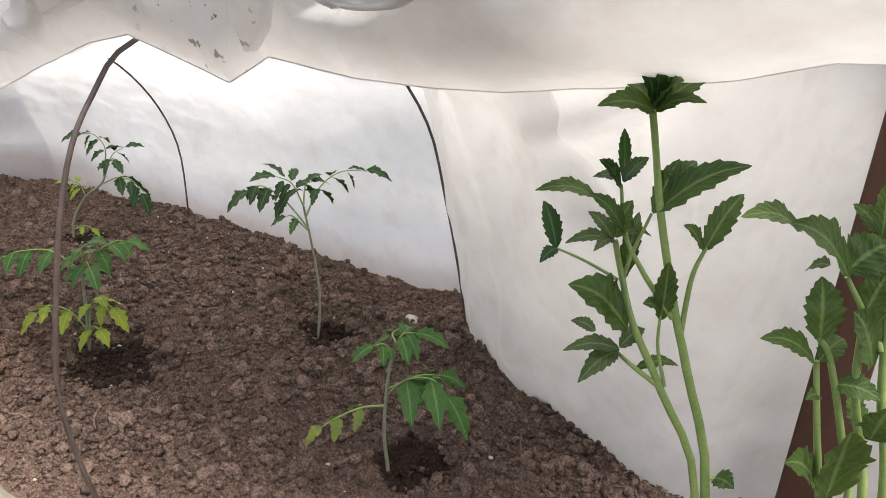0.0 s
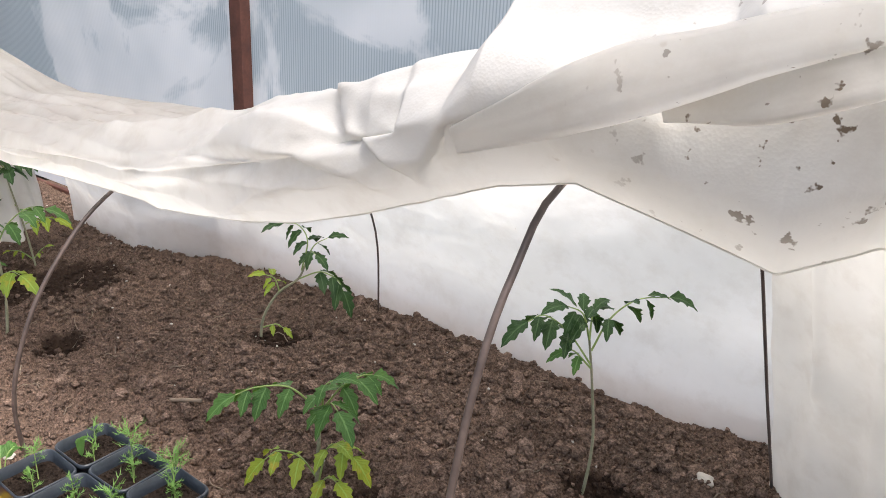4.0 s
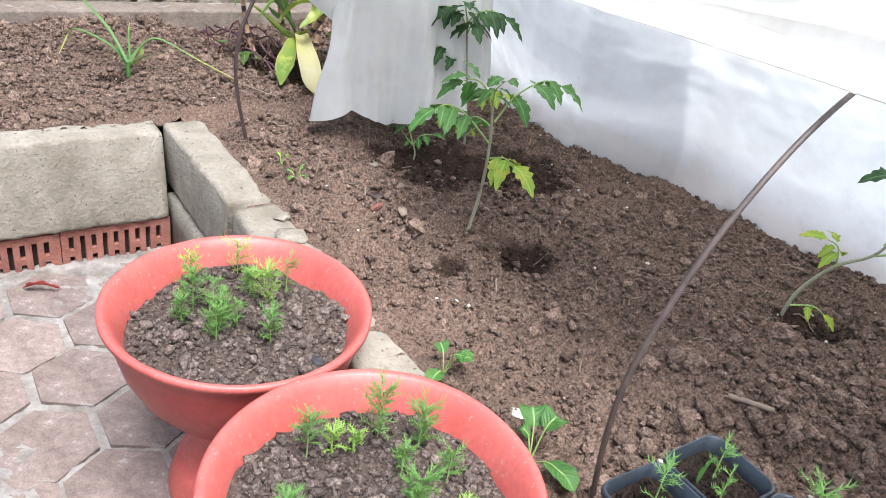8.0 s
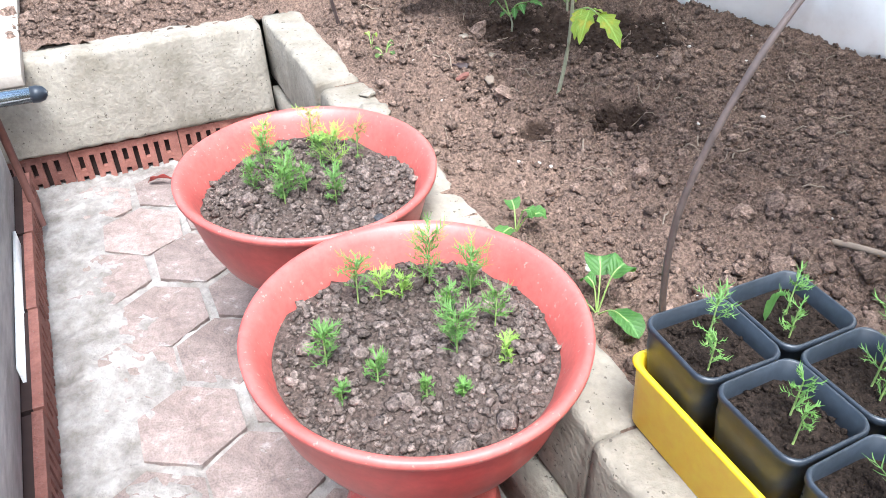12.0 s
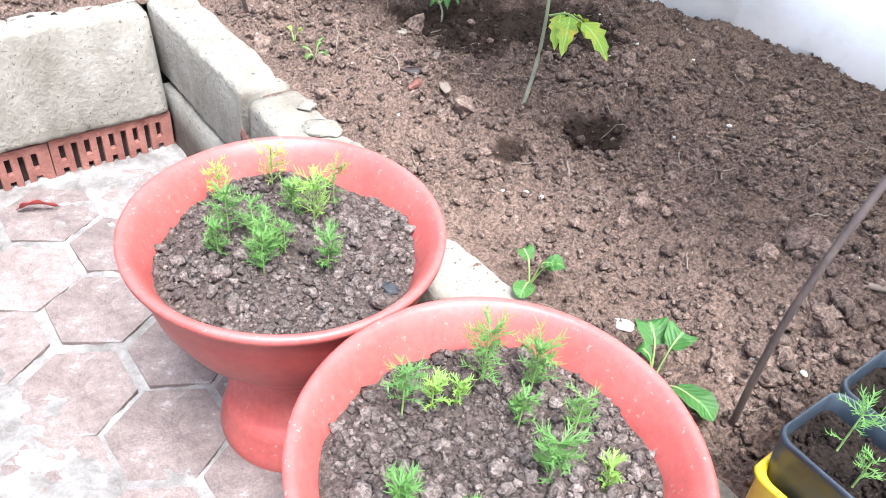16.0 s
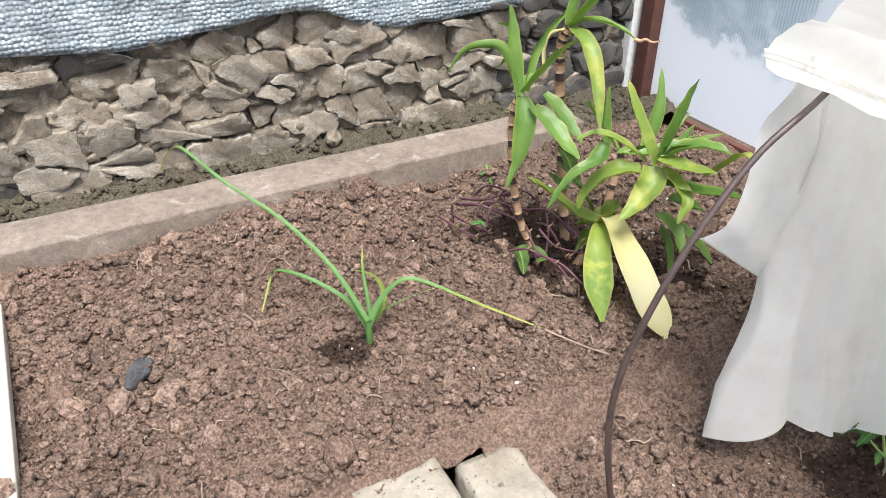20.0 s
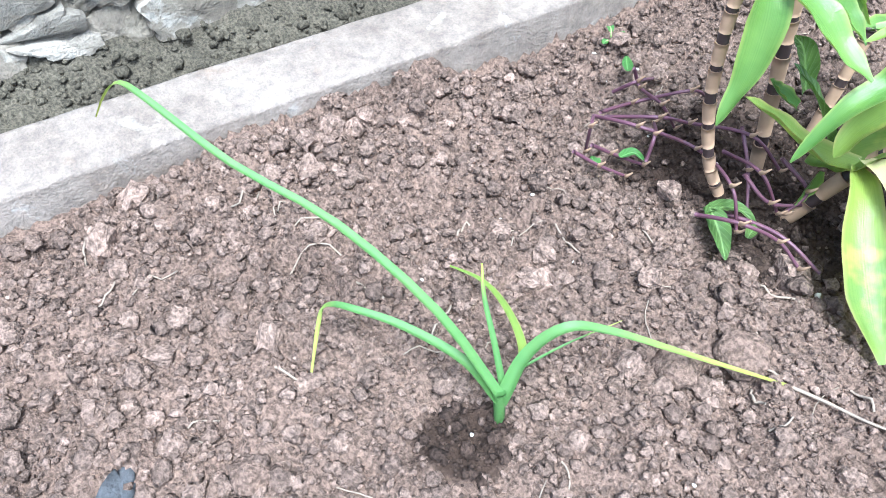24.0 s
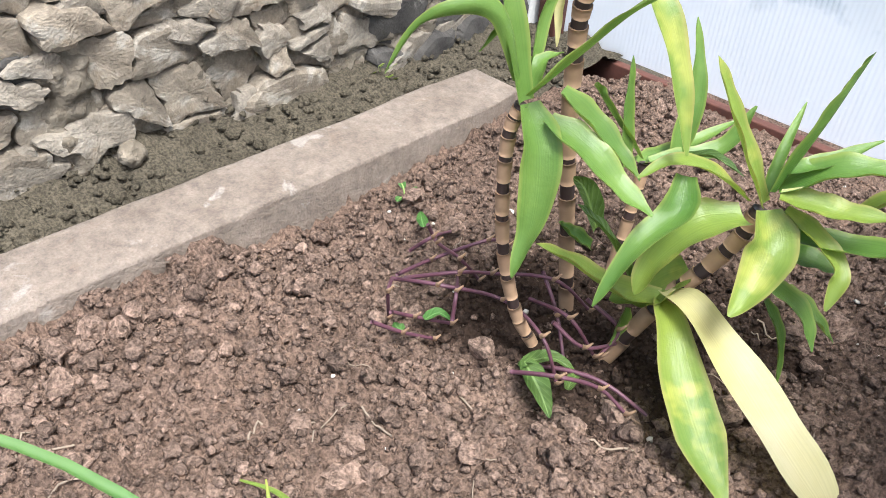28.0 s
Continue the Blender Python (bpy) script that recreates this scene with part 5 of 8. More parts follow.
def gathered(cover):
    """Thick overlapping folds where the cloth is bunched: each a rounded flap along its spine, tucked in at both sides."""
    for k, line in enumerate(FOLDS):
        q = smooth_path(line, 44)
        n, m = len(q), 25
        t = np.gradient(q[:, :2], axis=0)
        t /= np.linalg.norm(t, axis=1, keepdims=True)
        side = np.stack([-t[:, 1], t[:, 0]], -1)
        u = np.linspace(-1, 1, m)
        run = np.linspace(0, 1, n)[:, None] + 0 * u
        wob = 1 + 0.22 * fbm(run * 3 + k, u + run * 0, 2.0, 3, k)
        xz = q[:, None, :2] + side[:, None] * (u[None, :, None] * (q[:, 2, None] * wob)[:, :, None])
        ends = np.sin(np.pi * np.clip(run, 0.015, 0.985)) ** (1.6 if k in (0, 10, 11) else 0.6)
        big = np.clip(q[:, 2] * 0.85, 0.004, 0.028)[:, None]
        if k in (0, 9, 10, 11):
            lap = np.clip((1 - u) / 1.5, 0, 1) ** 1.3 * np.clip((1 + u) / 0.22, 0, 1) ** 0.5
        else:
            lap = np.sqrt(np.clip(1 - u ** 2, 0, 1))
        big = big * (0.55 if k in (0, 10, 11) else 1.0)
        deep = big * lap * ends * (1 + 0.9 * fbm(run * 3 + k, u * 0.7 + run * 0, 1.6, 3, k + 30))
        crumple = 0.30 * big * (np.abs(fbm(run * 2.5 + k, u * 0.6 + 0.8 * run, 2.2, 2, k + 9)) - 0.1)
        y = 0.930 - 0.002 * (k % 3) - deep + crumple + 0.016 * np.clip(np.abs(u) - 0.9, 0, 1) / 0.1 + 0.014 * (1 - ends)
        v = np.stack([xz[:, :, 0], y, xz[:, :, 1]], -1).reshape(-1, 3)
        ob = mesh_np("gathered_fold", v, grid_faces(n, m), CLOTH, cover, "gathered fold of dirty white cloth")
        at = ob.data.attributes.new("layers", "FLOAT", "POINT")
        at.data.foreach_set("value", np.full(len(v), 0.25 if k in (0, 10, 11) else 0.8, dtype=np.float32))


def end_sheet():
    """The fleece hanging down at the near end of the tunnel."""
    bot = smooth_path([(-0.345, 1.79, -0.02), (-0.31, 1.76, -0.01), (-0.25, 1.71, -0.01), (-0.08, 1.63, -0.01), (0.155, 1.526, -0.01), (0.27, 1.52, -0.01), (0.42, 1.60, -0.01), (0.9, 1.65, -0.01)], 160)
    top = smooth_path([(-0.455, 1.68, 0.66), (-0.38, 1.55, 0.80), (-0.28, 1.45, 0.85), (-0.10, 1.32, 0.85), (0.12, 1.24, 0.85), (0.27, 1.28, 0.9), (0.42, 1.5, 1.0), (0.9, 1.6, 1.1)], 160)
    n = min(len(bot), len(top))
    bot, top = bot[:n], top[:n]
    v = np.linspace(0, 1, 80)
    P = top[:, None] * (1 - v)[None, :, None] + bot[:, None] * v[None, :, None]
    s = np.linspace(0, 1, n)[:, None] + 0 * v[None]
    w = v[None] + 0 * s
    out = np.array([-0.45, -0.89, 0.0])
    fold = 0.05 * np.sin(np.pi * w) * (-0.5) + 0.03 * fbm(s, w, 5, 3, 3) + 0.022 * np.sin(s * 26 + w * 4) * (1 - 0.6 * w) * np.exp(-((s - 0.35) / 0.3) ** 2)
    fold = fold + ridge(s, w, 0.38, 0.0, 0.52, 0.35, 0.03, -0.06) + ridge(s, w, 0.30, 0.1, 0.36, 0.9, 0.02, 0.016) + ridge(s, w, 0.45, 0.25, 0.70, 0.05, 0.025, 0.03) + ridge(s, w, 0.62, 0.1, 0.80, 0.8, 0.03, 0.02) + ridge(s, w, 0.12, 0.0, 0.22, 0.6, 0.025, 0.02)
    P = P + out * fold[:, :, None]
    ob = mesh_np("fleece_end", P.reshape(-1, 3), grid_faces(n, 80), CLOTH)
    at = ob.data.attributes.new("layers", "FLOAT", "POINT")
    at.data.foreach_set("value", np.full(len(ob.data.vertices), 0.3, dtype=np.float32))
    tagged(ob, "white fleece sheet hanging to the soil at the tunnel end", "fleece cover")
    v, f = tube(P[::2, -1], 0.0015, 6)
    mesh_np("hem", v, f, CLOTH, ob, "hem lying on the soil")


def far_curtain():
    s_at = np.array([0, 0.15, 0.24, 0.36, 0.50, 0.62, 0.82, 1.0])
    low = np.array([(-2.69, 1.031, 0.352), (-2.68, 1.204, 0.222), (-2.635, 1.066, 0.046), (-2.60, 1.147, 0.092), (-2.53, 1.232, 0.058), (-2.52, 1.30, 0.092), (-2.52, 1.44, 0.098), (-2.545, 1.53, 0.16)])
    s = np.linspace(0, 1, 130)
    bot = np.stack([np.interp(s, s_at, low[:, c]) for c in range(3)], -1)
    top = np.stack([np.interp(s, [0, 0.5, 1], c) for c in ((-2.63, -2.64, -2.64), (1.08, 1.25, 1.54), (0.56, 0.61, 0.63))], -1)
    v = np.linspace(0, 1, 70)
    P = top[:, None] * (1 - v)[None, :, None] + bot[:, None] * v[None, :, None]
    S, W = s[:, None] + 0 * v[None], v[None] + 0 * s[:, None]
    fold = (0.034 * np.abs(np.sin(S * 15 + 6 * fbm(S, W * 0.35, 3, 2, 4))) ** 1.2 + 0.008 * np.abs(np.sin(S * 43 + W * 2 + 5 * fbm(S, W * 0.3, 5, 2, 14)))) * (0.3 + W) + 0.05 * np.abs(fbm(S, W * 0.4, 6, 2, 8)) - 0.012
    P[:, :, 0] += fold * np.clip(W * 3, 0, 1)
    ob = mesh_np("fleece_flap", P.reshape(-1, 3), grid_faces(len(s), 70), CLOTH)
    at = ob.data.attributes.new("layers", "FLOAT", "POINT")
    at.data.foreach_set("value", np.full(len(ob.data.vertices), 0.6, dtype=np.float32))
    tagged(ob, "ragged white fleece flap hanging from the last hoop", "fleece cover")
    v, f = tube(P[:, -1], 0.0012, 6)
    mesh_np("hem", v, f, CLOTH, ob, "ragged lower hem")


clods(soil_bed())
edging()
bricks()
beams()
insulation()
grey_boards()
shell()
hoops()
fleece()
end_sheet()
far_curtain()

# ---- pots ----
def pot_soil(parent, r, z, seed):
    n, m = 26, 60
    rr, aa = np.meshgrid(np.linspace(0.001, 1, n), np.linspace(0, 2 * np.pi, m, endpoint=False), indexing="ij")
    x, y = rr * r * np.cos(aa), rr * r * np.sin(aa)
    zz = z + 0.03 * fbm(x + seed, y, 14, 3, seed) + 0.014 * fbm(x + seed, y, 50, 3, seed + 2) + 0.008 * (1 - rr)
    soil = mesh_np("pot_soil", np.stack([x, y, zz], -1).reshape(-1, 3), grid_faces(n, m, True), POTSOIL, parent, "dark crumbly potting soil")
    rng = np.random.RandomState(seed)
    k = int(95000 * r * r)
    a, q = rng.uniform(0, 6.283, k), np.sqrt(rng.rand(k)) * r * 0.96
    sx, sy = q * np.cos(a), q * np.sin(a)
    s = np.clip(rng.lognormal(-6.1, 0.62, k), 0.0012, 0.013)
    sz = z + 0.03 * fbm(sx + seed, sy, 14, 3, seed) + 0.014 * fbm(sx + seed, sy, 50, 3, seed + 2) + 0.008 * (1 - q / r) + s * 0.4
    tagged(scatter("crumbly_soil", np.stack([sx, sy, sz], -1), s, POTCLOD, parent, sub=1, seed=seed + 1, rough=0.75), "", kind="stuff")
    return soil


def urn(x, y, rim_z, r, seed, label):
    p = thing("flower_pot", label, "flower pot", (x, y, rim_z), "terracotta-coloured pots")
    h = rim_z - FLOOR_Z
    k = r / 0.19
    prof = [(0.150 * k, -0.075), (0.158 * k, -0.05), (0.172 * k, -0.018), (0.181 * k, -0.004), (0.188 * k, 0.0), (0.1925 * k, -0.003), (0.192 * k, -0.011), (0.186 * k, -0.014), (0.181 * k, -0.026),
            (0.176 * k, -0.05), (0.166 * k, -0.09), (0.148 * k, -0.13), (0.122 * k, -0.165), (0.095 * k, -0.19), (0.075 * k, -0.205), (0.070 * k, -0.215)]
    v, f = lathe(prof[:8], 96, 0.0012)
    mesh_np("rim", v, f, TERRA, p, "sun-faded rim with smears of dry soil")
    # shade below the rim is put into the bowl's colour
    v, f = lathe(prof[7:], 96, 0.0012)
    mesh_np("bowl", v, f, TERRA_SHADED, p, "red outside of the bowl, darkened for its shade")
    prof = [(0.066 * k, -0.207), (0.075 * k, -0.217), (0.076 * k, -0.228), (0.066 * k, -0.238), (0.064 * k, -0.255), (0.070 * k, -0.275), (0.084 * k, -0.296), (0.087 * k, -0.304), (0.095 * k, -0.307), (0.098 * k, -0.320), (0.106 * k, -0.345), (0.108 * k, -h + 0.012), (0.106 * k, -h)]
    v, f = lathe([q for q in prof], 72)
    mesh_np("foot", v, f, TERRA, p)
    pot_soil(p, 0.163 * k, -0.047, seed)
    return p


def bucket(x, y, rim_z, r):
    p = thing("white_pot", "white plastic bucket pot filled with soil and seedlings", "flower pot", (x, y, rim_z))
    h = rim_z - FLOOR_Z
    prof = [(r - 0.017, -0.05), (r - 0.011, -0.004), (r - 0.006, 0.0), (r, -0.002), (r + 0.001, -0.012), (r - 0.004, -0.016), (r - 0.006, -0.05), (r - 0.03, -h + 0.008), (r - 0.035, -h), (0.001, -h)]
    v, f = lathe(prof, 80)
    mesh_np("bucket", v, f, WHITE, p)
    pot_soil(p, r - 0.015, -0.03, 41)
    return p


def rounded_square(half, rad, n=6):
    pts = []
    for k, (sx, sy) in enumerate(((1, 1), (-1, 1), (-1, -1), (1, -1))):
        for a in np.linspace(0, np.pi / 2, n):
            a2 = a + k * np.pi / 2
            pts.append((sx * (half - rad) + rad * math.cos(a2), sy * (half - rad) + rad * math.sin(a2)))
    return np.array(pts)


def nursery_pot(x, y, top_z, turn, seed, label="black square plastic nursery pot with a seedling"):
    p = thing("nursery_pot", label, "nursery pot", (x, y, top_z), "black nursery pots")
    p.rotation_euler = (0, 0, radians(turn))
    levels = [(0.0455, -0.03), (0.0470, 0.0), (0.0490, 0.0008), (0.0502, -0.002), (0.0500, -0.007), (0.0482, -0.009), (0.0475, -0.03), (0.0385, -0.112), (0.034, -0.114), (0.006, -0.114)]
    ring = [np.c_[rounded_square(h, min(0.016, h * 0.9)), np.full(24, z)] for h, z in levels]
    v = np.vstack(ring)
    mesh_np("pot_wall", v, grid_faces(len(levels), 24, True)[:, ::-1], BLACK, p)
    n = 14
    q = rounded_square(0.0465, 0.016)
    rr = np.linspace(0.02, 1, n)
    xy = (rr[:, None, None] * q[None]).reshape(-1, 2)
    z = -0.024 + 0.014 * fbm(xy[:, 0] + seed, xy[:, 1], 40, 3, seed)
    mesh_np("pot_soil", np.c_[xy, z], grid_faces(n, 24, True), POTSOIL_WET, p, "damp dark potting soil")
    rng = np.random.RandomState(seed)
    k = 240
    s = np.clip(rng.lognormal(-6.4, 0.4, k), 0.001, 0.004)
    xy = rng.uniform(-0.043, 0.043, (k, 2))
    z = -0.024 + 0.014 * fbm(xy[:, 0] + seed, xy[:, 1], 40, 3, seed) + s * 0.3
    tagged(scatter("crumbly_soil", np.c_[xy, z], s, POTSOIL_WET, p, sub=1, seed=seed), "", kind="stuff")
    return p


def yellow_tray():
    p = thing("yellow_tray", "bright yellow plastic tray holding nursery pots on the kerb", "tray", (-1.2, 0.915, 0.0))
    hx, hy, h = 0.158, 0.107, 0.092
    ring = []
    for dx, z in ((-0.006, 0.006), (-0.003, h - 0.004), (0.0, h), (0.004, h + 0.001), (0.006, h - 0.003), (0.002, h - 0.008), (-0.003, 0.004), (-0.008, 0.001), (-0.05, 0.001)):
        q = rounded_square(1.0, 0.12)
        ring.append(np.c_[q[:, 0] * (hx + dx), q[:, 1] * (hy + dx), np.full(24, z)])
    mesh_np("tray", np.vstack(ring), grid_faces(9, 24, True)[:, ::-1], YELLOW, p)
    v, f = join([box_arrays(-hx + 0.01, hx - 0.01, -hy + 0.01, hy - 0.01, 0.002, 0.006)])
    mesh_np("tray_floor", v, f, YELLOW, p)


POTSOIL_WET = soil_material("damp_pot_soil", (0.030, 0.021, 0.016), (0.02, 0.013, 0.01))
POT1 = urn(-1.905, 0.617, 0.085, 0.193, 3, "reddish plastic urn pot with leggy feathery seedlings")
POT2 = urn(-1.508, 0.625, 0.095, 0.194, 5, "reddish plastic urn pot with sparse feathery seedlings")
POT3 = bucket(-1.125, 0.578, 0.06, 0.148)
yellow_tray()
CELLS = [nursery_pot(-1.313 + 0.103 * i, 0.862 + 0.103 * j + 0.002 * i, 0.14, (i * 37 + j * 11) % 5 - 2, 20 + i * 2 + j) for i in range(3) for j in range(2)]

# ---- plants ----
def stem(parent, pts, r0, r1, mat, name="stem", n=24, label=""):
    p = smooth_path(pts, n) if len(pts) > 2 else np.linspace(np.array(pts[0], float), np.array(pts[1], float), 8)
    v, f = tube(p, np.linspace(r0, r1, len(p)), 8)
    return mesh_np(name, v, f, mat, parent, label)


def taper(t):
    """Strap leaf: broad at the base, long fine tip."""
    return np.clip(0.6 + 2.0 * t, 0, 1) * np.clip((1.01 - t) / 0.6, 0.015, 1) ** 0.62


def limp(t):
    """Wilted strap leaf: drawn in at the base, broad past the middle, short point."""
    return (0.28 + 0.72 * np.clip(t / 0.55, 0, 1) ** 0.8) * np.clip((1.0 - t) / 0.30, 0.06, 1) ** 0.75


def thin_taper(t):
    return np.clip(1.02 - t, 0.05, 1) ** 0.5


def strap(parent, mat, pts, width, cup=0.45, twist=0.0, ripple=0.02, profile=taper, label="", name="leaf"):
    p = smooth_path(pts, 26)
    v, f = blade(p, width, 7, cup, twist, ripple, profile)
    return ribbed(mesh_np(name, v, f, mat, parent, label), len(p), 7)


def compound(parent, mat, pts, size=0.05, pairs=3, droop=0.9, label="", seed=0, rach=STEM_GREEN):
    """A pinnate leaf: a thin rachis with pairs of lobed, hanging leaflets and one at the end."""
    p = smooth_path(pts, 20) if len(pts) > 2 else np.linspace(np.array(pts[0], float), np.array(pts[1], float), 12)
    v, f = tube(p, np.linspace(0.0022, 0.0009, len(p)), 6)
    leaf = mesh_np("leaf", v, f, rach, parent, label)
    tan, side, _ = frames_along(p)
    rng = np.random.RandomState(seed * 13 + 5)
    pieces = []
    for k in range(pairs):
        i = int(len(p) * (0.35 + 0.6 * k / max(1, pairs)))
        for s in (-1, 1):
            s2 = size * rng.uniform(0.8, 1.2)
            out = side[i] * s * 0.7 + tan[i] * 0.45 + np.array([0, 0, -droop * rng.uniform(0.6, 1.1)])
            out /= np.linalg.norm(out)
            b = p[i] + side[i] * s * 0.004
            pieces.append(lobed(b, b + out * s2, s2 * 0.60, up=np.cross(np.cross(out, (0, 0, 1)), out) + side[i] * s * 0.4 + 1e-3, lobes=4, depth=0.42, seed=k + (s > 0) * 7, cup=0.25))
    out = tan[-1] + np.array([0, 0, -droop * 0.6])
    out /= np.linalg.norm(out)
    pieces.append(lobed(p[-1], p[-1] + out * size * 1.25, size * 0.72, up=(0.2, -0.3, 1), lobes=4, depth=0.44, seed=seed, cup=0.25))
    for v, f in pieces:
        ribbed(mesh_np("leaflet", v, f, mat, leaf), len(v) // 5, 5)
    return leaf


def toothed(parent, mat, base, tip, width, up=(0.2, -0.6, 0.7), lobes=7, depth=0.26, droop=0.16, seed=0, label="", cup=0.3):
    v, f = lobed(base, tip, 1.05 * width, up, lobes, depth, droop, 36, cup, seed)
    return ribbed(mesh_np("leaf", v, f, mat, parent, label), 36, 5)


def feathery(parent, x, y, z, height, seed, mat, fan=1.0, lean=(0, 0)):
    """A cosmos-like seedling: a hair-thin stem with forked thread leaves."""
    rng = np.random.RandomState(seed)
    top = np.array([x + lean[0] * height, y + lean[1] * height, z + height])
    base = np.array([x, y, z - 0.006])
    st = bezier(base, base + (0, 0, height * 0.4), top - (0, 0, height * 0.3), top, 8)
    v, f = tube(st, np.linspace(0.0012, 0.0007, 8), 5)
    plant = mesh_np("seedling", v, f, STEM_GREEN, parent, "feathery green seedling")
    pieces = []
    for k in range(int(17 * fan)):
        b = st[min(7, int(2 + 6 * rng.rand() ** 0.7))]
        a, ln = rng.uniform(0, 6.283), height * rng.uniform(0.16, 0.42)
        d = np.array([math.cos(a), math.sin(a), rng.uniform(0.2, 1.1)])
        d /= np.linalg.norm(d)
        main = bezier(b, b + d * ln * 0.4, b + d * ln * 0.8 + (0, 0, 0.004), b + d * ln + (0, 0, -0.004), 6)
        pieces.append(blade(main, 0.0015, 2, 0, profile=thin_taper))
        for j in (1, 2, 3, 4):
            for s in (-1, 1):
                e = d + s * 0.9 * np.cross(d, (rng.normal(0, 0.3), rng.normal(0, 0.3), 1)) + rng.normal(0, 0.25, 3)
                e /= np.linalg.norm(e)
                q = np.array([main[j], main[j] + e * ln * 0.16, main[j] + e * ln * rng.uniform(0.25, 0.42) + (0, 0, 0.002)])
                pieces.append(blade(q, 0.0015, 2, 0, profile=thin_taper))
    v, f = join(pieces)
    mesh_np("thread_leaves", v, f, mat, plant)
    return plant


def weed(name, x, y, leaves, label, mat=LEAF_MID):
    """A small broad-leaved weed: leaves given by bearing, length, rise and width."""
    z = float(soil_height(np.array(x), np.array(y)))
    p = thing(name, label, "weed", (x, y, z))
    for k, (a, ln, rise, w) in enumerate(leaves):
        d = np.array([math.cos(radians(a)), math.sin(radians(a)), 0.0])
        pts = [(0, 0, -0.003), tuple(d * ln * 0.35 + (0, 0, rise * 0.8)), tuple(d * ln * 0.75 + (0, 0, rise)), tuple(d * ln + (0, 0, rise * 0.75))]
        stem(p, pts[:3], 0.0013, 0.0009, STEM_GREEN, "stalk")
        pp = smooth_path(pts[1:], 14)
        v, f = blade(pp, w, 7, 0.25, 0, 0.03, lambda t: np.sin(np.pi * np.clip(t * 0.93 + 0.07, 0, 1)) ** 0.6)
        ribbed(mesh_np("leaf", v, f, mat, p), len(pp), 7)
    return p


def banded_stem(parent, pts, r, n_bands, seed=0):
    """A stem ringed with dry tan sheaths and dark bands."""
    p = smooth_path(pts, 60)
    v, f = tube(p, np.full(len(p), r), 10)
    core = mesh_np("stem", v, f, DARKSTEM, parent, "stem banded dark and tan")
    rng = np.random.RandomState(seed)
    cuts = np.linspace(0, len(p) - 1, n_bands + 1)
    for k in range(n_bands):
        a, b = int(cuts[k]), int(cuts[k] + (cuts[k + 1] - cuts[k]) * rng.uniform(0.5, 0.72)) + 1
        q = p[a:b + 1]
        if len(q) < 2:
            continue
        v, f = tube(q, np.linspace(r * 1.10, r * 1.22, len(q)), 10)
        mesh_np("sheath", v, f, TAN, core, "dry tan leaf sheath")
    return core



basket = thing("fleshy_plant", "bushy fleshy-leaved plant with banded stems, lime leaves yellowing", "plant", (-3.19, 1.135, 0))
banded_stem(basket, [(0.02, 0.017, 0.024), (0.002, 0.002, 0.069), (-0.014, -0.012, 0.149), (-0.021, -0.018, 0.232), (-0.021, -0.018, 0.299), (-0.015, -0.012, 0.329)], 0.0065, 11, 1)
banded_stem(basket, [(0.073, 0.086, -0.019), (0.111, 0.119, 0.089), (0.134, 0.137, 0.134), (0.156, 0.156, 0.185), (0.165, 0.163, 0.227)], 0.0085, 7, 2)
banded_stem(basket, [(-0.006, 0.125, -0.031), (-0.026, 0.109, 0.155), (-0.035, 0.101, 0.248), (-0.035, 0.088, 0.36), (-0.027, 0.081, 0.412), (-0.019, 0.088, 0.439)], 0.0085, 12, 3)
banded_stem(basket, [(-0.007, 0.189, -0.105), (-0.009, 0.226, 0.057), (-0.014, 0.248, 0.161)], 0.007, 6, 4)
strap(basket, LEAF_CALL, [(-0.014, -0.012, 0.332), (-0.037, -0.018, 0.409), (-0.049, -0.015, 0.45), (-0.061, -0.012, 0.481)], 0.0302, 0.5, -0.25, 0.03)
strap(basket, LEAF_CALL, [(-0.023, 0.007, 0.333), (-0.037, 0.03, 0.395), (-0.037, 0.065, 0.441), (-0.033, 0.103, 0.471)], 0.019, 0.5, -0.08, 0.03)
strap(basket, LEAF_CALL, [(-0.009, -0.007, 0.338), (0.031, 0.008, 0.39), (0.064, 0.018, 0.432), (0.094, 0.026, 0.457)], 0.0272, 0.5, 0.08, 0.03)
strap(basket, LEAF_CALL, [(-0.018, -0.002, 0.335), (-0.02, 0.016, 0.358), (-0.014, 0.04, 0.365)], 0.0247, 0.5, 0.25, 0.03)
strap(basket, LEAF_CALL, [(-0.019, -0.016, 0.354), (-0.027, -0.038, 0.414), (-0.043, -0.068, 0.423), (-0.062, -0.1, 0.411), (-0.074, -0.127, 0.372)], 0.0179, 0.5, -0.17, 0.03)
strap(basket, LEAF_CALL, [(-0.03, 0.001, 0.342), (-0.04, -0.02, 0.395), (-0.048, -0.04, 0.376)], 0.0123, 0.5, 0.00, 0.03)
strap(basket, LEAF_CALL, [(-0.035, -0.003, 0.365), (-0.051, -0.012, 0.439), (-0.063, -0.018, 0.447), (-0.078, -0.025, 0.445)], 0.0078, 0.5, 0.17, 0.03)
strap(basket, LEAF_CALL, [(-0.011, -0.01, 0.33), (0.016, -0.017, 0.292), (0.032, -0.034, 0.231), (0.036, -0.061, 0.179)], 0.0396, 0.5, -0.25, 0.03)
strap(basket, LEAF_CALL, [(0.004, 0.003, 0.313), (0.043, 0.014, 0.293), (0.083, 0.025, 0.265), (0.117, 0.032, 0.253)], 0.0441, 0.5, -0.08, 0.03)
strap(basket, LEAF_CALL, [(-0.006, 0.034, 0.329), (0.026, 0.048, 0.302), (0.055, 0.058, 0.278), (0.079, 0.065, 0.259)], 0.0383, 0.5, 0.08, 0.03)
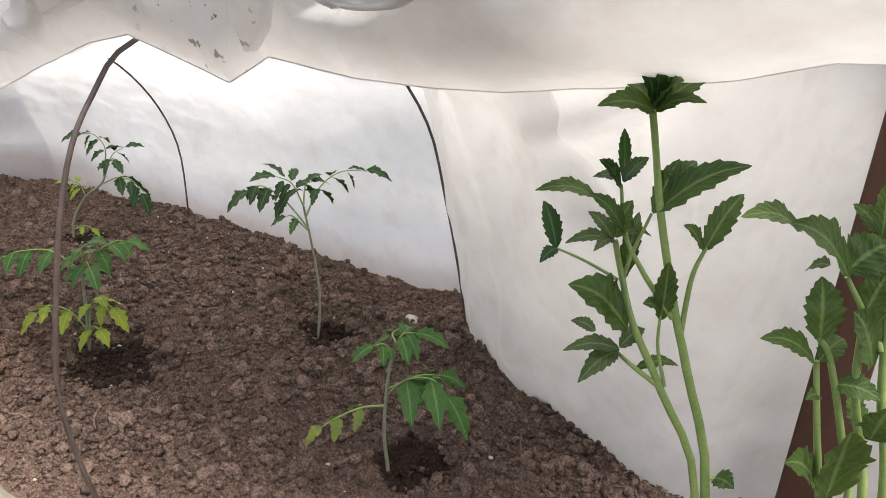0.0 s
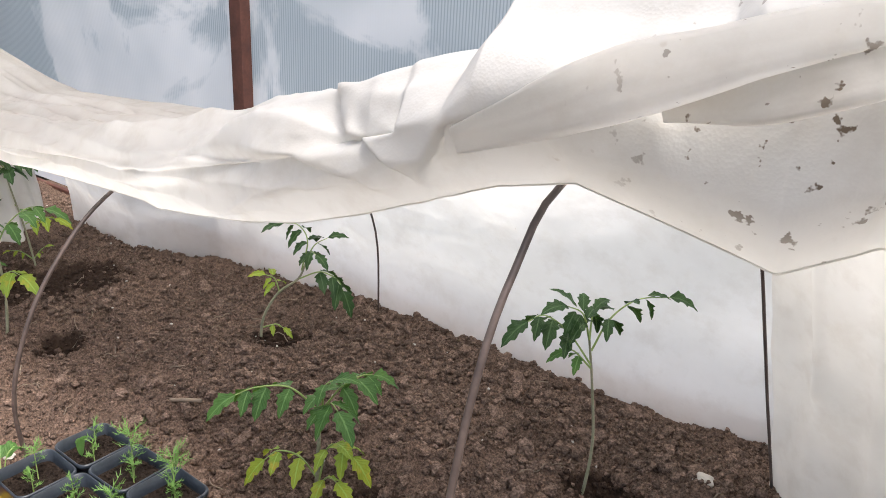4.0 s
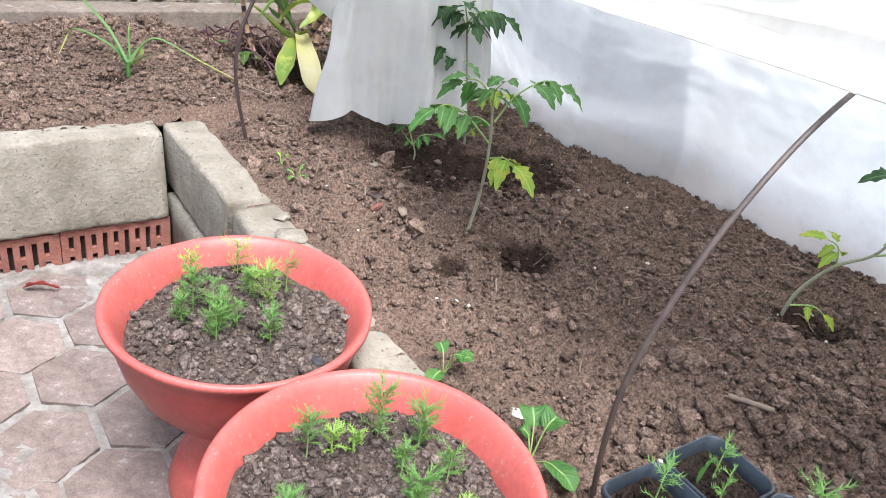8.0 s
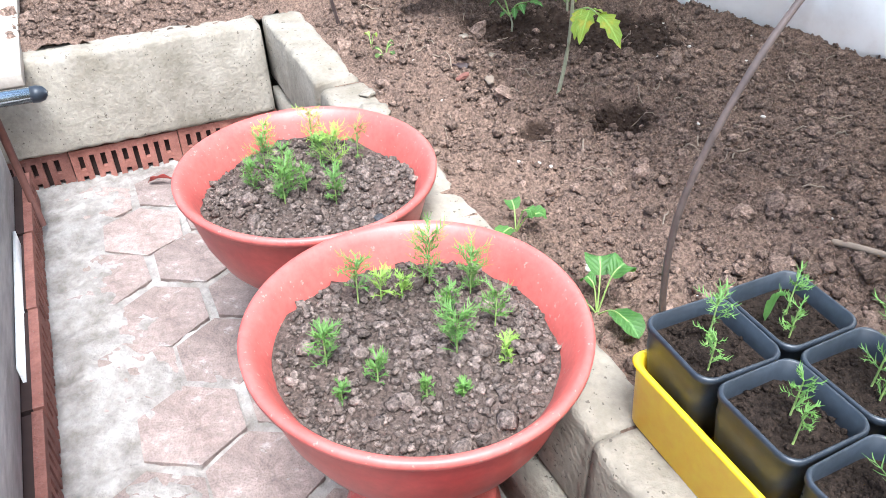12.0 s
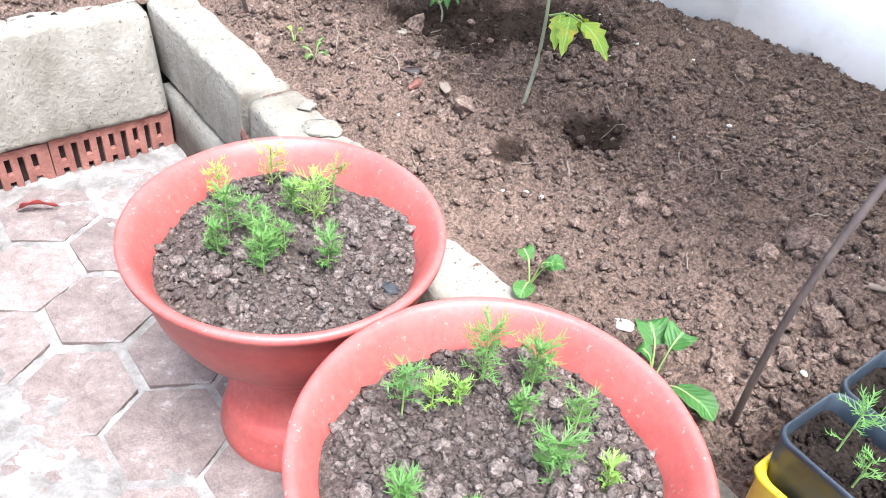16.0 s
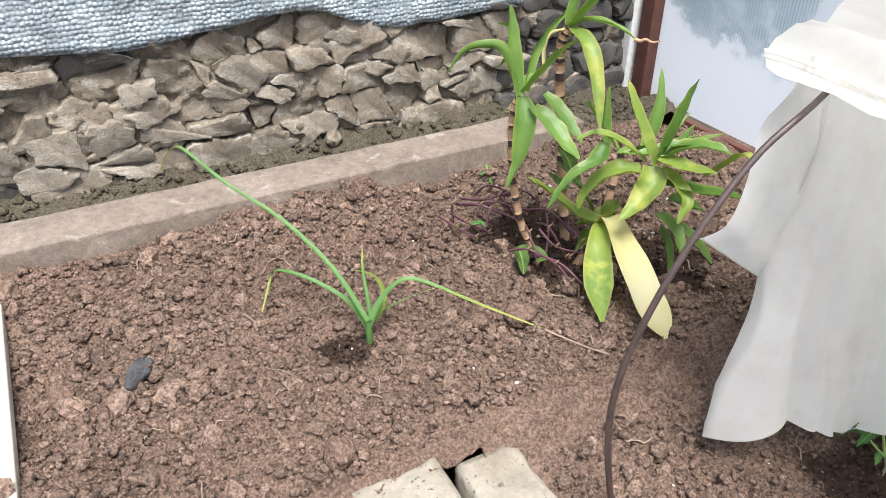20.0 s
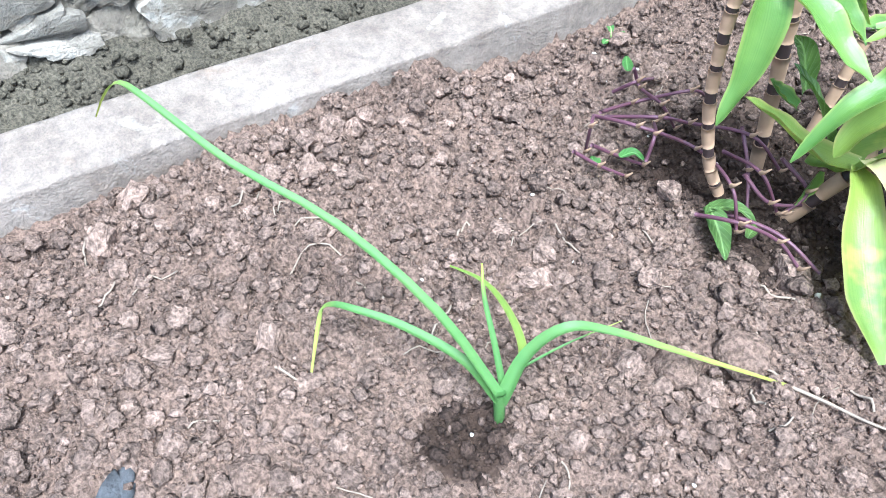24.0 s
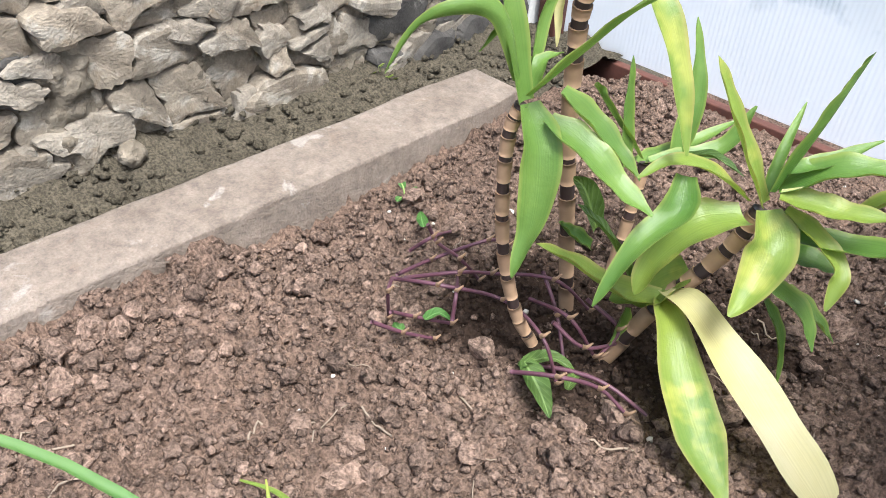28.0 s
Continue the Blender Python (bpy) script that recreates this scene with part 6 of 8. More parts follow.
strap(basket, LEAF_CALL, [(-0.017, 0.09, 0.439), (0.012, 0.106, 0.456), (0.055, 0.132, 0.452), (0.089, 0.152, 0.435)], 0.0287, 0.5, 0.25, 0.03)
strap(basket, LEAF_LIME, [(-0.01, 0.083, 0.441), (0.04, 0.085, 0.422), (0.082, 0.081, 0.367), (0.116, 0.07, 0.302)], 0.0338, 0.5, -0.17, 0.03)
strap(basket, LEAF_CALL, [(-0.017, 0.09, 0.441), (0.013, 0.097, 0.472), (0.034, 0.098, 0.497), (0.052, 0.095, 0.529)], 0.0318, 0.5, 0.00, 0.03)
strap(basket, LEAF_CALL, [(-0.02, 0.088, 0.442), (-0.019, 0.101, 0.488), (-0.019, 0.114, 0.533)], 0.0262, 0.5, 0.17, 0.03)
strap(basket, LEAF_PALE, [(-0.017, 0.077, 0.437), (-0.029, 0.058, 0.427), (-0.031, 0.048, 0.399), (-0.026, 0.044, 0.365)], 0.0131, 0.5, -0.25, 0.03)
strap(basket, LEAF_LIME, [(0.165, 0.163, 0.232), (0.134, 0.155, 0.282), (0.106, 0.148, 0.33), (0.084, 0.148, 0.366)], 0.0331, 0.5, -0.08, 0.03)
strap(basket, LEAF_CALL, [(0.161, 0.172, 0.237), (0.152, 0.21, 0.279), (0.144, 0.25, 0.309)], 0.0117, 0.5, 0.08, 0.03)
strap(basket, LEAF_CALL, [(0.172, 0.168, 0.249), (0.188, 0.182, 0.323), (0.196, 0.189, 0.369), (0.201, 0.193, 0.398)], 0.0302, 0.5, 0.25, 0.03)
strap(basket, LEAF_CALL, [(0.172, 0.169, 0.27), (0.196, 0.208, 0.278), (0.225, 0.252, 0.299)], 0.0218, 0.5, -0.17, 0.03)
strap(basket, LEAF_CALL, [(0.174, 0.17, 0.249), (0.209, 0.191, 0.277), (0.242, 0.21, 0.287), (0.273, 0.226, 0.284)], 0.0442, 0.5, 0.00, 0.03)
strap(basket, LEAF_LIME, [(0.234, 0.22, 0.228), (0.265, 0.229, 0.262), (0.291, 0.233, 0.29), (0.313, 0.234, 0.282)], 0.0313, 0.5, 0.17, 0.03)
strap(basket, LEAF_LIME, [(0.182, 0.151, 0.254), (0.23, 0.171, 0.252), (0.278, 0.192, 0.26)], 0.0371, 0.5, -0.25, 0.03)
strap(basket, LEAF_CALL, [(0.189, 0.157, 0.211), (0.257, 0.187, 0.215), (0.298, 0.195, 0.228), (0.338, 0.203, 0.238)], 0.0355, 0.5, -0.08, 0.03)
strap(basket, LEAF_LIME, [(0.189, 0.157, 0.24), (0.228, 0.163, 0.22), (0.256, 0.161, 0.199), (0.263, 0.14, 0.17)], 0.0298, 0.5, 0.08, 0.03)
strap(basket, LEAF_LIME, [(0.175, 0.145, 0.239), (0.197, 0.129, 0.212), (0.203, 0.099, 0.185), (0.203, 0.065, 0.167)], 0.0484, 0.5, 0.25, 0.03)
strap(basket, LEAF_CALL, [(0.19, 0.184, 0.171), (0.219, 0.195, 0.174), (0.253, 0.21, 0.17)], 0.0402, 0.5, -0.17, 0.03)
strap(basket, LEAF_CALL, [(0.194, 0.161, 0.149), (0.236, 0.17, 0.131), (0.264, 0.167, 0.096)], 0.0304, 0.5, 0.00, 0.03)
strap(basket, LEAF_CALL, [(0.201, 0.167, 0.125), (0.228, 0.17, 0.086), (0.249, 0.168, 0.018)], 0.021, 0.5, 0.17, 0.03)
strap(basket, LEAF_CALL, [(0.202, 0.193, 0.123), (0.236, 0.222, 0.095), (0.266, 0.247, 0.057)], 0.0357, 0.5, -0.25, 0.03)
strap(basket, LEAF_LIME, [(0.163, 0.136, 0.226), (0.139, 0.098, 0.219), (0.12, 0.065, 0.188), (0.114, 0.043, 0.149)], 0.0546, 0.5, -0.08, 0.03)
strap(basket, LEAF_CALL, [(0.111, 0.092, 0.269), (0.123, 0.067, 0.242), (0.113, 0.024, 0.218), (0.104, -0.017, 0.162)], 0.033, 0.5, 0.08, 0.03)
strap(basket, LEAF_LIME, [(0.152, 0.152, 0.237), (0.126, 0.113, 0.272), (0.102, 0.076, 0.287), (0.086, 0.046, 0.274)], 0.0232, 0.5, 0.25, 0.03)
strap(basket, LEAF_LIME, [(0.12, 0.113, 0.1), (0.082, 0.068, 0.115), (0.048, 0.027, 0.155), (0.022, -0.008, 0.185)], 0.0429, 0.5, -0.17, 0.03)
strap(basket, LEAF_LIME, [(0.129, 0.133, 0.134), (0.101, 0.11, 0.097), (0.068, 0.083, 0.086)], 0.0733, 0.5, 0.00, 0.03)
strap(basket, LEAF_CALL, [(-0.022, 0.215, 0.165), (-0.037, 0.216, 0.231), (-0.046, 0.221, 0.3)], 0.0231, 0.5, 0.17, 0.03)
strap(basket, LEAF_CALL, [(0.005, 0.29, 0.158), (-0.011, 0.328, 0.234), (-0.045, 0.352, 0.314)], 0.0283, 0.5, -0.25, 0.03)
strap(basket, LEAF_CALL, [(-0.009, 0.253, 0.161), (0.042, 0.327, 0.174), (0.053, 0.369, 0.227)], 0.032, 0.5, -0.08, 0.03)
strap(basket, LEAF_CALL, [(-0.02, 0.244, 0.16), (-0.007, 0.319, 0.155), (0.027, 0.412, 0.185)], 0.0309, 0.5, 0.08, 0.03)
strap(basket, LEAF_DAH, [(0.016, 0.247, 0.176), (0.064, 0.248, 0.207), (0.109, 0.246, 0.203)], 0.0231, 0.5, 0.25, 0.03)
strap(basket, LEAF_CALL, [(-0.02, 0.243, 0.169), (-0.058, 0.198, 0.245), (-0.062, 0.182, 0.273)], 0.0259, 0.5, -0.17, 0.03)
strap(basket, LEAF_DAH, [(0.014, 0.116, 0.14), (0.004, 0.094, 0.196), (-0.003, 0.076, 0.218)], 0.028, 0.5, 0.00, 0.03)
strap(basket, LEAF_DAH, [(0.06, 0.128, 0.092), (0.043, 0.094, 0.155), (0.021, 0.056, 0.204)], 0.0325, 0.5, 0.17, 0.03)
strap(basket, LEAF_CALL, [(0.033, 0.079, 0.142), (0.013, 0.063, 0.157), (0.003, 0.054, 0.172)], 0.0308, 0.5, -0.25, 0.03)
strap(basket, LEAF_CALL, [(0.084, 0.095, 0.078), (0.085, 0.083, 0.052), (0.087, 0.072, 0.035)], 0.0255, 0.5, -0.08, 0.03)
strap(basket, LEAF_PALE, [(0.118, 0.106, 0.118), (0.152, 0.096, 0.128), (0.212, 0.082, 0.102), (0.280, 0.066, 0.068), (0.345, 0.052, 0.036), (0.368, 0.050, 0.028)], 0.064, 0.35, 0.15, 0.03, limp, label="limp pale yellow leaf")
strap(basket, LEAF_LIME, [(0.118, 0.100, 0.110), (0.148, 0.074, 0.110), (0.190, 0.040, 0.082), (0.242, 0.006, 0.055), (0.290, -0.022, 0.036)], 0.052, 0.35, -0.15, 0.03, limp, label="limp fading green leaf")
stem(basket, [(0.084, 0.149, 0.4375), (0.093, 0.155, 0.436), (0.099, 0.159, 0.440), (0.108, 0.168, 0.436), (0.117, 0.175, 0.44)], 0.0036, 0.0015, TAN, 'dry_tip', label="shrivelled dry leaf tip")
stem(basket, [(-0.152, -0.049, 0.05), (-0.083, -0.04, 0.08), (-0.037, 0.024, 0.05), (0.051, -0.014, 0.08), (0.076, -0.006, 0.02)], 0.0026, 0.002, PURPLE, 'runner', label="purple creeping runner")
stem(basket, [(-0.083, -0.04, 0.08), (-0.077, -0.044, 0.088), (-0.072, -0.042, 0.096)], 0.0032, 0.001, TAN, 'dry_sheath')
stem(basket, [(-0.037, 0.024, 0.05), (-0.031, 0.02, 0.058), (-0.026, 0.022, 0.066)], 0.0032, 0.001, TAN, 'dry_sheath')
stem(basket, [(0.051, -0.014, 0.08), (0.057, -0.018, 0.088), (0.062, -0.016, 0.096)], 0.0032, 0.001, TAN, 'dry_sheath')
stem(basket, [(0.076, -0.006, 0.02), (0.082, -0.01, 0.028), (0.087, -0.008, 0.036)], 0.0032, 0.001, TAN, 'dry_sheath')
stem(basket, [(-0.127, -0.063, 0.08), (-0.147, 0.012, 0.05), (-0.102, 0.065, 0.08), (-0.126, 0.138, 0.02)], 0.0026, 0.002, PURPLE, 'runner', label="purple creeping runner")
stem(basket, [(-0.147, 0.012, 0.05), (-0.141, 0.008, 0.058), (-0.136, 0.01, 0.066)], 0.0032, 0.001, TAN, 'dry_sheath')
stem(basket, [(-0.102, 0.065, 0.08), (-0.096, 0.061, 0.088), (-0.091, 0.063, 0.096)], 0.0032, 0.001, TAN, 'dry_sheath')
stem(basket, [(-0.126, 0.138, 0.02), (-0.12, 0.134, 0.028), (-0.115, 0.136, 0.036)], 0.0032, 0.001, TAN, 'dry_sheath')
stem(basket, [(-0.143, -0.037, 0.05), (-0.082, -0.005, 0.08), (-0.078, 0.05, 0.05), (0, 0.069, 0.08), (0.028, 0.118, 0.02)], 0.0026, 0.002, PURPLE, 'runner', label="purple creeping runner")
stem(basket, [(-0.082, -0.005, 0.08), (-0.076, -0.009, 0.088), (-0.071, -0.007, 0.096)], 0.0032, 0.001, TAN, 'dry_sheath')
stem(basket, [(-0.078, 0.05, 0.05), (-0.072, 0.046, 0.058), (-0.067, 0.048, 0.066)], 0.0032, 0.001, TAN, 'dry_sheath')
stem(basket, [(0, 0.069, 0.08), (0.006, 0.065, 0.088), (0.011, 0.067, 0.096)], 0.0032, 0.001, TAN, 'dry_sheath')
stem(basket, [(0.028, 0.118, 0.02), (0.034, 0.114, 0.028), (0.039, 0.116, 0.036)], 0.0032, 0.001, TAN, 'dry_sheath')
stem(basket, [(-0.084, -0.11, 0.08), (-0.084, -0.074, 0.05), (-0.069, -0.027, 0.02)], 0.0026, 0.002, PURPLE, 'runner', label="purple creeping runner")
stem(basket, [(-0.084, -0.074, 0.05), (-0.078, -0.078, 0.058), (-0.073, -0.076, 0.066)], 0.0032, 0.001, TAN, 'dry_sheath')
stem(basket, [(-0.069, -0.027, 0.02), (-0.063, -0.031, 0.028), (-0.058, -0.029, 0.036)], 0.0032, 0.001, TAN, 'dry_sheath')
stem(basket, [(-0.152, -0.049, 0.05), (-0.112, -0.09, 0.08), (-0.126, -0.077, 0.02)], 0.0026, 0.002, PURPLE, 'runner', label="purple creeping runner")
stem(basket, [(-0.112, -0.09, 0.08), (-0.106, -0.094, 0.088), (-0.101, -0.092, 0.096)], 0.0032, 0.001, TAN, 'dry_sheath')
stem(basket, [(-0.126, -0.077, 0.02), (-0.12, -0.081, 0.028), (-0.115, -0.079, 0.036)], 0.0032, 0.001, TAN, 'dry_sheath')
stem(basket, [(-0.086, -0.136, 0.08), (-0.074, -0.101, 0.05), (-0.064, -0.06, 0.02)], 0.0026, 0.002, PURPLE, 'runner', label="purple creeping runner")
stem(basket, [(-0.074, -0.101, 0.05), (-0.068, -0.105, 0.058), (-0.063, -0.103, 0.066)], 0.0032, 0.001, TAN, 'dry_sheath')
stem(basket, [(-0.064, -0.06, 0.02), (-0.058, -0.064, 0.028), (-0.053, -0.062, 0.036)], 0.0032, 0.001, TAN, 'dry_sheath')
stem(basket, [(-0.051, -0.046, 0.05), (-0.061, -0.031, 0.08), (-0.126, 0.04, 0.02)], 0.0026, 0.002, PURPLE, 'runner', label="purple creeping runner")
stem(basket, [(-0.061, -0.031, 0.08), (-0.055, -0.035, 0.088), (-0.05, -0.033, 0.096)], 0.0032, 0.001, TAN, 'dry_sheath')
stem(basket, [(-0.126, 0.04, 0.02), (-0.12, 0.036, 0.028), (-0.115, 0.038, 0.036)], 0.0032, 0.001, TAN, 'dry_sheath')
stem(basket, [(-0.175, 0.031, 0.08), (-0.167, 0.042, 0.05), (-0.1, 0.013, 0.08), (-0.102, 0.056, 0.02)], 0.0026, 0.002, PURPLE, 'runner', label="purple creeping runner")
stem(basket, [(-0.167, 0.042, 0.05), (-0.161, 0.038, 0.058), (-0.156, 0.04, 0.066)], 0.0032, 0.001, TAN, 'dry_sheath')
stem(basket, [(-0.1, 0.013, 0.08), (-0.094, 0.009, 0.088), (-0.089, 0.011, 0.096)], 0.0032, 0.001, TAN, 'dry_sheath')
stem(basket, [(-0.102, 0.056, 0.02), (-0.096, 0.052, 0.028), (-0.091, 0.054, 0.036)], 0.0032, 0.001, TAN, 'dry_sheath')
stem(basket, [(-0.016, 0.05, 0.05), (0.053, 0.031, 0.08), (0.079, 0.059, 0.02)], 0.0026, 0.002, PURPLE, 'runner', label="purple creeping runner")
stem(basket, [(0.053, 0.031, 0.08), (0.059, 0.027, 0.088), (0.064, 0.029, 0.096)], 0.0032, 0.001, TAN, 'dry_sheath')
stem(basket, [(0.079, 0.059, 0.02), (0.085, 0.055, 0.028), (0.09, 0.057, 0.036)], 0.0032, 0.001, TAN, 'dry_sheath')
stem(basket, [(-0.018, 0.071, 0.08), (0.024, 0.052, 0.05), (0.074, 0.012, 0.02)], 0.0026, 0.002, PURPLE, 'runner', label="purple creeping runner")
stem(basket, [(0.024, 0.052, 0.05), (0.03, 0.048, 0.058), (0.035, 0.05, 0.066)], 0.0032, 0.001, TAN, 'dry_sheath')
stem(basket, [(0.074, 0.012, 0.02), (0.08, 0.008, 0.028), (0.085, 0.01, 0.036)], 0.0032, 0.001, TAN, 'dry_sheath')
stem(basket, [(0.047, -0.054, 0.05), (0.099, -0.047, 0.08), (0.125, -0.002, 0.05), (0.153, 0.016, 0.02)], 0.0026, 0.002, PURPLE, 'runner', label="purple creeping runner")
stem(basket, [(0.099, -0.047, 0.08), (0.105, -0.051, 0.088), (0.11, -0.049, 0.096)], 0.0032, 0.001, TAN, 'dry_sheath')
stem(basket, [(0.125, -0.002, 0.05), (0.131, -0.006, 0.058), (0.136, -0.004, 0.066)], 0.0032, 0.001, TAN, 'dry_sheath')
stem(basket, [(0.153, 0.016, 0.02), (0.159, 0.012, 0.028), (0.164, 0.014, 0.036)], 0.0032, 0.001, TAN, 'dry_sheath')
stem(basket, [(0.047, 0.071, 0.08), (0.086, 0.087, 0.05), (0.083, 0.064, 0.02)], 0.0026, 0.002, PURPLE, 'runner', label="purple creeping runner")
stem(basket, [(0.086, 0.087, 0.05), (0.092, 0.083, 0.058), (0.097, 0.085, 0.066)], 0.0032, 0.001, TAN, 'dry_sheath')
stem(basket, [(0.083, 0.064, 0.02), (0.089, 0.06, 0.028), (0.094, 0.062, 0.036)], 0.0032, 0.001, TAN, 'dry_sheath')
stem(basket, [(-0.178, 0.004, 0.05), (-0.152, 0.018, 0.08), (-0.199, 0.105, 0.02)], 0.0026, 0.002, PURPLE, 'runner', label="purple creeping runner")
stem(basket, [(-0.152, 0.018, 0.08), (-0.146, 0.014, 0.088), (-0.141, 0.016, 0.096)], 0.0032, 0.001, TAN, 'dry_sheath')
stem(basket, [(-0.199, 0.105, 0.02), (-0.193, 0.101, 0.028), (-0.188, 0.103, 0.036)], 0.0032, 0.001, TAN, 'dry_sheath')
stem(basket, [(0.045, 0.012, 0.08), (0.077, 0.034, 0.05), (0.088, 0.102, 0.02)], 0.0026, 0.002, PURPLE, 'runner', label="purple creeping runner")
stem(basket, [(0.077, 0.034, 0.05), (0.083, 0.03, 0.058), (0.088, 0.032, 0.066)], 0.0032, 0.001, TAN, 'dry_sheath')
stem(basket, [(0.088, 0.102, 0.02), (0.094, 0.098, 0.028), (0.099, 0.1, 0.036)], 0.0032, 0.001, TAN, 'dry_sheath')
strap(basket, LEAF_MID, [(-0.077, -0.065, 0.045), (-0.074, -0.045, 0.045), (-0.054, -0.043, 0.045)], 0.0135)
strap(basket, LEAF_MID, [(-0.208, 0.056, 0.045), (-0.223, 0.066, 0.045), (-0.237, 0.077, 0.045)], 0.0155)
strap(basket, LEAF_MID, [(-0.08, -0.095, 0.045), (-0.088, -0.097, 0.045), (-0.096, -0.094, 0.045)], 0.0132)

offset_plant = thing("plantlet", "small green offshoot lying on the damp soil", "plant", (-3.1, 1.065, 0.015))
strap(offset_plant, LEAF_DAH, [(-0.043, 0.038, 0.035), (-0.01, 0.025, 0.027), (0.018, 0.01, 0.019)], 0.0266)
strap(offset_plant, LEAF_DAH, [(-0.043, 0.038, 0.035), (-0.029, 0.072, 0.027), (-0.003, 0.081, 0.019)], 0.0189)
strap(offset_plant, LEAF_DAH, [(-0.041, 0.028, 0.035), (-0.04, 0.066, 0.027), (-0.022, 0.085, 0.019)], 0.0146)
strap(offset_plant, LEAF_DAH, [(0.014, 0.041, 0.035), (0.004, 0.065, 0.027), (0.003, 0.084, 0.019)], 0.0129)
stem(offset_plant, [(-0.053, 0.053, 0.015), (0, 0.076, 0.025), (0.037, 0.087, 0.025), (0.08, 0.101, 0.005)], 0.003, 0.002, PURPLE, 'runner')

onion = thing("onion_plant", "young onion with long arching strap leaves, tips yellowing", "onion", (-3.045, 0.745, 0.025))
stem(onion, [(-0.009, 0.008, -0.025), (-0.009, 0.007, 0.005), (-0.014, 0.008, 0.035)], 0.005, 0.0065, ONION, 'bulb_neck')
strap(onion, ONION, [(-0.01, 0.007, 0.03), (-0.08, -0.022, 0.105), (-0.172, -0.073, 0.165), (-0.243, -0.135, 0.21), (-0.315, -0.176, 0.245), (-0.347, -0.192, 0.25), (-0.372, -0.206, 0.225), (-0.4, -0.22, 0.185)], 0.0107, 0.6, 0, 0.0, thin_taper)
strap(onion, ONION, [(-0.011, 0.005, 0.025), (-0.05, -0.011, 0.055), (-0.098, -0.046, 0.075), (-0.132, -0.079, 0.085), (-0.154, -0.097, 0.08), (-0.159, -0.108, 0.06), (-0.129, -0.135, 0.025)], 0.0115, 0.6, 0, 0.0, thin_taper, "arched leaf with a yellow folded tip")
strap(onion, ONION, [(-0.009, 0.008, 0.025), (-0.019, 0.039, 0.065), (-0.011, 0.074, 0.095), (0.008, 0.113, 0.085), (0.05, 0.18, 0.05), (0.117, 0.271, 0.01)], 0.0148, 0.6, 0, 0.0, thin_taper)
strap(onion, LEAF_LIME, [(-0.019, 0.024, 0.025), (-0.033, 0.047, 0.045), (-0.081, 0.062, 0.045), (-0.133, 0.065, 0.035), (-0.184, 0.049, 0.02)], 0.0107, 0.6, 0, 0.0, thin_taper)
strap(onion, ONION, [(-0.016, 0.014, 0.03), (-0.046, 0.021, 0.065), (-0.079, 0.029, 0.095), (-0.102, 0.04, 0.115)], 0.0074, 0.6, 0, 0.0, thin_taper)
strap(onion, ONION, [(-0.025, 0.037, 0.035), (-0.016, 0.086, 0.055), (-0.006, 0.143, 0.065)], 0.0033, 0.6, 0, 0.0, thin_taper)
stem(onion, [(0.114, 0.268, 0.011), (0.143, 0.29, 0.005), (0.18, 0.309, 0.005), (0.213, 0.331, 0.005)], 0.002, 0.0012, STRAW, 'dry_leaf_tip', label="dried straw-coloured leaf tip")

tomato_a = thing("tomato_plant", "young tomato plant with green leaves and one yellowing leaf", "tomato plant", (-2.085, 1.165, 0.005), "tomato plants")
stem(tomato_a, [(-0, 0, -0.02), (0.005, 0.006, -0.012), (0.013, 0.016, 0.097), (0.013, 0.016, 0.197), (0.008, 0.01, 0.273)], 0.0045, 0.0025, STEM)
compound(tomato_a, LEAF_MID, [(0.012, 0.014, 0.203), (-0.011, -0.034, 0.255), (-0.025, -0.071, 0.274), (-0.029, -0.097, 0.266)], 0.055, 3, seed=1)
compound(tomato_a, LEAF_MID, [(0.014, 0.016, 0.248), (0.025, 0.045, 0.301), (0.047, 0.088, 0.337), (0.062, 0.121, 0.33)], 0.06, 3, seed=2)
compound(tomato_a, LEAF_MID, [(0.009, 0.01, 0.269), (0.001, -0.009, 0.311), (-0.009, -0.032, 0.327), (-0.017, -0.052, 0.322)], 0.05, 3, seed=3)
compound(tomato_a, LEAF_MID, [(0.008, 0.01, 0.273), (0.026, -0.008, 0.314), (0.053, -0.015, 0.341)], 0.045, 2, seed=4)
compound(tomato_a, LEAF_YEL, [(0.017, 0.02, 0.172), (0.048, 0.027, 0.186), (0.078, 0.031, 0.183)], 0.06, 2, seed=5)
compound(tomato_a, LEAF_MID, [(0.014, 0.017, 0.234), (-0.026, 0.008, 0.242), (-0.06, 0.006, 0.228)], 0.04, 2, seed=6)

tomato_b = thing("tomato_plant", "tall tomato plant with dark top leaves by the fleece flap", "tomato plant", (-2.5, 1.465, 0), "tomato plants")
stem(tomato_b, [(-0, 0, -0.02), (-0, -0.001, 0.005), (-0.01, -0.012, 0.129), (-0.023, -0.027, 0.242), (-0.03, -0.036, 0.321)], 0.004, 0.0022, STEM)
compound(tomato_b, LEAF_DARK, [(-0.018, -0.021, 0.193), (-0.034, -0.057, 0.23), (-0.054, -0.097, 0.251), (-0.068, -0.129, 0.239)], 0.055, 3, seed=1)
compound(tomato_b, LEAF_YEL, [(-0.007, -0.008, 0.134), (0.017, 0.01, 0.151), (0.042, 0.03, 0.158), (0.065, 0.048, 0.155)], 0.05, 2, seed=2)
compound(tomato_b, LEAF_DARK, [(-0.027, -0.033, 0.295), (-0.038, -0.056, 0.333), (-0.05, -0.081, 0.345), (-0.052, -0.094, 0.338)], 0.06, 3, seed=3)
compound(tomato_b, LEAF_DARK, [(-0.029, -0.035, 0.31), (-0.02, -0.014, 0.338), (-0.001, 0.019, 0.346), (0.013, 0.047, 0.334)], 0.065, 3, seed=4)
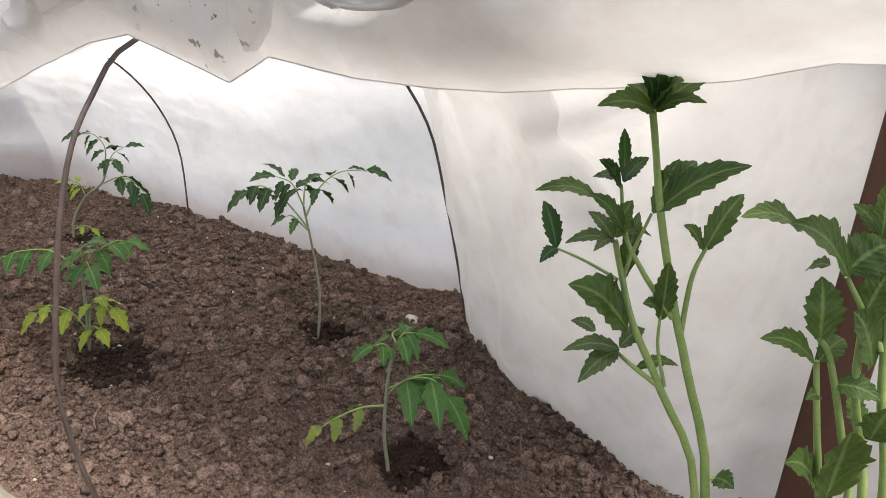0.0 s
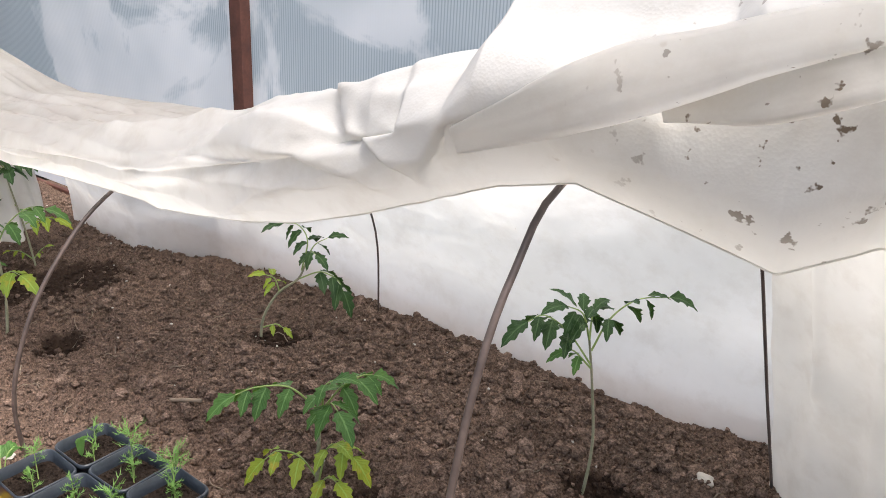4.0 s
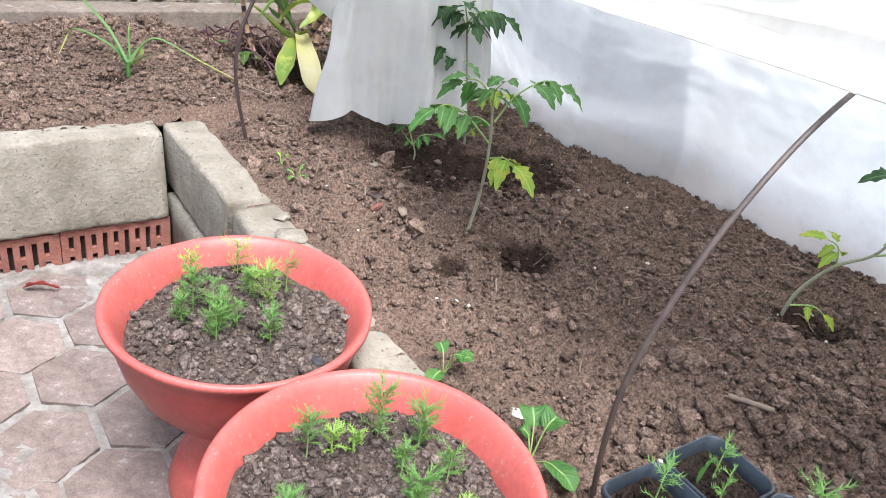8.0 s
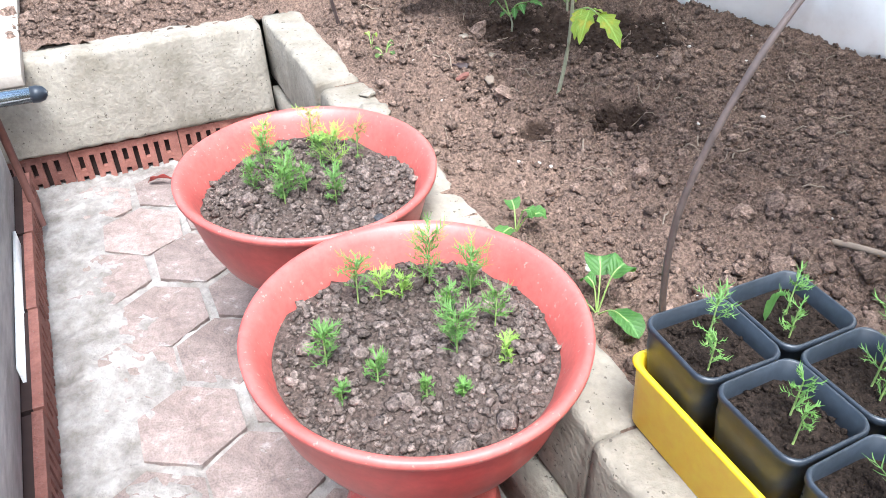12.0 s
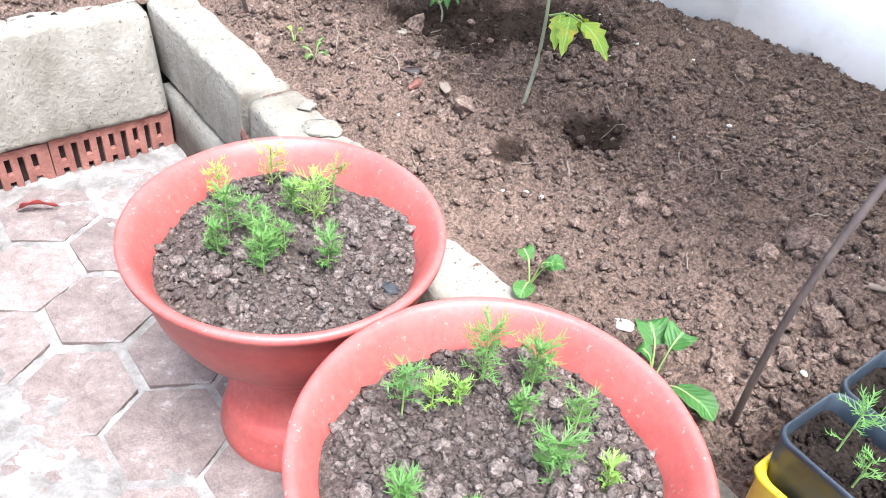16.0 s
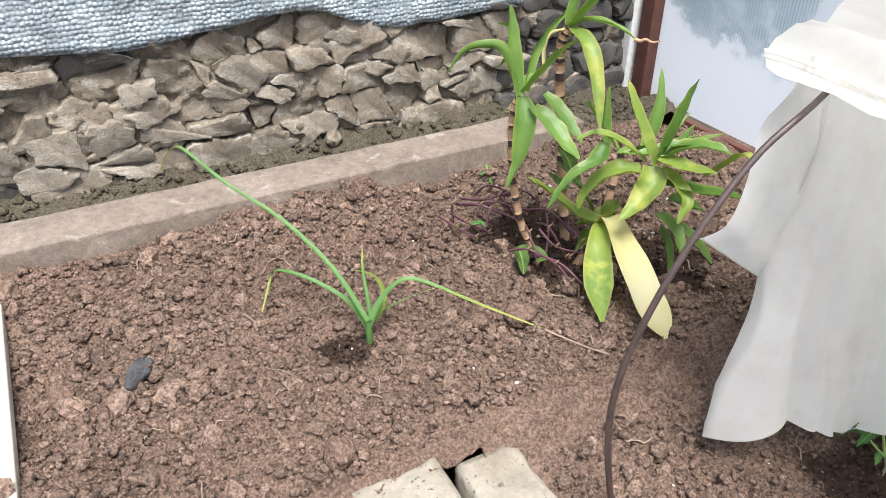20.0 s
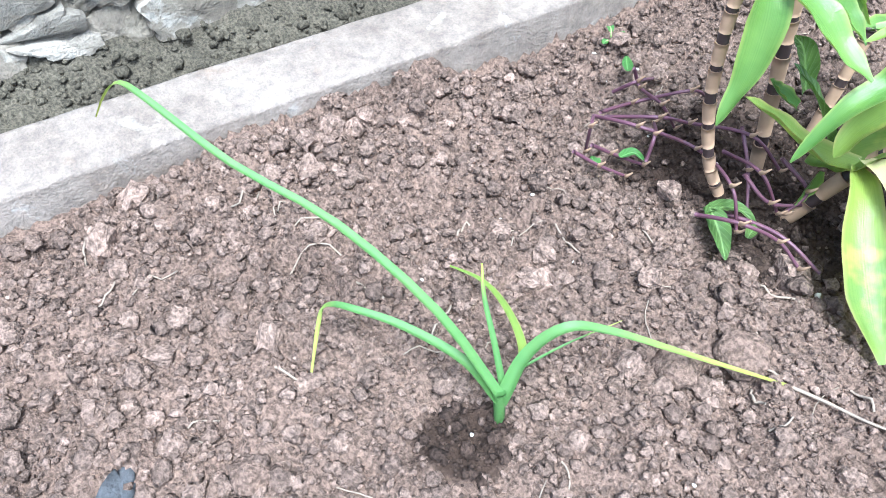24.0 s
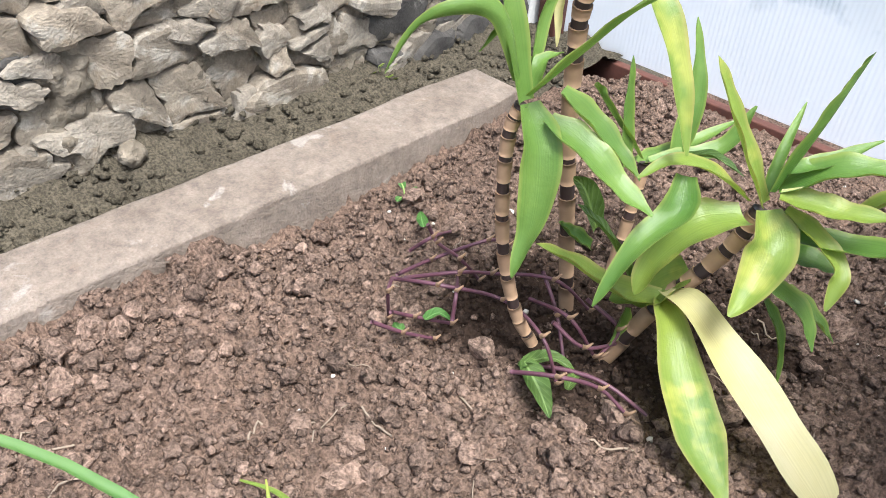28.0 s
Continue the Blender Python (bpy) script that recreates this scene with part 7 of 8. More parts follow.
compound(tomato_b, LEAF_DARK, [(-0.029, -0.036, 0.315), (-0.015, -0.058, 0.351), (0.006, -0.071, 0.367)], 0.055, 2, seed=5)
compound(tomato_b, LEAF_DARK, [(-0.026, -0.031, 0.285), (-0.01, -0.036, 0.317), (0.005, -0.041, 0.319)], 0.06, 2, seed=6)
compound(tomato_b, LEAF_YEL, [(-0.002, -0.002, 0.015), (-0.018, -0.03, 0.046), (-0.031, -0.053, 0.051)], 0.022, 2, seed=7)
compound(tomato_b, LEAF_YEL, [(-0.002, -0.002, 0.015), (0.012, 0.015, 0.044), (0.021, 0.025, 0.055)], 0.024, 1, seed=8)

tomato_c = thing("tomato_plant", "wilted small tomato seedling in a damp hollow", "tomato plant", (-2.49, 1.3, -0.01), "tomato plants")
stem(tomato_c, [(-0, 0, -0.02), (0.001, 0.001, 0.004), (-0.006, -0.007, 0.032)], 0.003, 0.0017, STEM)
compound(tomato_c, LEAF_MID, [(-0.004, -0.005, 0.025), (-0.017, -0.021, 0.074), (-0.037, -0.045, 0.091), (-0.046, -0.056, 0.091)], 0.035, 2, seed=1)
compound(tomato_c, LEAF_MID, [(-0.003, -0.003, 0.026), (0.007, 0.008, 0.051), (0.025, 0.03, 0.06)], 0.03, 2, seed=2)
compound(tomato_c, LEAF_MID, [(-0.002, -0.002, 0.019), (-0.014, -0.017, 0.037), (-0.025, -0.03, 0.056)], 0.02, 1, seed=3)

tomato_d = thing("tomato_plant", "leaning tomato plant with dark drooping leaves before the fleece", "tomato plant", (-1.6, 1.593, -0.005), "tomato plants")
stem(tomato_d, [(-0, 0, -0.02), (0.001, 0.001, -0.005), (0.009, 0.007, 0.068), (0.041, 0.031, 0.139), (0.082, 0.062, 0.18), (0.099, 0.074, 0.224)], 0.0045, 0.0025, STEM)
compound(tomato_d, LEAF_DARK, [(0.09, 0.068, 0.205), (0.108, 0.073, 0.289), (0.095, 0.055, 0.333), (0.071, 0.029, 0.339)], 0.05, 3, seed=1)
compound(tomato_d, LEAF_DARK, [(0.096, 0.073, 0.216), (0.108, 0.094, 0.269), (0.13, 0.123, 0.29)], 0.045, 2, seed=2)
compound(tomato_d, LEAF_DARK, [(0.082, 0.062, 0.18), (0.135, 0.089, 0.207), (0.177, 0.108, 0.191), (0.196, 0.11, 0.165)], 0.06, 3, seed=3)
compound(tomato_d, LEAF_DARK, [(0.099, 0.074, 0.224), (0.12, 0.072, 0.262), (0.142, 0.069, 0.262)], 0.045, 2, seed=4)
compound(tomato_d, LEAF_YEL, [(0.043, 0.033, 0.143), (0.035, 0.026, 0.179), (0.017, 0.013, 0.189)], 0.04, 2, seed=5)
compound(tomato_d, LEAF_YEL, [(0.008, 0.006, 0.038), (0.043, 0.02, 0.053), (0.065, 0.024, 0.048)], 0.03, 1, seed=6)

tomato_e = thing("tomato_plant", "tomato plant with yellowing lower leaves in a watered hollow", "tomato plant", (-1.037, 1.245, -0.03), "tomato plants")
stem(tomato_e, [(-0, 0, -0.02), (-0.007, -0.005, 0.007), (-0.003, -0.002, 0.106), (0, 0, 0.194), (0.004, 0.003, 0.221)], 0.005, 0.0028, STEM)
compound(tomato_e, LEAF_MID, [(0.001, 0.001, 0.212), (-0.032, -0.041, 0.27), (-0.07, -0.086, 0.276), (-0.088, -0.117, 0.268)], 0.055, 3, seed=1)
compound(tomato_e, LEAF_MID, [(0.004, 0.003, 0.218), (0.026, 0.032, 0.262), (0.048, 0.061, 0.28), (0.058, 0.081, 0.276)], 0.055, 3, seed=2)
compound(tomato_e, LEAF_MID, [(0.004, 0.003, 0.221), (0.015, -0.002, 0.272), (0.033, -0, 0.291)], 0.05, 2, seed=3)
compound(tomato_e, LEAF_MID, [(0.003, 0.002, 0.212), (0.037, -0.01, 0.251), (0.068, -0.024, 0.254)], 0.06, 2, seed=4)
compound(tomato_e, LEAF_YEL, [(-0.005, -0.004, 0.067), (-0.023, -0.03, 0.121), (-0.046, -0.06, 0.14), (-0.059, -0.082, 0.127)], 0.05, 2, seed=5)
compound(tomato_e, LEAF_YEL, [(-0.003, -0.002, 0.054), (0.018, 0.001, 0.14), (0.045, 0.009, 0.155), (0.069, 0.014, 0.139)], 0.055, 3, seed=6)
compound(tomato_e, LEAF_YEL, [(-0.005, -0.004, 0.047), (0.03, -0.009, 0.088), (0.059, -0.018, 0.096)], 0.05, 1, seed=7)

tomato_f = thing("tomato_plant", "slender tomato seedling with dark curled leaves", "tomato plant", (-0.655, 1.585, -0.01), "tomato plants")
stem(tomato_f, [(-0, 0, -0.02), (0.006, 0.005, 0.015), (0.009, 0.007, 0.121), (-0.004, -0.003, 0.245), (-0.017, -0.013, 0.339)], 0.004, 0.0022, STEM)
compound(tomato_f, LEAF_DARK, [(-0.01, -0.008, 0.287), (-0.047, -0.044, 0.357), (-0.08, -0.077, 0.391), (-0.1, -0.101, 0.381)], 0.055, 3, seed=1)
compound(tomato_f, LEAF_DARK, [(-0.012, -0.009, 0.316), (0.006, 0.013, 0.378), (0.039, 0.046, 0.416), (0.084, 0.088, 0.421)], 0.055, 3, seed=2)
compound(tomato_f, LEAF_DARK, [(-0.017, -0.013, 0.339), (-0.023, -0.042, 0.399), (-0.037, -0.078, 0.423)], 0.05, 3, seed=3)
compound(tomato_f, LEAF_DARK, [(-0.017, -0.013, 0.339), (-0.023, 0.002, 0.383), (-0.021, 0.022, 0.388)], 0.05, 2, seed=4)
compound(tomato_f, LEAF_MID, [(-0.009, -0.007, 0.279), (-0.037, -0.028, 0.314), (-0.049, -0.037, 0.313)], 0.035, 1, seed=5)

tomato_g = thing("tomato_plant", "small tomato plant with bright green lower leaves", "tomato plant", (-0.233, 1.285, -0.015), "tomato plants")
stem(tomato_g, [(-0, 0, -0.02), (0, 0, 0.006), (-0.007, -0.004, 0.091), (-0.002, -0.001, 0.214), (0.007, 0.004, 0.278)], 0.0045, 0.0025, STEM)
compound(tomato_g, LEAF_LIME, [(-0.008, -0.004, 0.143), (-0.038, -0.033, 0.143), (-0.067, -0.061, 0.128), (-0.087, -0.084, 0.112)], 0.04, 2, seed=1)
compound(tomato_g, LEAF_MID, [(-0.005, -0.003, 0.166), (0.032, 0.007, 0.208), (0.076, 0.02, 0.218), (0.104, 0.024, 0.193)], 0.075, 2, seed=2)
compound(tomato_g, LEAF_MID, [(0.007, 0.004, 0.273), (0.02, 0.011, 0.296), (0.037, 0.021, 0.298)], 0.055, 2, seed=3)
compound(tomato_g, LEAF_MID, [(0.006, 0.003, 0.255), (-0.001, -0.018, 0.281), (-0.008, -0.039, 0.286)], 0.04, 2, seed=4)
compound(tomato_g, LEAF_MID, [(0.007, 0.004, 0.278), (-0.006, 0.014, 0.286), (-0.005, 0.031, 0.288)], 0.035, 2, seed=5)
compound(tomato_g, LEAF_MID, [(-0.005, -0.003, 0.178), (0.034, 0.042, 0.198), (0.059, 0.08, 0.188)], 0.06, 2, seed=6)

dahlia_a = thing("dahlia_plant", "tall dahlia with toothed green leaves and dark curled buds", "dahlia", (0.335, 1.285, 0), "dahlias")
stem(dahlia_a, [(0.010, 0.004, -0.19), (-0.005, -0.003, 0.198), (-0.061, -0.035, 0.407), (-0.087, -0.049, 0.491), (-0.123, -0.07, 0.629), (-0.148, -0.084, 0.75)], 0.0075, 0.0045, STEM_GREEN)
stem(dahlia_a, [(0.004, 0.004, -0.19), (-0.018, -0.01, 0.197), (-0.085, -0.048, 0.369), (-0.132, -0.075, 0.471), (-0.158, -0.09, 0.551), (-0.169, -0.096, 0.589)], 0.0065, 0.0039, STEM_GREEN)
stem(dahlia_a, [(-0.076, -0.043, 0.458), (-0.076, -0.043, 0.541), (-0.067, -0.038, 0.584)], 0.004, 0.0024, STEM_GREEN)
stem(dahlia_a, [(-0.153, -0.087, 0.535), (-0.146, -0.083, 0.575), (-0.132, -0.075, 0.625)], 0.0035, 0.0021, STEM_GREEN)
stem(dahlia_a, [(-0.159, -0.09, 0.535), (-0.199, -0.113, 0.56), (-0.235, -0.133, 0.577)], 0.0025, 0.0015, STEM_GREEN)
stem(dahlia_a, [(-0.083, -0.047, 0.379), (-0.099, -0.056, 0.439), (-0.103, -0.058, 0.49)], 0.003, 0.0018, STEM_GREEN)
stem(dahlia_a, [(-0.09, -0.051, 0.378), (-0.124, -0.07, 0.407), (-0.146, -0.083, 0.429)], 0.004, 0.0024, STEM_GREEN)
stem(dahlia_a, [(-0.089, -0.051, 0.483), (-0.13, -0.074, 0.545), (-0.158, -0.09, 0.597), (-0.172, -0.098, 0.662)], 0.004, 0.0024, STEM_GREEN)
stem(dahlia_a, [(-0.007, -0.004, 0.226), (0.002, 0.001, 0.229)], 0.004, 0.0024, STEM_GREEN)
toothed(dahlia_a, LEAF_DAH, (-0.145, -0.083, 0.75), (-0.195, -0.145, 0.76), 0.0351, seed=0)
toothed(dahlia_a, LEAF_DAH, (-0.145, -0.083, 0.75), (-0.1, -0.034, 0.791), 0.0333, seed=1)
toothed(dahlia_a, LEAF_DAH, (-0.147, -0.083, 0.76), (-0.152, -0.029, 0.792), 0.0246, seed=2)
toothed(dahlia_a, LEAF_DAH, (-0.146, -0.083, 0.753), (-0.085, -0.106, 0.774), 0.021, seed=3)
toothed(dahlia_a, LEAF_DAH, (-0.147, -0.084, 0.757), (-0.19, -0.062, 0.773), 0.023, seed=4)
toothed(dahlia_a, LEAF_DAH, (-0.146, -0.083, 0.753), (-0.108, -0.13, 0.798), 0.0303, seed=5)
toothed(dahlia_a, LEAF_DAH, (-0.068, -0.039, 0.58), (-0.043, 0.01, 0.647), 0.0353, seed=6)
toothed(dahlia_a, LEAF_DAH, (-0.07, -0.039, 0.58), (-0.092, -0.075, 0.62), 0.0204, seed=7)
toothed(dahlia_a, LEAF_DAH, (-0.128, -0.073, 0.628), (-0.034, -0.042, 0.698), 0.0393, seed=8)
toothed(dahlia_a, LEAF_DAH, (-0.115, -0.065, 0.652), (-0.101, -0.023, 0.686), 0.0313, seed=9)
toothed(dahlia_a, LEAF_DAH, (-0.13, -0.074, 0.625), (-0.117, -0.043, 0.69), 0.0282, seed=10)
toothed(dahlia_a, LEAF_DAH, (-0.155, -0.1, 0.601), (-0.197, -0.146, 0.66), 0.0251, seed=11)
toothed(dahlia_a, LEAF_DAH, (-0.191, -0.131, 0.652), (-0.246, -0.197, 0.668), 0.0248, seed=12)
toothed(dahlia_a, LEAF_DARK, (-0.235, -0.133, 0.577), (-0.262, -0.126, 0.632), 0.0263, seed=13)
toothed(dahlia_a, LEAF_DARK, (-0.235, -0.133, 0.577), (-0.244, -0.162, 0.565), 0.0186, seed=14)
toothed(dahlia_a, LEAF_DARK, (-0.172, -0.098, 0.659), (-0.193, -0.133, 0.698), 0.022, seed=15)
toothed(dahlia_a, LEAF_DARK, (-0.171, -0.097, 0.67), (-0.184, -0.07, 0.723), 0.0178, seed=16)
toothed(dahlia_a, LEAF_DARK, (-0.171, -0.097, 0.666), (-0.145, -0.082, 0.696), 0.0237, seed=17)
toothed(dahlia_a, LEAF_DARK, (-0.173, -0.098, 0.669), (-0.212, -0.097, 0.665), 0.0166, seed=18)
toothed(dahlia_a, LEAF_DAH, (-0.172, -0.098, 0.589), (-0.216, -0.157, 0.596), 0.0213, seed=19)
toothed(dahlia_a, LEAF_DAH, (-0.171, -0.097, 0.589), (-0.212, -0.097, 0.62), 0.0211, seed=20)
toothed(dahlia_a, LEAF_DAH, (-0.17, -0.096, 0.593), (-0.15, -0.108, 0.649), 0.0311, seed=21)
toothed(dahlia_a, LEAF_DAH, (-0.167, -0.095, 0.597), (-0.137, -0.032, 0.579), 0.0174, seed=22)
toothed(dahlia_a, LEAF_DAH, (-0.169, -0.096, 0.589), (-0.176, -0.158, 0.594), 0.0187, seed=23)
toothed(dahlia_a, LEAF_DAH, (-0.137, -0.078, 0.462), (-0.199, -0.171, 0.551), 0.0642, seed=24)
toothed(dahlia_a, LEAF_DAH, (-0.143, -0.081, 0.432), (-0.203, -0.15, 0.447), 0.026, seed=25)
toothed(dahlia_a, LEAF_DAH, (-0.146, -0.083, 0.429), (-0.173, -0.156, 0.411), 0.0362, seed=26)
toothed(dahlia_a, LEAF_DAH, (-0.144, -0.081, 0.435), (-0.122, -0.046, 0.454), 0.0261, seed=27)
toothed(dahlia_a, LEAF_DAH, (-0.101, -0.057, 0.478), (-0.1, -0.08, 0.571), 0.0311, seed=28)
toothed(dahlia_a, LEAF_DAH, (-0.104, -0.059, 0.49), (-0.118, -0.101, 0.516), 0.0226, seed=29)
toothed(dahlia_a, LEAF_DAH, (-0.12, -0.068, 0.403), (-0.079, 0.013, 0.38), 0.0192, seed=30)
toothed(dahlia_a, LEAF_DAH, (0.002, 0.001, 0.229), (0.031, -0.017, 0.236), 0.0364, seed=31)
toothed(dahlia_a, LEAF_DAH, (-0.176, -0.1, 0.46), (-0.215, -0.099, 0.465), 0.0194, seed=32)
toothed(dahlia_a, LEAF_DAH, (-0.153, -0.087, 0.535), (-0.155, -0.053, 0.617), 0.0285, seed=33)

for k, tip in enumerate(((-0.172, -0.105, 0.822), (-0.118, -0.095, 0.826), (-0.150, -0.048, 0.818), (-0.140, -0.118, 0.806))):
    toothed(dahlia_a, LEAF_DARK, (-0.146, -0.083, 0.755), tip, 0.024, seed=60 + k, cup=0.5)
for ob in dahlia_a.children:
    # the main stems lean out towards the path, the side branch stays back
    co = np.zeros(len(ob.data.vertices) * 3, dtype=np.float32)
    ob.data.vertices.foreach_get("co", co)
    co = co.reshape(-1, 3)
    k = (0.85 + 0.15 * np.clip((-co[:, 0] - 0.13) / 0.10, 0, 1) * np.clip((0.74 - co[:, 2]) / 0.05, 0, 1))[:, None]
    co = np.array([0.025, -0.96, 0.965]) * (1 - k) + co * k
    ob.data.vertices.foreach_set("co", co.astype(np.float32).ravel())
dahlia_b = thing("dahlia_plant", "leafy green dahlia shoots beside a dark post", "dahlia", (0.6, 1.2, 0), "dahlias")
stem(dahlia_b, [(-0.0584, -0.0332, -0.01), (-0.146, -0.083, 0.368), (-0.171, -0.097, 0.474), (-0.189, -0.107, 0.556)], 0.005, 0.0030, STEM_GREEN)
stem(dahlia_b, [(-0.0476, -0.0272, -0.01), (-0.119, -0.068, 0.371), (-0.145, -0.082, 0.461), (-0.177, -0.1, 0.557), (-0.192, -0.109, 0.582)], 0.005, 0.0030, STEM_GREEN)
stem(dahlia_b, [(-0.0424, -0.024, -0.01), (-0.106, -0.06, 0.372), (-0.146, -0.083, 0.518), (-0.16, -0.091, 0.61)], 0.006, 0.0036, STEM_GREEN)
stem(dahlia_b, [(-0.0348, -0.02, -0.01), (-0.087, -0.05, 0.373), (-0.123, -0.07, 0.52), (-0.144, -0.082, 0.636)], 0.006, 0.0036, STEM_GREEN)
stem(dahlia_b, [(-0.136, -0.077, 0.573), (-0.184, -0.104, 0.651)], 0.004, 0.0024, STEM_GREEN)
toothed(dahlia_b, LEAF_DAH, (-0.181, -0.126, 0.657), (-0.237, -0.203, 0.725), 0.0429, seed=0)
toothed(dahlia_b, LEAF_DAH, (-0.228, -0.176, 0.71), (-0.272, -0.247, 0.735), 0.0249, seed=1)
toothed(dahlia_b, LEAF_DAH, (-0.191, -0.108, 0.579), (-0.205, -0.093, 0.641), 0.0412, seed=2)
toothed(dahlia_b, LEAF_DAH, (-0.191, -0.108, 0.556), (-0.241, -0.171, 0.595), 0.0283, seed=3)
toothed(dahlia_b, LEAF_DAH, (-0.139, -0.079, 0.553), (-0.171, -0.12, 0.625), 0.0529, seed=4)
toothed(dahlia_b, LEAF_DAH, (-0.16, -0.091, 0.407), (-0.192, -0.155, 0.459), 0.0413, seed=5)
toothed(dahlia_b, LEAF_DAH, (-0.143, -0.081, 0.383), (-0.143, -0.138, 0.508), 0.0636, seed=6)
toothed(dahlia_b, LEAF_DAH, (-0.166, -0.094, 0.53), (-0.123, -0.093, 0.526), 0.0301, seed=7)
toothed(dahlia_b, LEAF_DAH, (-0.187, -0.106, 0.556), (-0.169, -0.062, 0.567), 0.0281, seed=8)
toothed(dahlia_b, LEAF_DAH, (-0.185, -0.105, 0.657), (-0.155, -0.088, 0.688), 0.0493, seed=9)
toothed(dahlia_b, LEAF_DAH, (-0.164, -0.059, 0.682), (-0.196, -0.054, 0.708), 0.026, seed=10)
toothed(dahlia_b, LEAF_DAH, (-0.164, -0.059, 0.682), (-0.173, -0.064, 0.74), 0.0298, seed=11)
toothed(dahlia_b, LEAF_DAH, (-0.16, -0.091, 0.61), (-0.15, -0.085, 0.659), 0.0376, seed=12)
toothed(dahlia_b, LEAF_DAH, (-0.12, -0.068, 0.463), (-0.112, -0.087, 0.52), 0.0483, seed=13)
toothed(dahlia_b, LEAF_DAH, (-0.178, -0.101, 0.516), (-0.189, -0.13, 0.522), 0.0158, seed=14)
toothed(dahlia_b, LEAF_DAH, (-0.2, -0.114, 0.662), (-0.221, -0.091, 0.641), 0.018, seed=15)
toothed(dahlia_b, LEAF_DAH, (-0.131, -0.052, 0.462), (-0.151, -0.051, 0.498), 0.0267, seed=16)

# ---- seedlings in the pots ----
def local(pot, x, y):
    return x - pot.location.x, y - pot.location.y


def seed_pots():
    tall = ((-1.959, 0.564, 0.075), (-1.899, 0.585, 0.065), (-1.933, 0.538, 0.05), (-1.879, 0.571, 0.06), (-1.955, 0.651, 0.055), (-1.926, 0.666, 0.075), (-1.844, 0.639, 0.06), (-1.96, 0.715, 0.06),
            (-2.03, 0.66, 0.07), (-2.035, 0.585, 0.06), (-1.945, 0.59, 0.06), (-1.90, 0.61, 0.05))
    for k, (x, y, h) in enumerate(tall):
        lx, ly = local(POT1, x, y)
        feathery(POT1, lx, ly, -0.05, h, 100 + k, FEATHER_YEL if k in (8, 9, 5) else FEATHER, 2.6 if k < 7 else 1.4)
    sparse = ((-1.521, 0.519, 0.06), (-1.615, 0.59, 0.065), (-1.60, 0.615, 0.045), (-1.592, 0.64, 0.04), (-1.60, 0.68, 0.085), (-1.565, 0.72, 0.07), (-1.5, 0.72, 0.06), (-1.47, 0.655, 0.075), (-1.538, 0.679, 0.05),
              (-1.474, 0.562, 0.045), (-1.413, 0.635, 0.03), (-1.439, 0.70, 0.04), (-1.466, 0.518, 0.03), (-1.434, 0.602, 0.03))
    for k, (x, y, h) in enumerate(sparse):
        lx, ly = local(POT2, x, y)
        feathery(POT2, lx, ly, -0.05, h, 130 + k, FEATHER_YEL if k in (2, 3, 11) else FEATHER, 2.6 if k in (7, 4, 5, 0) else 1.7)
    rng = np.random.RandomState(3)
    for k in range(14):
        a, r = rng.uniform(0, 6.28), 0.11 * math.sqrt(rng.rand())
        feathery(POT3, r * math.cos(a), r * math.sin(a), -0.027, rng.uniform(0.02, 0.05), 160 + k, FEATHER, 0.8)
    for k, pot in enumerate(CELLS):
        feathery(pot, -0.012 + 0.004 * k, 0.008, -0.024, (0.06, 0.05, 0.05, 0.085, 0.085, 0.09)[k], 180 + k, FEATHER, 1.6 if k > 2 else 0.9)
        feathery(pot, 0.018, -0.014 + 0.003 * k, -0.024, 0.04, 190 + k, FEATHER, 0.8 if k < 4 else 1.8)
    for s in (-1, 1):
        v, f = blade(smooth_path([(-0.01, -0.018, -0.022), (-0.008, -0.018 + s * 0.003, 0.012), (-0.004, -0.018 + s * 0.012, 0.016)], 8), 0.012, 5, 0.2)
        mesh_np("seed_leaf", v, f, LEAF_MID, CELLS[1], "round pale green seed leaf")


def weeds():
    weed("weed", -1.735, 0.885, ((60, 0.045, 0.035, 0.03), (170, 0.035, 0.04, 0.026), (300, 0.05, 0.02, 0.028), (20, 0.03, 0.05, 0.02)), "small round-leaved green weed beside the kerb")
    weed("weed", -1.525, 0.89, ((150, 0.06, 0.06, 0.042), (95, 0.045, 0.07, 0.036), (0, 0.085, 0.035, 0.036), (250, 0.04, 0.02, 0.03), (200, 0.03, 0.05, 0.02)), "leafy green weed between pot and tray")
    weed("weed", -2.40, 0.935, ((20, 0.03, 0.02, 0.014), (120, 0.028, 0.025, 0.012), (220, 0.03, 0.02, 0.012), (300, 0.03, 0.015, 0.014), (70, 0.02, 0.04, 0.01)), "tiny bluish green weed on the dry soil", LEAF_DAH)
    weed("weed", -2.47, 0.93, ((40, 0.015, 0.03, 0.012), (200, 0.018, 0.028, 0.012)), "tiny pale sprout on the dry soil", LEAF_LIME)
    weed("weed", -3.5, 1.25, ((40, 0.02, 0.02, 0.012), (160, 0.02, 0.02, 0.012), (280, 0.02, 0.01, 0.012)), "tiny green weed on the soil near the beam")


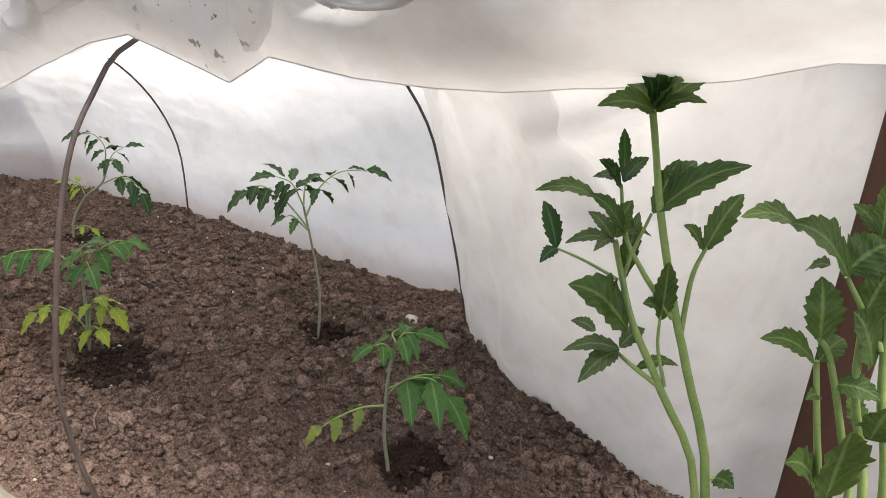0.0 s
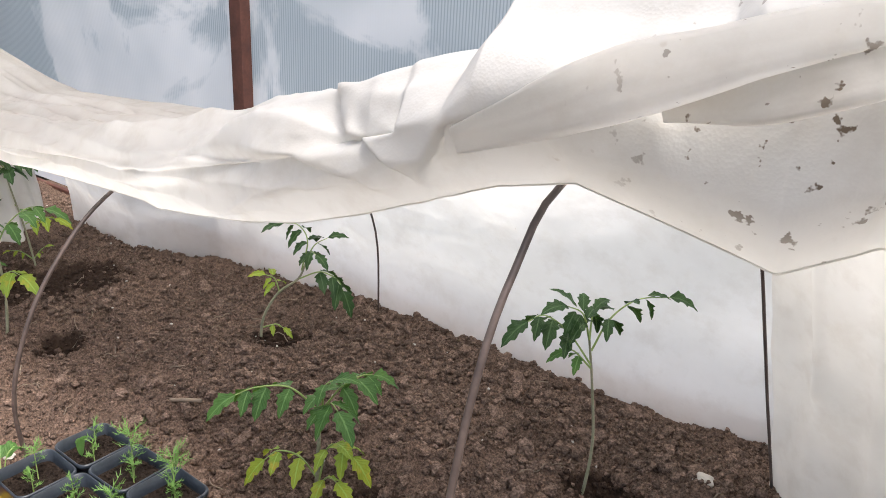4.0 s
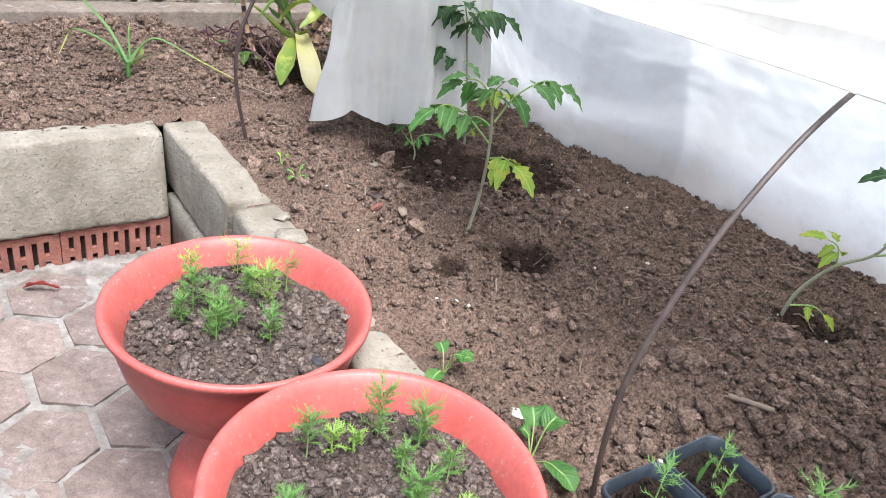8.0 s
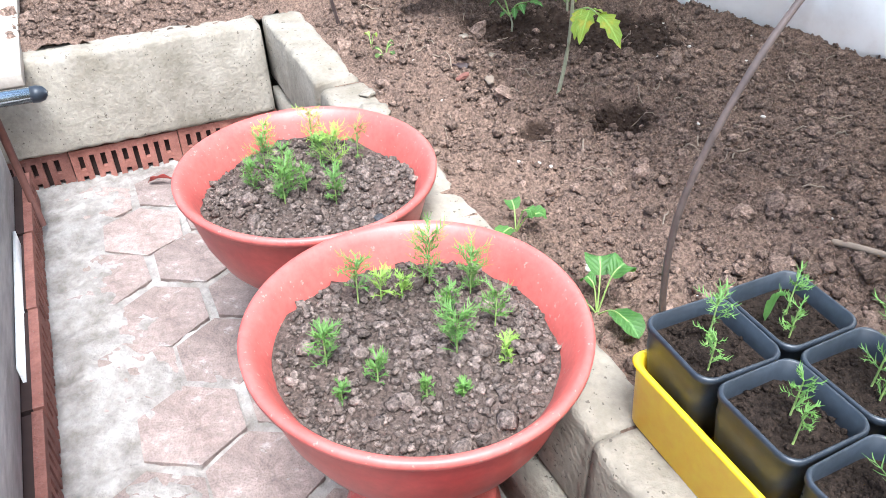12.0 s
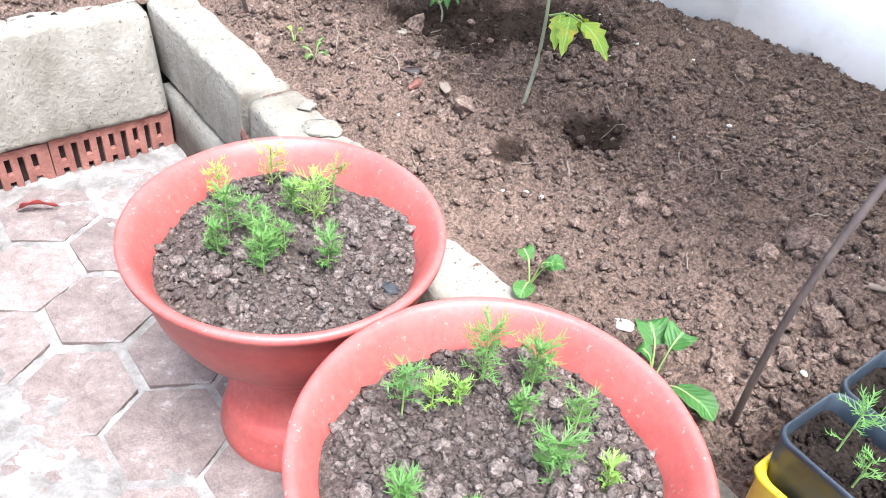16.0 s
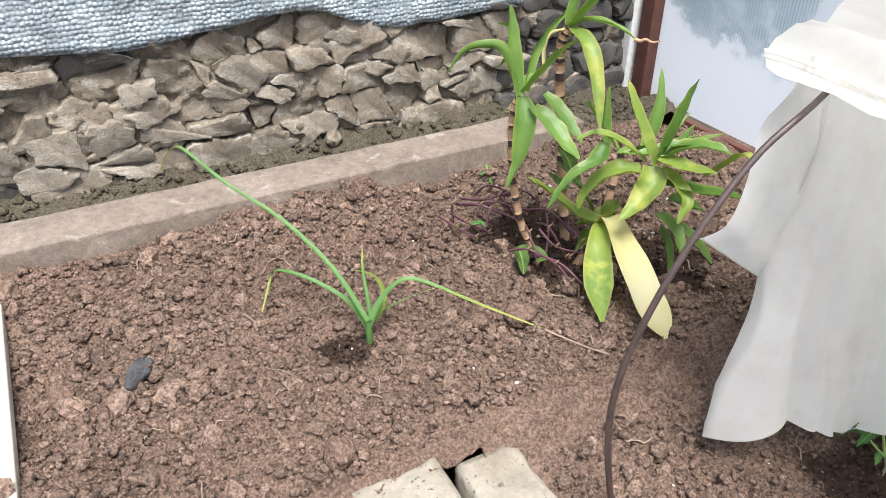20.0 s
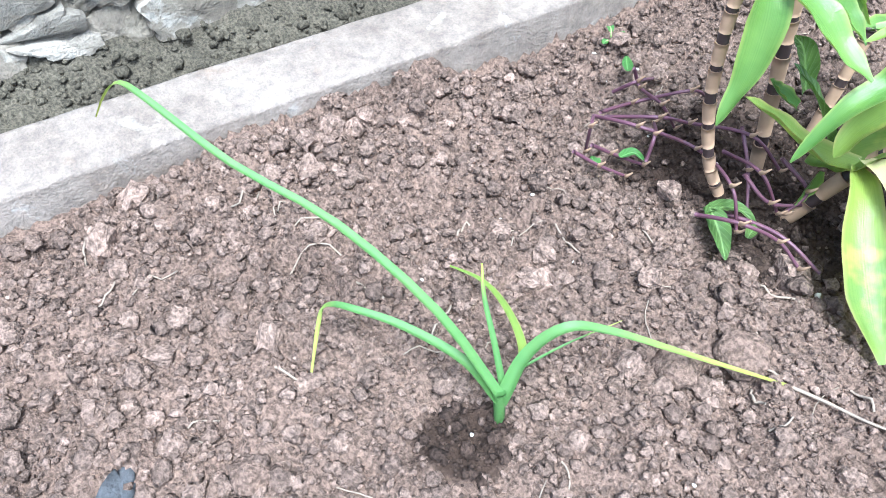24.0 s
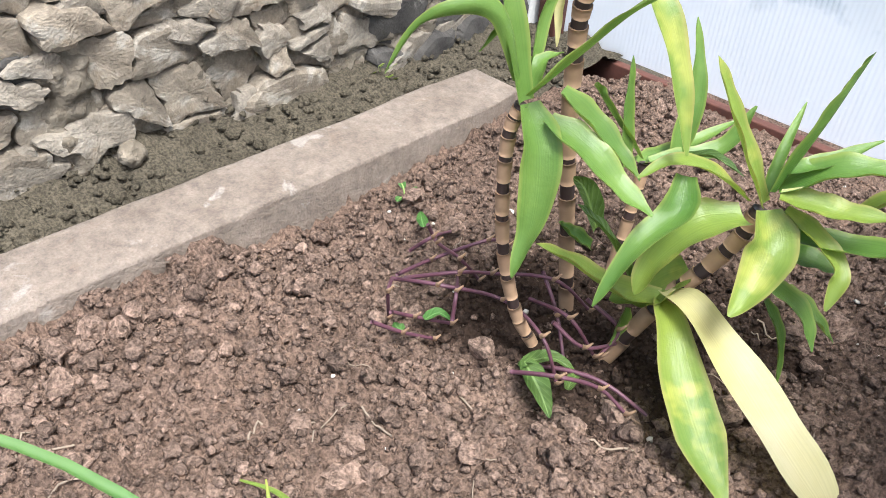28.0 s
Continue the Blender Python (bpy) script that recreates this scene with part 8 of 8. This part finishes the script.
def wall_sprig():
    p = thing("wall_sprig", "small round-leaved sprig growing from the foot of the wall", "weed", (-3.915, 1.555, -0.06))
    rng = np.random.RandomState(5)
    for k in range(9):
        a, h = rng.uniform(-1.2, 1.2), rng.uniform(0.015, 0.06)
        d = np.array([math.cos(a) * 0.03, math.sin(a) * 0.03, h])
        stem(p, [(0, 0, 0), tuple(d * (0.4, 0.4, 0.6)), tuple(d)], 0.0009, 0.0006, STEM_GREEN, "stalk")
        w = rng.uniform(0.009, 0.015)
        v, f = blade(np.linspace(d, d + (0.010, 0.004 * rng.normal(), 0.008), 7), w, 5, 0.2, profile=lambda t: np.sin(np.pi * np.clip(t * 0.9 + 0.08, 0, 1)) ** 0.5)
        ribbed(mesh_np("leaf", v, f, LEAF_LIME, p), 7, 5)


def lump(name, x, y, s, mat, label, cat, dz=0.0, turn=0.0, seed=1, z=None):
    v, f = blob(seed, 3, 0.4)
    v = v * np.array(s)
    zz = float(soil_height(np.array(x), np.array(y))) if z is None else z
    ob = mesh_np(name, v, f, mat)
    ob.matrix_world = pose(x, y, zz + s[2] * 0.5 + dz, 6, -5, turn)
    return tagged(ob, label, cat)


def bits():
    lump("charcoal_lump", -3.165, 0.40, (0.034, 0.014, 0.012), CHAR, "dark grey charcoal lump on the soil", "charcoal", dz=0.007, turn=145, seed=3)
    lump("clod", -3.19, 0.285, (0.03, 0.027, 0.02), SOIL, "large dry clod of soil", "clod", seed=5)
    lump("clod", -3.12, 0.52, (0.022, 0.018, 0.014), SOIL, "large dry clod of soil", "clod", seed=8)
    lump("clod", -2.86, 0.62, (0.028, 0.022, 0.016), SOIL, "large dry clod of soil", "clod", seed=9)
    lump("clod", -2.98, 1.0, (0.03, 0.026, 0.016), SOIL, "large dry clod of soil", "clod", seed=10)
    lump("clod", -3.0, 0.93, (0.026, 0.022, 0.016), SOIL, "large dry clod of soil", "clod", seed=12)
    lump("clod", -1.39, 1.22, (0.014, 0.012, 0.01), SOIL, "small dry clod of soil", "clod", seed=13)
    lump("clod", -0.6, 1.66, (0.02, 0.016, 0.014), SOIL, "dry clod of soil", "clod", seed=14)
    lump("clod", -0.86, 1.31, (0.022, 0.018, 0.016), SOIL, "dry clod of soil", "clod", seed=15)
    lump("stone", -0.453, 1.70, (0.018, 0.015, 0.010), PEBBLE, "pale flat stone on the soil", "stone", seed=4)
    lump("stone", -2.375, 1.11, (0.014, 0.011, 0.006), STONE, "small flat grey stone on the soil", "stone", turn=30, seed=6)
    lump("stone", -2.305, 1.147, (0.013, 0.012, 0.007), STONE, "small flat grey stone on the soil", "stone", seed=7)
    lump("stone", -1.615, 0.945, (0.014, 0.009, 0.005), PEBBLE, "pale stone chip on the soil", "stone", turn=20, seed=16)
    lump("stone", -3.9, 1.02, (0.016, 0.024, 0.02), MORTAR, "pale mossy stone at the foot of the wall", "stone", seed=17, z=-0.02)
    lump("concrete_chip", -2.19, 0.825, (0.034, 0.022, 0.010), CONCRETE, "flat broken piece of concrete lying on the kerb", "concrete piece", turn=35, seed=31, z=-0.004)
    lump("concrete_chip", -2.105, 0.838, (0.026, 0.018, 0.009), CONCRETE, "small broken piece of concrete on the kerb", "concrete piece", turn=-20, seed=32, z=-0.004)
    lump("concrete_chip", -2.262, 0.842, (0.016, 0.012, 0.008), CONCRETE, "small broken piece of concrete on the kerb", "concrete piece", turn=70, seed=33, z=-0.004)
    lump("brick_shard", -2.285, 0.742, (0.010, 0.008, 0.055), RUST, "rust-red shard of brick wedged in the kerb joint", "brick shard", turn=20, seed=34, z=-0.11)
    lump("bark_chip", -2.24, 1.04, (0.030, 0.010, 0.006), DARKSTEM, "dark bark chip on the soil", "bark", turn=40, seed=18)
    lump("bark_chip", -2.19, 1.08, (0.026, 0.009, 0.006), STRAW, "brown bark chip on the soil", "bark", turn=-20, seed=19)
    lump("brick_chip", -2.21, 1.03, (0.008, 0.018, 0.006), BRICK, "reddish brick chip in the soil", "brick chip", turn=10, seed=20)
    lump("dark_stone", -1.77, 0.68, (0.012, 0.009, 0.008), CHAR, "dark stone on the pot soil", "stone", seed=21, z=0.045)
    v, f = tube(smooth_path([(-1.455, 1.215, 0.045), (-1.43, 1.23, 0.048), (-1.40, 1.255, 0.046)], 10), 0.0045, 7)
    o = mesh_np("stick", v, f, STRAW)
    o.location.z = float(soil_height(np.array(-1.43), np.array(1.23))) - 0.040
    tagged(o, "short dry grey stick on the soil", "stick")
    bm = box_bm(0.41, 0.49, 1.50, 1.56, -0.3, 2.0, 0.004)
    tagged(part("wooden_post", bm, mottled("dark_wood", (0.05, 0.022, 0.014), (0.11, 0.05, 0.03), 9, 0.7, 90, 0.4, 0.002, stretch=(1, 1, 0.15))), "dark brown wooden post beside the fleece", "post")
    # red plastic scrap on the path
    v, f = blade(smooth_path([(-2.60, 0.40, FLOOR_Z + 0.01), (-2.58, 0.43, FLOOR_Z + 0.025), (-2.57, 0.47, FLOOR_Z + 0.012)], 12), 0.018, 6, 0.8, 1.2, 0.15)
    tagged(mesh_np("plastic_scrap", v, f, plain("red_plastic", (0.30, 0.05, 0.04), 0.5)), "crumpled red plastic scrap by the bricks", "plastic scrap")


def paint_marks():
    """Drips of old green paint and a chalk scratch on the leaning slab."""
    rng = np.random.RandomState(2)
    green = plain("green_paint", (0.30, 0.52, 0.42), 0.6)
    for k, (y, z, a, ln) in enumerate(((0.36, -0.10, -40, 0.07), (0.34, -0.09, -35, 0.05), (0.18, -0.06, 80, 0.06), (0.15, -0.12, 85, 0.04), (0.60, -0.02, 20, 0.012), (0.33, -0.12, 0, 0.01))):
        p0 = np.array([-2.70 - 0.2 * (z + 0.205) + 0.0045, y, z])
        d = np.array([-0.2 * math.sin(radians(a)), math.cos(radians(a)), math.sin(radians(a))]) * ln
        v, f = blade(np.linspace(p0, p0 + d, 8) + rng.normal(0, 0.0008, (8, 3)) * (0, 1, 1), 0.006, 3, 0, up=(1, 0, 0.2))
        tagged(mesh_np("paint_mark", v, f, green, bpy.data.objects["kerb_4"]), "streak of old green paint")


seed_pots()
weeds()
wall_sprig()
bits()
paint_marks()

stone_wall()
paving()
